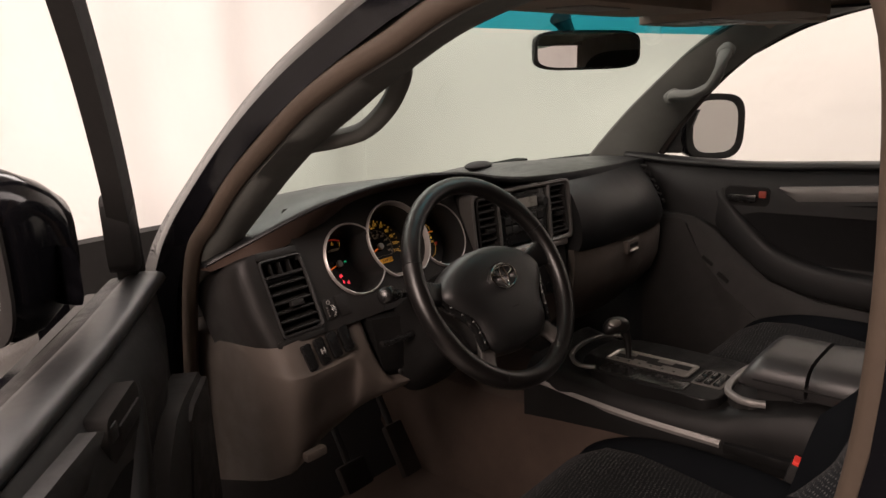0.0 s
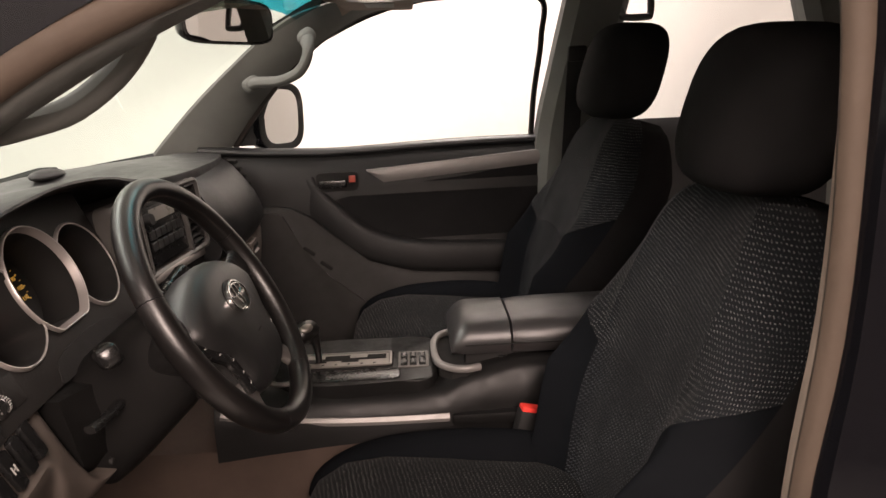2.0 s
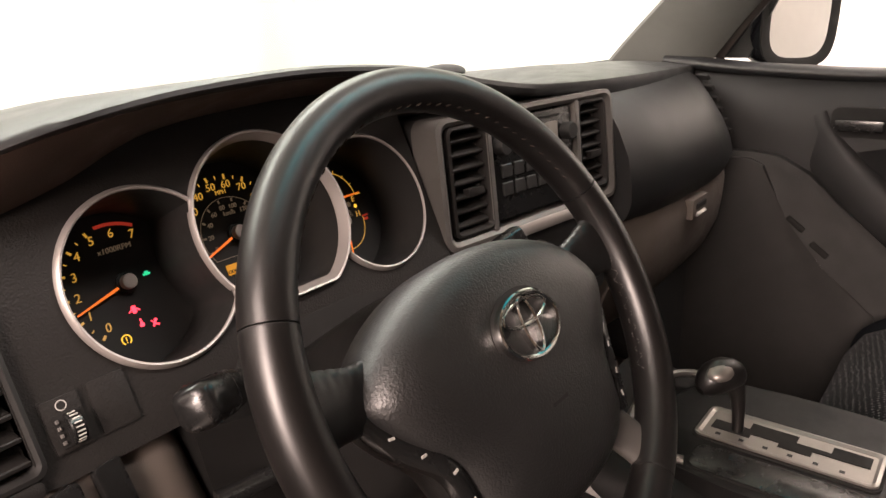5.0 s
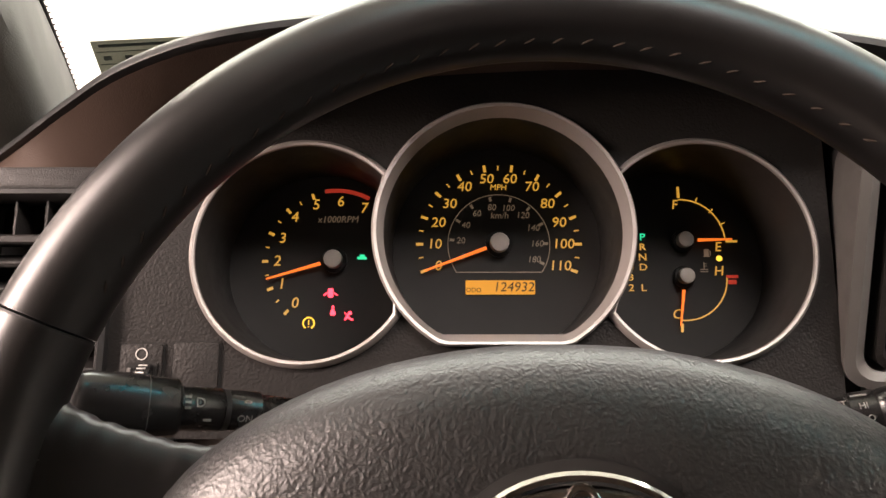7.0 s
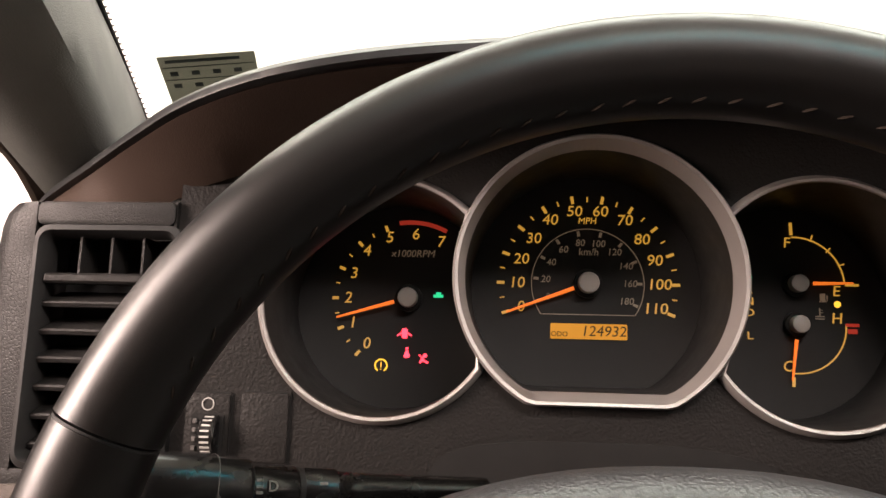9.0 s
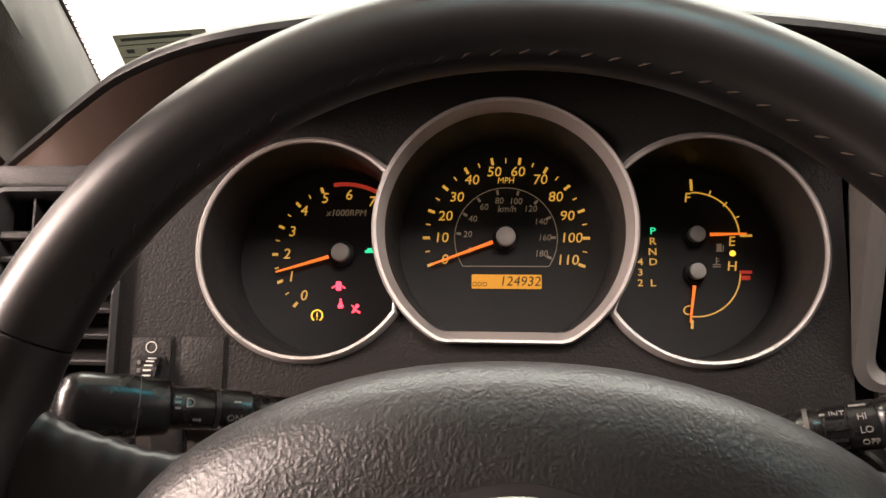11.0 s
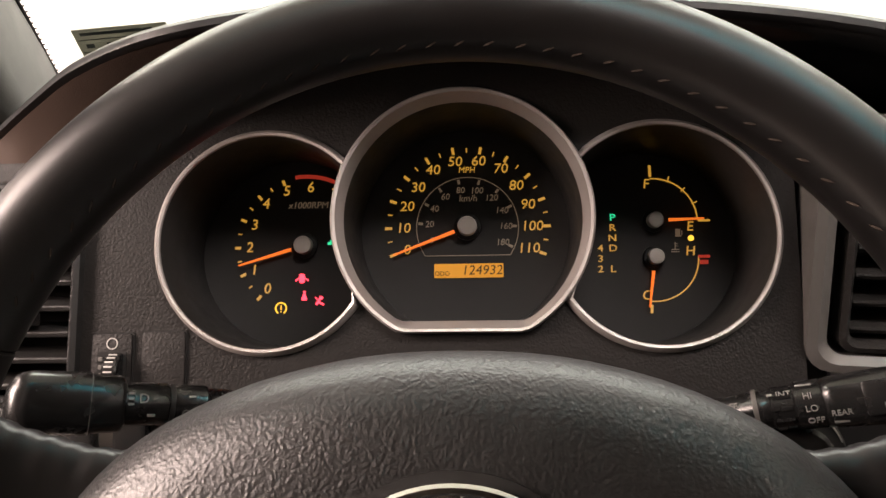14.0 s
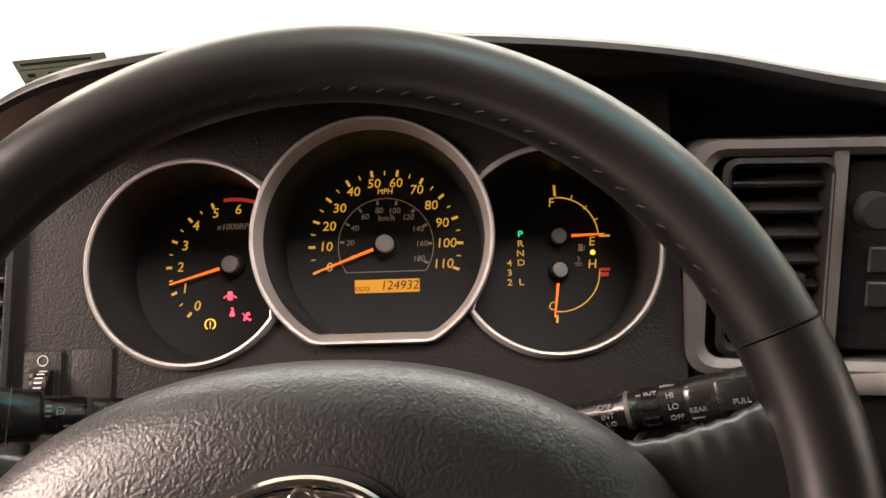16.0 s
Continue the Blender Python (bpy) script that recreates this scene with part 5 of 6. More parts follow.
armrest = thing("armrest", (0.38, -0.76, 0.925), "padded dark grey armrest box with a split lid", "armrest")


def cushion_lid(y0, y1, z0, z1, nose):
    rows = []
    n = 14
    for i in range(n):
        f = i / (n - 1)
        y = y0 + (y1 - y0) * f
        drop = nose * max(0.0, 1 - f * 3.0) ** 2
        edge_in = 0.012 * (1 - math.sin(math.pi * min(max(f * 6, 0.0), 0.5)))
        rows.append([(x * (1 - edge_in * 4), y, z) for x, z in [(x, max(z0, z0 + (z1 - drop - z0) * k)) for x, k in ((-0.088, 0.0), (-0.096, 0.3), (-0.093, 0.6), (-0.084, 0.82), (-0.064, 0.96), (-0.03, 1.0), (0.03, 1.0), (0.064, 0.96), (0.084, 0.82), (0.093, 0.6), (0.096, 0.3), (0.088, 0.0))]])
    bm = loft(rows)
    bm.transform(Matrix.Translation((0.382, 0, 0)))
    return bm


part("front_lid", cushion_lid(-0.535, -0.642, 0.932, 0.988, 0.034), M_ARM, armrest, "vinyl front lid", sharp=50)
part("rear_lid", cushion_lid(-0.647, -0.97, 0.932, 0.99, 0.004), M_ARM, armrest, "vinyl rear lid", sharp=50)
part("lid_seam", box(0.2835, 0.4805, -0.965, -0.56, 0.9515, 0.953, 0), M_VOID, armrest, smooth=False)
part("armrest_box", box(0.308, 0.462, -0.97, -0.56, 0.9, 0.936, 0.006), M_MATT, armrest)
part("armrest_catch", box(0.302, 0.309, -0.655, -0.62, 0.914, 0.922, 0.002, 1), M_BLACK, armrest)

buckle = thing("seat_belt_buckle", (0.222, -0.66, 0.745), "black seat belt buckle with a red release button", "seat belt buckle")
part("buckle_body", box(-0.014, 0.014, -0.02, 0.02, -0.06, 0.026, 0.005, 2, m=Matrix.Translation((0.226, -0.66, 0.826)) @ rot(14, 0, 8)), M_MATT, buckle)
part("release_button", box(-0.012, 0.012, -0.018, 0.018, 0.022, 0.032, 0.003, 2, m=Matrix.Translation((0.226, -0.66, 0.826)) @ rot(14, 0, 8)), M_BUCKLE, buckle, "red release button")


# ---- front seats ----
def build_seat(at, label):
    seat = thing("front_seat", at, label, "car seat", "front seats", local=True)
    # axes: x across, y ahead, z up from the seat's mount; the cushion's top is 0.25 above it
    lean = radians(17)

    def back(x, s, d):
        """A point of the backrest: x across, s up along it, d out from its front."""
        return (x, -0.19 - s * math.sin(lean) + d * math.cos(lean), 0.22 + s * math.cos(lean) + d * math.sin(lean))

    prof = curve([(-0.03, 0.195, 0.02), (0.1, 0.222, 0.035), (0.22, 0.236, 0.034), (0.33, 0.232, 0.03), (0.41, 0.212, 0.022), (0.46, 0.182, 0.01), (0.492, 0.135, -0.01), (0.508, 0.06, -0.035)], 60)
    S0, S1, SEAM, EDGE = -0.03, 0.508, 31.0, 86.0

    def shape(th, s):
        """The backrest's surface: th round it from its middle line, s up along it."""
        k = min(range(len(prof) - 1), key=lambda n: abs((prof[n].x + prof[n + 1].x) / 2 - s))
        p, q = prof[k], prof[k + 1]
        f = min(1.0, max(0.0, (s - p.x) / (q.x - p.x)))
        w, front = p.y + (q.y - p.y) * f, p.z + (q.z - p.z) * f
        si, co = math.sin(radians(th)), math.cos(radians(th))
        a, b = math.copysign(abs(si) ** 0.72, si), math.copysign(abs(co) ** 0.72, co)
        rear = -0.18 + 0.3 * max(0.0, s - 0.4)
        d = rear + (front - rear) * (b + 1) / 2
        if b > 0:
            d -= 0.022 * math.cos(a * math.pi / 2) ** 2 * b
            d += 0.088 * math.exp(-(((abs(a) - 0.9) / 0.2) ** 2)) * min(1.0, max(0.0, (0.38 - s) / 0.24)) ** 1.3
        return Vector(back(a * w, s, d))

    def patch(name, th0, th1, low, high, nu, nv, material, label, puff=0.004):
        """One sewn panel between two angles and two seams, slightly padded."""
        bm = bmesh.new()
        layer = bm.loops.layers.uv.new("UVMap")
        grid, place = [], {}
        for j in range(nv + 1):
            row, run, last = [], 0.0, None
            for i in range(nu + 1):
                th = th0 + (th1 - th0) * i / nu
                s = low(th) + (high(th) - low(th)) * j / nv
                p = shape(th, s)
                n = (shape(th + 1, s) - shape(th - 1, s)).cross(shape(th, min(S1, s + 0.004)) - shape(th, max(S0, s - 0.004)))
                p = p + n.normalized() * puff * min(1.0, 5 * min(i / nu, 1 - i / nu)) ** 0.6 * min(1.0, 5 * min(j / nv, 1 - j / nv)) ** 0.6
                run += (p - last).length if last is not None else 0.0
                last = p
                v = bm.verts.new(p)
                place[v] = (run, s)
                row.append(v)
            grid.append(row)
        for r0, r1 in zip(grid, grid[1:]):
            for i in range(nu):
                face = bm.faces.new((r0[i], r0[i + 1], r1[i + 1], r1[i]))
                for loop in face.loops:
                    loop[layer].uv = place[loop.vert]
        return part(name, bm, material, seat, label, sharp=75)

    def arch(th):
        return 0.2 + 0.02 * math.cos(radians(th) * 90 / SEAM)

    def wing(th):
        return 0.205 + 0.1 * (abs(th) - SEAM) / (EDGE - SEAM)

    patch("lumbar_panel", -SEAM, SEAM, lambda th: S0, arch, 20, 20, M_SEATRIB, "ribbed charcoal cloth panel")
    patch("back_panel", -SEAM, SEAM, arch, lambda th: S1, 24, 26, M_SEATMID, "flecked charcoal cloth panel")
    patch("back_shell", EDGE, 360 - EDGE, lambda th: S0, lambda th: S1, 40, 30, M_HEAD, "black backrest shell", 0.0)
    for s in (-1, 1):
        patch("shoulder_panel", s * SEAM, s * EDGE, wing, lambda th: S1, 14, 24, M_SEAT, "charcoal cloth with rows of pale flecks")
        patch("back_bolster", s * SEAM, s * EDGE, lambda th: S0, wing, 14, 18, M_BOLSTER, "plain dark side bolster", 0.007)
        part("seat_side", box(s * 0.235 - 0.02, s * 0.235 + 0.02, -0.26, 0.2, 0.02, 0.16, 0.012), M_MATT, seat)
        path = curve([(s * 0.19, -0.2, 0.19), (s * 0.196, -0.05, 0.203), (s * 0.2, 0.1, 0.198), (s * 0.192, 0.19, 0.178), (s * 0.158, 0.24, 0.155)], 18)
        part("cushion_bolster", tube(path, [0.036, 0.04, 0.043, 0.045, 0.046, 0.047, 0.047, 0.047, 0.047, 0.047, 0.046, 0.046, 0.045, 0.044, 0.042, 0.039, 0.033, 0.022], 16), M_BOLSTER, seat, "plain dark cushion bolster")
    rows = []
    for y, z, w in ((-0.24, 0.212, 0.2), (-0.12, 0.224, 0.215), (0.02, 0.238, 0.215), (0.12, 0.245, 0.21), (0.19, 0.238, 0.2), (0.235, 0.216, 0.185), (0.255, 0.185, 0.165), (0.255, 0.155, 0.15)):
        rows.append([(w * x, y, z - 0.075 + 0.075 * b - (0.012 * math.cos(x * math.pi / 2) if b > 0 else 0.0)) for x, b in round_profile(1, 1, 36, 3.5)])
    part("cushion", loft(rows), M_CUSHION, seat, "flecked charcoal cloth cushion", sharp=60)
    rows = []
    for k in range(1, 16):
        a = math.pi * (k / 16 - 0.5)
        z, r = math.copysign(abs(math.sin(a)) ** 0.7, math.sin(a)), math.cos(a) ** 0.55
        rows.append([(0.142 * x * r * (1 - 0.06 * z), 0.073 * y * r + 0.012 * (1 - x * x) * (y > 0) - 0.02 * z, 0.104 * z) for x, y in round_profile(1, 1, 36, 2.7)])
    bm = loft(rows)
    bm.transform(Matrix.Translation((-0.006, -0.393, 0.788)) @ rot(4, 0, 0))
    part("headrest", bm, M_HEAD, seat, "black cloth headrest", sharp=70)
    for s in (-1, 1):
        part("headrest_post", tube([back(s * 0.06, 0.47, -0.06), back(s * 0.055, 0.56, -0.055)], 0.006, 12), M_CHROME, seat, "chrome post")
    part("seat_base", box(-0.21, 0.21, -0.22, 0.2, 0.0, 0.15, 0.02), M_MATT, seat)
    return seat


driver_seat = build_seat(pose(-0.005, -0.535, 0.585), "charcoal cloth bucket seat with dark side bolsters")
copy_thing(driver_seat, pose(0.742, -0.572, 0.62))

# ---- floor and shell ----
tagged(part("floor", box(-0.38, 1.12, -2.6, 0.42, 0.5, 0.565, 0), M_CARPET), "worn brown carpet on the car's floor", "car floor", kind="structure")
mat = tagged(part("floor_mat", box(-0.27, 0.19, -0.3, 0.25, 0.5655, 0.577, 0.005, m=Matrix.Identity(4)), M_CARPET), "brown carpet floor mat lying in the footwell", "floor mat")
tagged(part("firewall", loft([[(-0.4, 0.2, 0.56), (-0.4, 0.45, 0.8), (-0.4, 0.5, 1.2), (-0.4, 0.55, 1.2), (-0.4, 0.5, 0.5)], [(1.13, 0.2, 0.56), (1.13, 0.45, 0.8), (1.13, 0.5, 1.2), (1.13, 0.55, 1.2), (1.13, 0.5, 0.5)]]), M_VOID), "black bulkhead under the dashboard", "bulkhead", kind="structure")
for i, x in enumerate((-0.05, 0.09)):
    pedal = thing("pedal", (x, 0.12, 0.68), "black rubber foot pedal in the dark footwell", "pedal", "pedals")
    part("pedal_arm", tube([(x, 0.14, 0.7), (x, 0.22, 0.85), (x, 0.25, 0.95)], 0.008, 8), M_MATT, pedal)
    part("pedal_pad", box(-0.035 + 0.01 * i, 0.035 - 0.01 * i, -0.012, 0.008, -0.03 - 0.03 * i, 0.03 + 0.03 * i, 0.006, m=Matrix.Translation((x, 0.125, 0.68)) @ rot(-30, 0, 0)), M_RUBBER, pedal)
tagged(part("kick_panel", box(1.045, 1.09, -0.1, 0.3, 0.57, 1.078, 0.01), M_DOORLOW_SHADED), "grey kick panel in the passenger footwell, shade in its colour", "trim panel", kind="structure")

# Roof lining
def roof_z(x, y):
    return 1.64 - 0.045 * ((x - XC) / 0.7) ** 4 - 0.045 * max(0.0, (y + 0.55) / 0.22) ** 2


rows = []
for j in range(20):
    y = -0.325 - 2.2 * (j / 19) ** 1.4
    rows.append([(XC + 0.66 * (i / 12 - 1), y, roof_z(XC + 0.66 * (i / 12 - 1), y)) for i in range(25)] + [(XC + 0.7, y, 1.72), (XC - 0.7, y, 1.72)])
tagged(part("ceiling", loft(rows), M_LINER), "grey-beige cloth roof lining", "headliner", kind="structure")


roof_rows = []
for j in range(12):
    y = -0.33 - 2.27 * j / 11
    roof_rows.append([(XC + 0.69 * (i / 10 - 1), y, 1.745 - 0.05 * abs(i / 10 - 1) ** 3 - 0.06 * max(0.0, (y + 0.6) / 0.27) ** 2) for i in range(21)] + [(XC + 0.69, y, 1.69 - 0.04 * max(0.0, (y + 0.6) / 0.27)), (XC - 0.69, y, 1.69 - 0.04 * max(0.0, (y + 0.6) / 0.27))])
tagged(part("roof_panel", loft(roof_rows), M_PAINT), "gloss black roof panel of the car body", "car body", kind="structure")


def visor(x0, x1, label):
    v = thing("sun_visor", ((x0 + x1) / 2, -0.4, 1.6), label, "sun visor", "sun visors")
    part("visor_board", prism(rounded_rect(x0, x1, -0.5, -0.345, 0.03), 0, 0.018, Matrix.Translation((0, 0, 1.576)) @ Matrix.Rotation(0.03, 4, "X"), 0.006), M_LINER, v)
    part("visor_label", prism(rounded_rect(x0 + 0.1, x0 + 0.22, -0.46, -0.4, 0.003), -0.0015, 0.0, Matrix.Translation((0, 0, 1.576)) @ Matrix.Rotation(0.03, 4, "X")), M_STICKER, v, "pale label")


visor(-0.2, 0.22, "grey-beige sun visor folded up under the roof")
visor(0.52, 0.84, "grey-beige sun visor with a pale label, folded up")
over = thing("overhead_console", (XC, -0.5, 1.6), "grey overhead console with reading lamps", "overhead console")
part("console_shell", prism(rounded_rect(0.25, 0.48, -0.6, -0.34, 0.04), 1.555, 1.63, None, 0.0), M_LINER, over)
for x in (0.3, 0.43):
    part("reading_lamp", prism(rounded_rect(x - 0.03, x + 0.03, -0.46, -0.4, 0.01), 1.552, 1.557), M_DISPLAY, over, "clear lamp lens")
part("lamp_surround", prism(rounded_rect(0.262, 0.468, -0.48, -0.38, 0.02), 1.5535, 1.556), M_GREYTRIM, over)

# ---- windscreen and pillars ----
GL_LOW = curve([(-0.32, 0.2, 1.225), (-0.12, 0.36, 1.21), (XC, 0.45, 1.205), (0.85, 0.36, 1.21), (1.05, 0.2, 1.225)], 30)
GL_TOP = curve([(-0.235, -0.275, 1.585), (0.05, -0.31, 1.585), (XC, -0.315, 1.585), (0.68, -0.31, 1.585), (0.965, -0.275, 1.585)], 30)


def glass_strip(f0, f1):
    rows = []
    for k in range(9):
        f = f0 + (f1 - f0) * k / 8
        rows.append([a.lerp(b, f) + Vector((0, 0.02, 0.035)) * math.sin(math.pi * f) for a, b in zip(GL_LOW, GL_TOP)])
    return loft(rows, closed=False)


def pane(name, bm, material, label, parent=None):
    ob = part(name, bm, material, parent, label)
    ob.visible_shadow = False
    return ob


windscreen = thing("windscreen", (XC, 0.4, 1.2), "green-tinted laminated windscreen with a blue shade band", "windscreen", kind="structure")
pane("clear_glass", glass_strip(0.0, 0.885), M_WINDSHIELD, "", windscreen)
pane("shade_band", glass_strip(0.885, 1.0), M_TINT, "blue-green shade band", windscreen)
part("frit_border", tube(GL_LOW, 0.012, 6), M_MATT, windscreen)
edge_line = [a.lerp(b, f) + Vector((0.004, 0.018, 0.033)) * math.sin(math.pi * f) for a, b, f in ((GL_LOW[0], GL_TOP[0], k / 119) for k in range(120))]
part("frit_edge", tube([p + Vector((-0.007, 0.0, 0.0)) for p in edge_line[::6]], 0.0018, 6), M_MATT, windscreen)
dots = bmesh.new()
for p in edge_line[2:]:
    box(-0.0006, 0.0006, -0.0006, 0.0006, -0.0006, 0.0006, 0, bm=dots, m=Matrix.Translation(p + Vector((-0.0042, 0.0, 0.0))))
part("frit_dots", dots, M_MATT, windscreen, "fine black dots along the glass edge", smooth=False)

L1 = [(1.04, 0.21, 1.225), (1.025, 0.15, 1.285), (1.008, 0.06, 1.37), (0.992, -0.03, 1.445), (0.972, -0.13, 1.522), (0.953, -0.22, 1.57), (0.93, -0.34, 1.6)]
L2 = [(1.1, 0.02, 1.22), (1.094, -0.01, 1.26), (1.085, -0.075, 1.34), (1.07, -0.165, 1.43), (1.055, -0.28, 1.515), (1.045, -0.4, 1.572), (1.03, -0.56, 1.6)]


def pillar_trim(flip, outer=None):
    a, b = curve([(p[0] + (0.02 if flip else 0.0), p[1], p[2]) for p in L1], 24), curve(outer or L2, 24)
    rows = []
    for p, q in zip(a, b):
        inward = Vector((-0.012, -0.012, -0.004))
        mid1, mid2 = p.lerp(q, 0.3) + inward, p.lerp(q, 0.75) + inward
        rows.append([p, p + Vector((-0.004, -0.008, 0)), mid1, mid2, q, q + Vector((0.02, 0.01, 0.01)), p + Vector((0.014, 0.004, 0.002))])
    if flip:
        rows = [[Vector(mirrored(v)) for v in r] for r in rows]
    return loft(rows)


tagged(part("pillar_trim", pillar_trim(False), M_PILLAR), "grey moulded trim on the passenger windscreen pillar", "pillar trim", "pillar trims", "structure")
# Driver's pillar: the edge at the door seal, the inner knee and the edge at the glass
S_LINE = [(-0.35, 0.136, 1.154), (-0.35, 0.092, 1.206), (-0.348, 0.027, 1.275), (-0.345, -0.046, 1.338), (-0.34, -0.127, 1.396), (-0.335, -0.205, 1.445), (-0.33, -0.28, 1.48), (-0.325, -0.352, 1.508), (-0.315, -0.457, 1.551), (-0.305, -0.62, 1.59)]
K_LINE = [(-0.31, 0.13, 1.17), (-0.3, 0.105, 1.196), (-0.285, 0.06, 1.245), (-0.265, -0.008, 1.313), (-0.25, -0.094, 1.384), (-0.242, -0.187, 1.438), (-0.236, -0.236, 1.468), (-0.228, -0.28, 1.494), (-0.215, -0.368, 1.537), (-0.2, -0.5, 1.575)]
G_LINE = [(-0.33, 0.24, 1.2), (-0.33, 0.21, 1.225), (-0.315, 0.15, 1.285), (-0.3, 0.07, 1.36), (-0.282, -0.03, 1.445), (-0.262, -0.11, 1.505), (-0.25, -0.17, 1.545), (-0.24, -0.22, 1.575), (-0.22, -0.34, 1.605), (-0.21, -0.45, 1.61)]
trim_rows = []
for p, k, g in zip(curve(S_LINE, 40), curve(K_LINE, 40), curve(G_LINE, 40)):
    trim_rows.append([p, p.lerp(k, 0.5) + Vector((0, -0.003, -0.005)), p.lerp(k, 0.85) + Vector((0, -0.001, -0.002)), k + Vector((-0.003, 0, 0.002)), k.lerp(g, 0.15) + Vector((0.002, 0, 0)), k.lerp(g, 0.6) + Vector((0.004, -0.004, 0)), g, g + Vector((-0.02, 0.02, 0.008)), p + Vector((-0.012, 0.02, 0.015))])
tagged(part("pillar_trim", loft(trim_rows), M_PILLAR, sharp=60), "grey moulded trim on the driver's windscreen pillar", "pillar trim", "pillar trims", "structure")


def grab_handle(flip, label):
    if flip:
        pts = [(-0.3, -0.085, 1.4), (-0.255, -0.108, 1.4), (-0.232, -0.13, 1.404), (-0.213, -0.165, 1.415), (-0.207, -0.207, 1.445), (-0.207, -0.235, 1.479), (-0.218, -0.25, 1.507), (-0.248, -0.256, 1.53)]
    else:
        pts = [(0.985, -0.085, 1.405), (0.955, -0.108, 1.41), (0.925, -0.168, 1.412), (0.906, -0.216, 1.43), (0.9, -0.238, 1.458), (0.908, -0.245, 1.488), (0.95, -0.238, 1.515)]
    path = curve(pts, 26)
    h = thing("grab_handle", path[0], label, "grab handle", "grab handles")
    part("grip", sweep(path, round_profile(0.0165, 0.013, 12), (0, 0.6, 0.8), scale=[1.25, 1.2, 1.1, 1.05] + [1.0] * 18 + [1.05, 1.1, 1.2, 1.3]), M_PILLAR, h)
    for k, d in ((1, 0), (-2, -1)):
        along = (path[k] - path[d]).normalized()
        part("mount", sweep([path[d] - along * 0.006, path[d] + along * 0.004, path[d] + along * 0.012, path[d] + along * 0.016], round_profile(0.021, 0.017, 16, 2.6), (0, 0.6, 0.8), scale=[1.12, 1.12, 1.06, 0.9]), M_PILLAR, h)
    return h


grab_handle(True, "grey plastic grab handle on the driver's pillar")
grab_handle(False, "grey plastic grab handle on the passenger pillar")

# Door seals and the black body round the driver's doorway
seal_path = curve([(-0.36, 0.19, 0.62), (-0.36, 0.17, 0.79), (-0.36, 0.151, 1.03), (-0.36, 0.1, 1.22), (-0.357, 0.034, 1.289), (-0.354, -0.038, 1.352), (-0.348, -0.12, 1.41), (-0.343, -0.198, 1.459), (-0.338, -0.273, 1.494), (-0.332, -0.345, 1.522), (-0.322, -0.45, 1.564), (-0.312, -0.64, 1.597), (-0.308, -0.77, 1.59), (-0.318, -0.834, 1.52), (-0.322, -0.851, 1.36), (-0.328, -0.848, 1.2), (-0.338, -0.828, 1.04), (-0.342, -0.82, 0.85), (-0.342, -0.81, 0.62)], 120)
tagged(part("door_seal", sweep(seal_path, round_profile(0.0145, 0.012, 12), (1, 0, 0)), M_SEAL), "tan rubber door seal round the driver's doorway", "door seal", kind="structure")
E1 = [(-0.43, 0.26, 0.6), (-0.43, 0.25, 0.9), (-0.42, 0.24, 1.1), (-0.375, 0.23, 1.24), (-0.345, 0.1, 1.375), (-0.318, -0.05, 1.5), (-0.295, -0.16, 1.57), (-0.28, -0.31, 1.63), (-0.3, -0.7, 1.69), (-0.31, -1.2, 1.7), (-0.31, -2.6, 1.68)]
E0 = [(-0.37, 0.205, 0.6), (-0.37, 0.19, 0.9), (-0.37, 0.165, 1.1), (-0.37, 0.107, 1.228), (-0.365, 0.0, 1.335), (-0.357, -0.12, 1.424), (-0.346, -0.273, 1.508), (-0.33, -0.45, 1.577), (-0.318, -0.72, 1.612), (-0.31, -1.2, 1.62), (-0.31, -2.6, 1.59)]
inner = curve(E0, 50)
outer = [b.lerp(a, 0.72) for a, b in zip(curve(E1, 50), inner)]
tagged(part("body_side", loft([[q, q.lerp(p, 0.45) + Vector((-0.018, -0.004, 0.004)), p + Vector((-0.006, 0, -0.004)), p + Vector((0.012, 0.01, 0.004)), q + Vector((0.035, 0.015, 0.006))] for p, q in zip(outer, inner)]), M_PAINT), "gloss black windscreen pillar and roof rail of the car body", "car body", kind="structure")
tagged(part("body_side", loft([[Vector(mirrored(v)) for v in (q, q.lerp(p, 0.45) + Vector((-0.018, -0.004, 0.004)), p + Vector((-0.006, 0, -0.004)), p + Vector((0.01, 0.02, 0.014)), q + Vector((0.05, 0.05, 0.05)))] for p, q in list(zip(outer, inner))[28:]]), M_BODY), "gloss black roof rail of the car body", "car body", kind="structure")
# Driver's side middle pillar with trim, and the rear door behind it
bp = curve([(-0.285, -0.833, 0.6), (-0.285, -0.836, 1.0), (-0.27, -0.864, 1.22), (-0.265, -0.866, 1.5), (-0.26, -0.858, 1.6)], 20)
tagged(part("middle_pillar", loft([[p + Vector((-0.045, 0.003, 0)), p + Vector((-0.06, 0.014, 0)), p + Vector((-0.085, 0.01, 0)), p + Vector((-0.1, -0.16, 0)), p + Vector((-0.045, -0.16, 0))] for p in bp]), M_PAINT), "gloss black door pillar of the car body", "car body", kind="structure")
tagged(part("middle_pillar_trim", loft([[p + Vector((-0.043, 0.004, 0)), p + Vector((-0.02, 0.006, 0)), p, p + Vector((0.034, -0.025, 0)), p + Vector((0.045, -0.16, 0)), p + Vector((-0.043, -0.16, 0))] for p in bp]), M_LINER), "beige trim on the door pillar", "pillar trim", "pillar trims", "structure")
rear_l = thing("rear_door", (-0.44, -1.3, 0.6), "closed gloss black rear passenger door", "car door", "rear doors")
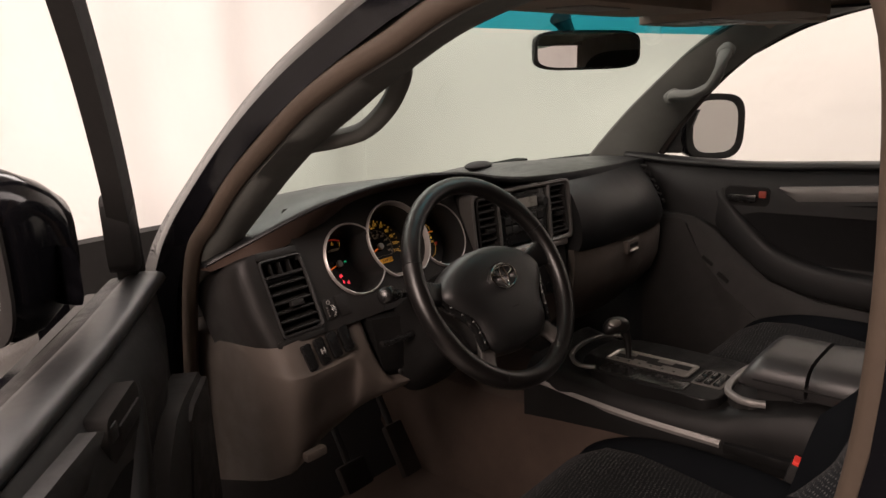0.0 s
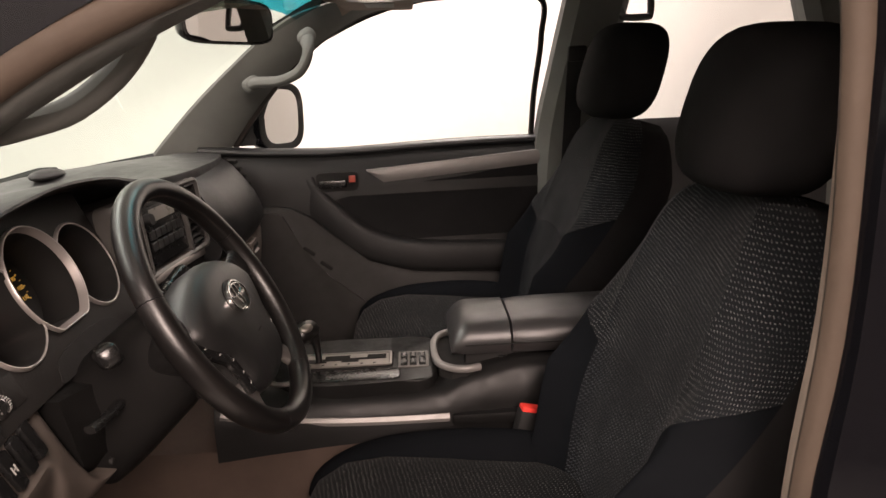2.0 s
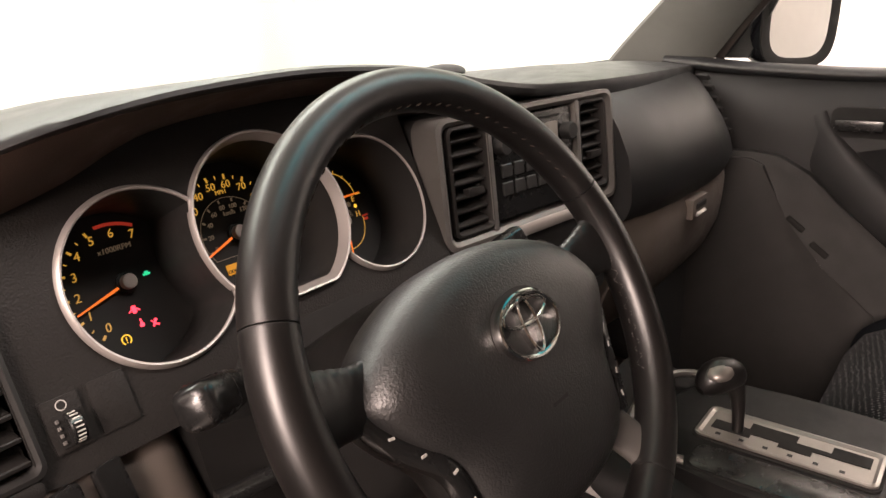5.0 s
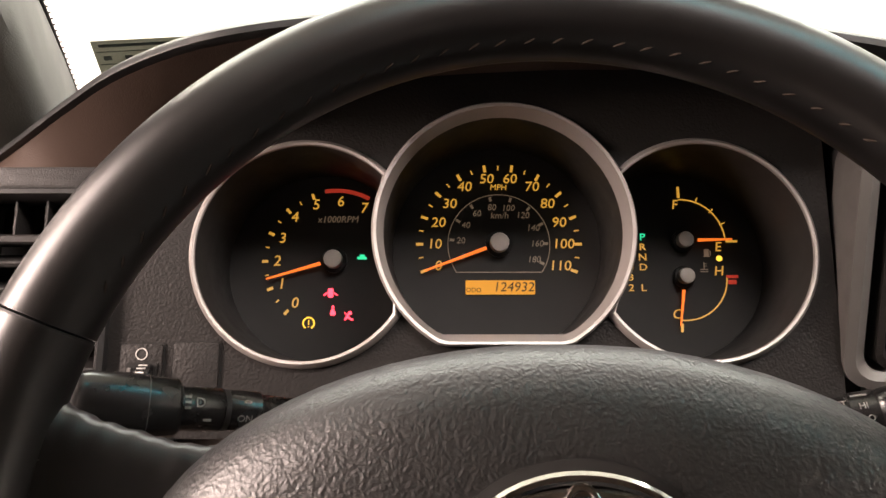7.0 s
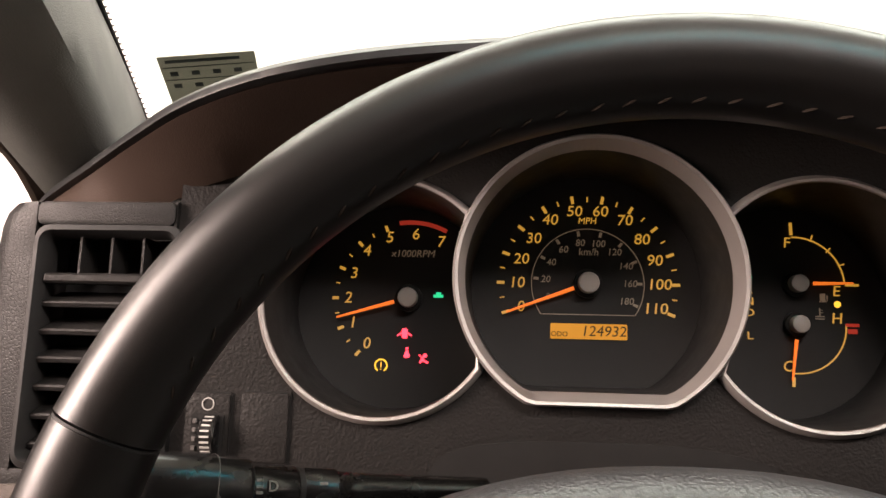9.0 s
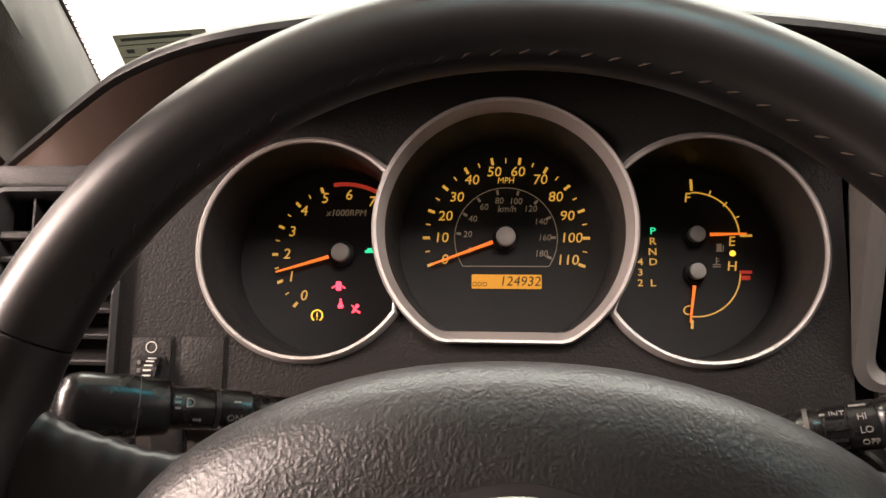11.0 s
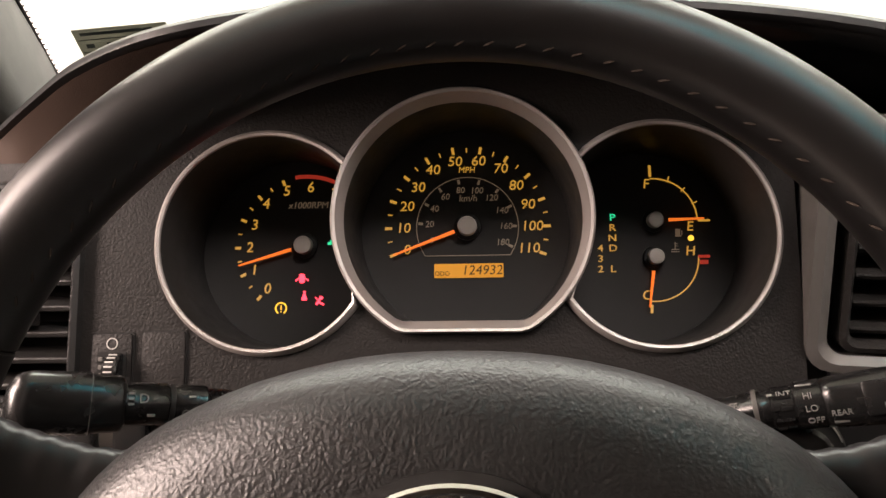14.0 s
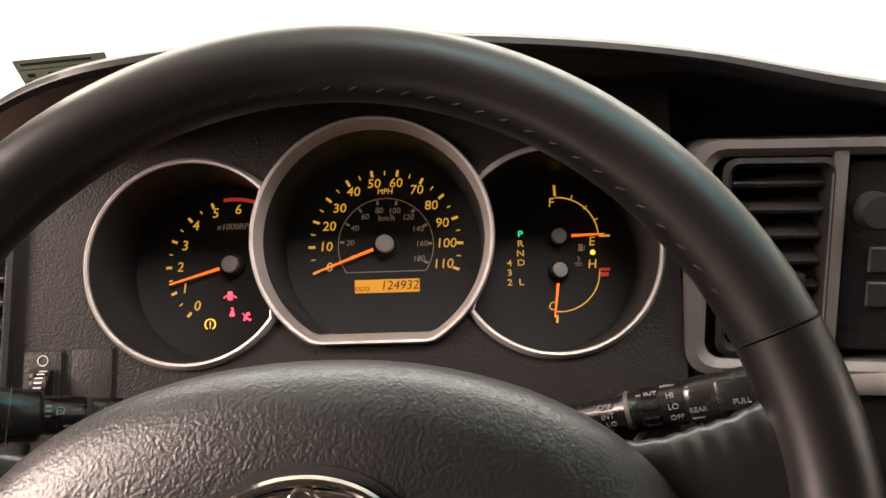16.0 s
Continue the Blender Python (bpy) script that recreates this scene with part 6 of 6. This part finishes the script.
part("door_skin", loft([[(-0.47, y, 0.6), (-0.5, y, 0.9), (-0.475, y, 1.24), (-0.4, y, 1.245), (-0.36, y, 1.2), (-0.36, y, 0.6)] for y in (-0.95, -1.3, -1.75)]), M_PAINT, rear_l, sharp=40)
part("door_handle", tube(curve([(-0.49, -0.99, 1.13), (-0.52, -1.02, 1.135), (-0.52, -1.12, 1.135), (-0.49, -1.15, 1.13)], 14), 0.011, 10), M_PAINT, rear_l)
part("window_frame", tube(curve([(-0.45, -0.955, 1.24), (-0.43, -0.95, 1.42), (-0.39, -0.97, 1.58), (-0.385, -1.3, 1.6), (-0.4, -1.7, 1.56), (-0.43, -1.76, 1.24)], 40), 0.014, 8), M_PAINT, rear_l)
pane("window_pane", loft([[(-0.43, y, 1.24) for y in (-0.96, -1.75)], [(-0.385, y, 1.6) for y in (-0.96, -1.72)]], closed=False), M_PRIVACY, "", rear_l)

# ---- passenger door ----
def door_map(hinge, angle):
    """Door axes: x along it from the hinge, y inwards, z up."""
    a = radians(angle)
    along, inward = Vector((-math.sin(a), -math.cos(a), 0)), Vector((math.cos(a), -math.sin(a), 0))
    m = basis((0, 0, 0), along, inward, (0, 0, 1))
    m.translation = hinge
    return m


def belt(s, closed=True):
    if not closed:
        return 1.193 + 0.013 * math.exp(-((s / 0.17) ** 2))
    return 1.229 + 0.012 * math.exp(-((s / 0.09) ** 2)) - 0.011 * math.exp(-(((s - 0.38) / 0.2) ** 2))


def car_door(name, m, label, closed):
    d = thing(name, m.translation, label, "car door", "front doors")
    rows = []
    for s in (0.0, 0.03, 0.1, 0.2, 0.3, 0.45, 0.6, 0.8, 0.95, 0.985):
        b, k = belt(s, closed), min(1.0, 0.35 + s * 3.5)
        rows.append([(s, -0.06, 0.55), (s, -0.1, 0.9), (s, -0.07, b - 0.03), (s, -0.045, b - 0.004), (s, -0.02, b), (s, 0.0, b - 0.003), (s, 0.03 * k + 0.006, b - 0.02), (s, 0.055 * k, b - 0.045), (s, 0.068 * k, 1.12), (s, 0.06 * k, 1.0), (s, 0.08 * k, 0.9), (s, 0.075 * k, 0.6), (s, 0.05, 0.55)])
    bm = loft(rows)
    bm.transform(m)
    part("door_panel", bm, M_DOORTRIM, d, "dark moulded inner panel", sharp=45)
    skin = loft([[(s, -0.062, 0.54), (s, -0.104, 0.9), (s, -0.075, belt(s, closed) - 0.03), (s, -0.09, belt(s, closed) - 0.03), (s, -0.12, 0.9), (s, -0.075, 0.54)] for s in (-0.02, 0.3, 0.7, 1.0)])
    skin.transform(m)
    part("door_skin", skin, M_PAINT, d, "gloss black outer skin")
    sill = sweep(curve([(s, 0.008, belt(s, closed) - 0.005) for s in (0.01, 0.08, 0.16, 0.25, 0.4, 0.7, 0.97)], 30), round_profile(0.03, 0.012, 12, 2.5), (0, 0, 1))
    sill.transform(m)
    part("belt_roll", sill, M_DASH_TOP, d, "soft dark grey belt line", sharp=60)
    strip = loft([[(s, 0.064 + 0.004, z0), (s, 0.074, (z0 + z1) / 2), (s, 0.068, z1), (s, 0.05, z1), (s, 0.05, z0)] for s, z0, z1 in ((0.455, 1.163, 1.166), (0.5, 1.131, 1.169), (0.6, 1.138, 1.176), (0.97, 1.163, 1.201))])
    strip.transform(m)
    part("trim_strip", strip, M_STRIP if closed else M_MATT, d, "dark silver trim strip" if closed else "", sharp=40)
    arm = sweep(curve([(0.285, 0.03, 1.135), (0.31, 0.042, 1.09), (0.36, 0.053, 1.035), (0.44, 0.064, 0.968), (0.55, 0.074, 0.93), (0.7, 0.08, 0.915), (0.97, 0.082, 0.905)], 40), round_profile(0.027, 0.043, 16, 3.4), (0, 0, 1))
    arm.transform(m)
    part("door_armrest", arm, M_DOORTRIM if closed else M_DASH, d, "dark swept armrest", sharp=60)
    well = prism([(p.x, p.y) for p in curve([(0.35, 1.078, 0), (0.40, 1.035, 0), (0.455, 1.0, 0), (0.54, 0.968, 0), (0.7, 0.955, 0), (0.96, 0.945, 0), (0.965, 1.15, 0), (0.7, 1.135, 0), (0.52, 1.118, 0), (0.42, 1.1, 0)], 60, True)], 0.04, 0.0665, m @ basis((0, 0, 0), (1, 0, 0), (0, 0, 1), (0, 1, 0)))
    part("cloth_insert", well, M_HEAD, d, "black cloth insert", sharp=50)
    recess = prism(rounded_rect(0.318, 0.432, 1.112, 1.164, 0.014), 0.04, 0.068, m @ basis((0, 0, 0), (1, 0, 0), (0, 0, 1), (0, 1, 0)), 0.002)
    h = part("handle_recess", recess, M_VOID, d)
    lever_bm = box(0.325, 0.4, 0.062, 0.078 if closed else 0.071, 1.124, 1.144, 0.004)
    lever_bm.transform(m)
    part("handle_lever", lever_bm, M_BLACK if closed else M_MATT, h)
    lock = box(0.406, 0.424, 0.064, 0.074 if closed else 0.07, 1.136, 1.154, 0.002)
    lock.transform(m)
    part("lock_slider", lock, M_ORANGE if closed else M_MATT, h, "orange lock mark" if closed else "")
    low = loft([[(s, 0.05, z0), (s, 0.094, z0), (s, 0.096, z1 - 0.02), (s, 0.086, z1), (s, 0.05, z1)] for s, z0, z1 in ((0.1, 0.6, 1.078), (0.2, 0.6, 1.08), (0.246, 0.6, 1.075), (0.3, 0.6, 1.045), (0.348, 0.6, 1.0), (0.446, 0.6, 0.917), (0.57, 0.6, 0.876), (0.97, 0.6, 0.846))])
    low.transform(m)
    part("lower_panel", low, M_DOORLOW_SHADED, d, "warm grey lower panel, darkened in colour for shade", sharp=40)
    fold = prism([(0.1, 0.62), (0.1, 1.07), (0.2, 1.07), (0.225, 1.06), (0.27, 0.96), (0.34, 0.88), (0.43, 0.805), (0.44, 0.62)], 0.09, 0.099, m @ basis((0, 0, 0), (1, 0, 0), (0, 0, 1), (0, 1, 0)), 0.004)
    part("panel_fold", fold, M_DOORLOW_SHADED, d)
    for s, z in ((0.287, 0.957), (0.33, 0.914)):
        hole = box(-0.019, 0.019, 0.088, 0.0985, -0.006, 0.006, 0.004, 2, m=Matrix.Translation((s, 0, z)) @ rot(0, 38, 0))
        hole.transform(m)
        part("pocket_slot", hole, M_VOID, d)
    pocket = box(0.45, 0.95, 0.09, 0.115, 0.62, 0.76, 0.012)
    pocket.transform(m)
    part("door_pocket", pocket, M_DOORLOW_SHADED, d)
    if closed:
        edge_path = curve([(0.1, -0.03, 1.235), (0.18, -0.005, 1.34), (0.29, 0.02, 1.455), (0.42, 0.045, 1.545), (0.56, 0.06, 1.592), (0.72, 0.065, 1.605), (0.93, 0.06, 1.6), (0.945, 0.045, 1.5), (0.93, 0.02, 1.35), (0.925, 0.0, 1.23)], 70)
        fr = sweep(edge_path, round_profile(0.008, 0.009, 8, 3), (0, 1, 0))
        fr.transform(m)
        part("window_frame", fr, M_RUBBER, d)
        win = loft([[(0.08, -0.03, 1.22), (0.5, -0.03, 1.22), (0.93, -0.03, 1.22)], [(0.2, 0.0, 1.38), (0.5, 0.0, 1.38), (0.935, 0.0, 1.38)], [(0.45, 0.045, 1.56), (0.6, 0.045, 1.56), (0.94, 0.045, 1.56)], [(0.6, 0.055, 1.6), (0.75, 0.055, 1.6), (0.93, 0.055, 1.6)]], closed=False)
        win.transform(m)
        pane("window_pane", win, M_WINDOW, "", d)
        sail = prism([(0.05, 1.235), (0.15, 1.235), (0.2, 1.36), (0.165, 1.36)], -0.06, -0.045, m @ basis((0, 0, 0), (1, 0, 0), (0, 0, 1), (0, 1, 0)))
        part("mirror_sail", sail, M_MATT, d)
    else:
        post = sweep(curve([(-0.005, -0.01, 1.2), (0.042, 0.0, 1.34), (0.12, 0.01, 1.5), (0.218, 0.02, 1.64)], 20), [(-0.02, -0.02), (0.02, -0.02), (0.024, 0.01), (-0.024, 0.01)], (0, 1, 0))
        post.transform(m)
        part("window_post", post, M_VOID, d, "dark window post")
        top = tube(curve([(0.218, 0.02, 1.64), (0.5, 0.05, 1.66), (0.95, 0.04, 1.6), (0.97, 0.0, 1.24)], 30), 0.014, 8)
        top.transform(m)
        part("window_frame", top, M_PAINT, d)
        sail = prism(rounded_rect(0.01, 0.05, 1.22, 1.335, 0.015), -0.03, 0.008, m @ basis((0, 0, 0), (1, 0, 0), (0, 0, 1), (0, 1, 0)), 0.004)
        part("mirror_sail", sail, M_MATT, d)
    return d


PD = basis((1.078, 0.1, 0.0), (0.061, -0.99814, 0), (-0.99814, -0.061, 0), (0, 0, 1))
car_door("passenger_door", PD, "closed dark passenger door with swept armrest and silver strip", True)
DD = door_map((-0.439, 0.115, 0.006), 40)
car_door("driver_door", DD, "open black driver's door with dark inner panel", False)


def side_mirror(m, label):
    ob = thing("side_mirror", m.translation, label, "wing mirror", "wing mirrors")
    rows = []
    for k, (d, sx, sz) in enumerate(((0.0, 0.108, 0.092), (0.012, 0.113, 0.096), (0.04, 0.11, 0.094), (0.08, 0.085, 0.076), (0.11, 0.06, 0.055), (0.125, 0.03, 0.03))):
        rows.append([(x + 0.01 * d, d, z) for x, z in round_profile(sx, sz, 32, 3.4)])
    bm = loft(rows)
    bm.transform(m)
    part("mirror_housing", bm, M_PAINT, ob, "gloss black housing", sharp=60)
    bm = frame_ring(round_profile(0.112, 0.096, 32, 3.4), round_profile(0.086, 0.077, 32, 3.4), 0.0, 0.004, 0.003, m @ basis((0, 0, 0), (1, 0, 0), (0, 0, 1), (0, -1, 0)))
    part("mirror_rim", bm, M_VOID, ob)
    bm = prism(round_profile(0.0865, 0.0775, 32, 3.4), 0.0, 0.001, m @ basis((0, 0, 0), (1, 0, 0), (0, 0, 1), (0, -1, 0)))
    part("mirror_pane", bm, M_MIRROR, ob, "mirror pane", smooth=False)
    bm = loft([[(x * 0.5 - 0.12 * f, 0.06, z * (1 - 0.1 * f) - 0.025) for x, z in round_profile(0.03, 0.036, 16, 3)] for f in (0.2, 1.0)])
    bm.transform(m)
    part("mirror_arm", bm, M_PAINT, ob)
    return ob


side_mirror(Matrix.Translation((1.226, -0.112, 1.306)) @ rot(0, 3, -24), "gloss black wing mirror on the passenger door")
side_mirror(Matrix.Translation((-0.7, 0.02, 1.305)) @ rot(0, 0, -76) @ Matrix.Diagonal((-1.0, 1.1, 1.1, 1)), "gloss black wing mirror on the open driver's door")

# Middle pillar and rear on the passenger side
bp2 = curve([(1.09, -0.82, 0.6), (1.08, -0.82, 1.0), (1.07, -0.83, 1.23), (1.045, -0.865, 1.42), (1.01, -0.9, 1.6)], 20)
tagged(part("middle_pillar_trim", loft([[p, p + Vector((-0.03, -0.03, 0)), p + Vector((-0.03, -0.14, 0)), p + Vector((0.0, -0.165, 0)), p + Vector((0.06, -0.165, 0)), p + Vector((0.06, 0, 0))] for p in bp2]), M_PILLAR), "grey trim on the passenger door pillar", "pillar trim", "pillar trims", "structure")
belt_thing = thing("seat_belt", (1.03, -0.92, 1.5), "dark seat belt webbing hanging on the door pillar", "seat belt")
part("belt_anchor", box(1.0, 1.03, -0.95, -0.9, 1.43, 1.47, 0.006), M_MATT, belt_thing)
part("webbing", loft([[(1.005, -0.9, 1.46), (1.005, -0.945, 1.46), (1.003, -0.945, 1.46), (1.003, -0.9, 1.46)], [(1.04, -0.87, 0.8), (1.04, -0.915, 0.8), (1.038, -0.915, 0.8), (1.038, -0.87, 0.8)]]), M_MATT, belt_thing)
rear_r = thing("rear_door", (1.15, -1.3, 0.6), "closed rear passenger door with dark inner panel", "car door", "rear doors")
part("door_skin", loft([[(1.2, y, 0.6), (1.23, y, 0.9), (1.2, y, 1.25), (1.13, y, 1.265), (1.08, y, 1.2), (1.08, y, 0.6)] for y in (-0.99, -1.4, -1.75)]), M_MATT, rear_r, sharp=40)
pane("window_pane", loft([[(1.14, y, 1.25) for y in (-0.99, -1.75)], [(1.06, y, 1.6) for y in (-1.0, -1.6)]], closed=False), M_PRIVACY, "", rear_r)
part("rear_pillar", loft([[p, p + Vector((-0.03, -0.03, 0)), p + Vector((-0.03, -0.3, 0)), p + Vector((0.06, -0.3, 0)), p + Vector((0.06, 0, 0))] for p in curve([(1.1, -1.66, 0.6), (1.09, -1.64, 1.25), (1.03, -1.52, 1.58)], 12)]), M_PILLAR, rear_r)
grab = thing("rear_grab_handle", (1.0, -1.1, 1.58), "dark grab handle above the rear door window", "grab handle", "grab handles")
part("grip", sweep(curve([(1.01, -1.03, 1.6), (1.0, -1.035, 1.545), (0.995, -1.05, 1.535), (0.995, -1.1, 1.535), (1.0, -1.112, 1.545), (1.01, -1.115, 1.6)], 24), round_profile(0.009, 0.009, 10)), M_PILLAR, grab)
# Rear end of the cabin
tagged(part("rear_bench_seat", loft([[(-0.34, y, 0.57), (-0.34, y, z), (1.06, y, z), (1.06, y, 0.57)] for y, z in ((-1.35, 0.85), (-1.75, 0.86), (-1.8, 1.1), (-1.9, 1.25), (-1.98, 1.25))]), M_BOLSTER), "dark cloth rear bench seat", "bench seat")
tagged(part("tailgate", loft([[(x, -2.6, 0.55), (x, -2.6, 1.2), (x, -2.55, 1.25), (x, -2.5, 1.2), (x, -2.5, 0.55)] for x in (-0.38, 1.11)]), M_MATT), "dark tailgate trim below the rear window", "tailgate", kind="structure")
# Unseen: side trims raised and a header added to keep rear light out.
for x in (-0.37, 1.05):
    tagged(part("quarter_trim", box(x, x + 0.05, -2.6, -1.95, 0.56, 1.62, 0.01), M_PILLAR), "unseen grey trim beside the luggage bay, full height to block light", "trim panel", kind="structure")
tagged(part("tailgate_header", box(-0.36, 1.09, -2.6, -2.5, 1.52, 1.66, 0.01), M_PILLAR), "unseen grey trim above the rear window, added to block light", "trim panel", kind="structure")

# ---- rear-view mirror and sticker ----
mir_u = Vector((0.241, -0.091, -0.004)).normalized()
mir_n = mir_u.cross(Vector((0, 0, 1))).normalized()
MM = basis(Vector((0.372, -0.186, 1.523)), mir_u, Vector((0, 0, 1)), mir_n) @ rot(1.5, 0, 0)
mirror = thing("rear_view_mirror", MM, "black framed rear-view mirror hanging at the windscreen", "rear-view mirror", local=True)
shape = round_profile(0.131, 0.038, 40, 4.5)
part("mirror_housing", loft([[(x * s, y * s, n) for x, y in shape] for s, n in ((0.55, -0.035), (0.85, -0.025), (0.98, -0.008), (1.0, 0.002), (0.985, 0.005), (0.95, 0.004))]), M_BLACK, mirror, sharp=60)
part("mirror_pane", prism([(x * 0.945, y * 0.86) for x, y in shape], 0.004, 0.0056), M_MIRROR, mirror, "mirror pane", smooth=False)
part("mirror_stem", tube(curve([(0.0, 0.0, -0.03), (0.0, 0.035, -0.06), (-0.005, 0.07, -0.09)], 10), [0.012, 0.012, 0.011, 0.011, 0.011, 0.012, 0.014, 0.017, 0.02, 0.022], 10), M_MATT, mirror)

stick = thing("windscreen_sticker", (-0.28, 0.26, 1.28), "small grey printed sticker on the windscreen's lower corner", "sticker")
SKU = Vector((0.93, 0.36, -0.02)).normalized()
SKV = Vector((-0.12, -0.75, 0.6))
SKV = (SKV - SKU * SKV.dot(SKU)).normalized()
SK = basis((-0.276, 0.208, 1.287), SKU, SKV, SKU.cross(SKV)) @ rot(0, 0, 7)
part("sticker_sheet", box(-0.04, 0.032, -0.024, 0.03, 0, 0.0006, 0, m=SK), M_STICKER, stick, smooth=False)
part("print_bar", box(-0.035, 0.02, 0.0232, 0.0262, 0.0006, 0.001, 0, m=SK), M_STICKER_INK, stick, smooth=False)
for k in range(2):
    for i in range(4):
        x, y = -0.034 + 0.016 * i, 0.011 - 0.014 * k
        part("print_bar", box(x, x + 0.006, y - 0.0022, y + 0.0022, 0.0006, 0.001, 0, m=SK), M_STICKER_INK, stick, smooth=False)
    part("rule", box(-0.038, 0.03, 0.0178 - 0.014 * k, 0.0184 - 0.014 * k, 0.0006, 0.001, 0, m=SK), M_STICKER_INK, stick, smooth=False)

# ---- car front outside and the booth ----
bonnet = thing("bonnet", (XC, 1.0, 0.9), "gloss black bonnet of the car", "bonnet")
part("bonnet_skin", loft([[(XC + x * w, y, z - 0.06 * abs(x) ** 3) for x in [i / 8 - 1 for i in range(17)]] + [(XC + 0.8, y, 0.6), (XC - 0.8, y, 0.6)] for y, z, w in ((0.58, 1.12, 0.82), (0.9, 1.1, 0.82), (1.3, 1.05, 0.8), (1.6, 0.96, 0.74), (1.66, 0.85, 0.7))]), M_PAINT, bonnet, sharp=50)
tagged(part("ground", box(-3.4, 3.4, -5.0, 4.0, -0.1, 0.0, 0), M_FLOORING, smooth=False), "pale painted floor of the photo booth", "floor", kind="structure")
tagged(part("booth_ceiling", box(-3.4, 3.4, -1.2, 4.0, 3.3, 3.4, 0), M_CURTAIN, smooth=False), "white ceiling of the photo booth", "ceiling", kind="structure")
# Unseen brown ceiling, added so black paint and the pad reflect less white.
tagged(part("unseen_rear_ceiling", box(-3.4, 3.4, -5.0, -1.204, 3.3, 3.4, 0), M_HALL, smooth=False), "unseen brown ceiling added behind the booth to darken reflections", "ceiling", kind="structure")


def drape(name, a, b, depth, folds, label):
    """A hanging cloth from corner a to corner b with soft upright folds."""
    a, b = Vector(a), Vector(b)
    along = (b - a).normalized()
    out = Vector((-along.y, along.x, 0))
    length = (b - a).length
    n = int(length * 30)
    rows = []
    for j in range(25):
        z = 3.3 * j / 24
        row = []
        for i in range(n + 1):
            s = length * i / n
            w = depth * (0.6 * math.sin(folds * s + 0.7 * math.sin(1.3 * s) + 0.15 * z) + 0.4 * noise.noise(Vector((s * 1.7, z * 0.5, folds))))
            w += depth * 0.6 * noise.noise(Vector((s * 0.6 + z * 0.5, z * 0.9 - s * 0.3, 3.0 + folds)))
            row.append(a + along * s + out * w + Vector((0, 0, z)))
        rows.append(row)
    bm = loft(rows, closed=False)
    back = [[p - out * 0.03 for p in r] for r in rows]
    loft(back, closed=False, bm=bm)
    tagged(part(name, bm, M_CURTAIN, sharp=80), label, "curtain", kind="structure")


drape("wall_front", (-3.3, 3.6, 0), (3.3, 3.6, 0), 0.09, 7.0, "white cloth backdrop hanging in front of the car")
drape("wall_right", (3.2, 3.7, 0), (3.2, -4.9, 0), 0.03, 4.0, "white cloth backdrop on the passenger side")
drape("wall_left", (-3.2, -1.7, 0), (-3.2, 3.7, 0), 0.1, 5.0, "white cloth backdrop on the driver's side")
tagged(part("wall_hall", box(-3.4, -3.2, -4.9, -1.75, 0.0, 3.3, 0), M_HALL, smooth=False), "brown painted wall of the hall behind the booth", "wall", kind="structure")
tagged(part("wall_back", box(-3.4, 1.15, -5.0, -4.8, 0.0, 3.3, 0), M_HALL, smooth=False), "brown painted hall wall behind the car", "wall", kind="structure")
drape("wall_rear", (3.3, -4.7, 0), (1.1, -4.7, 0), 0.03, 4.0, "white cloth backdrop behind the passenger side")
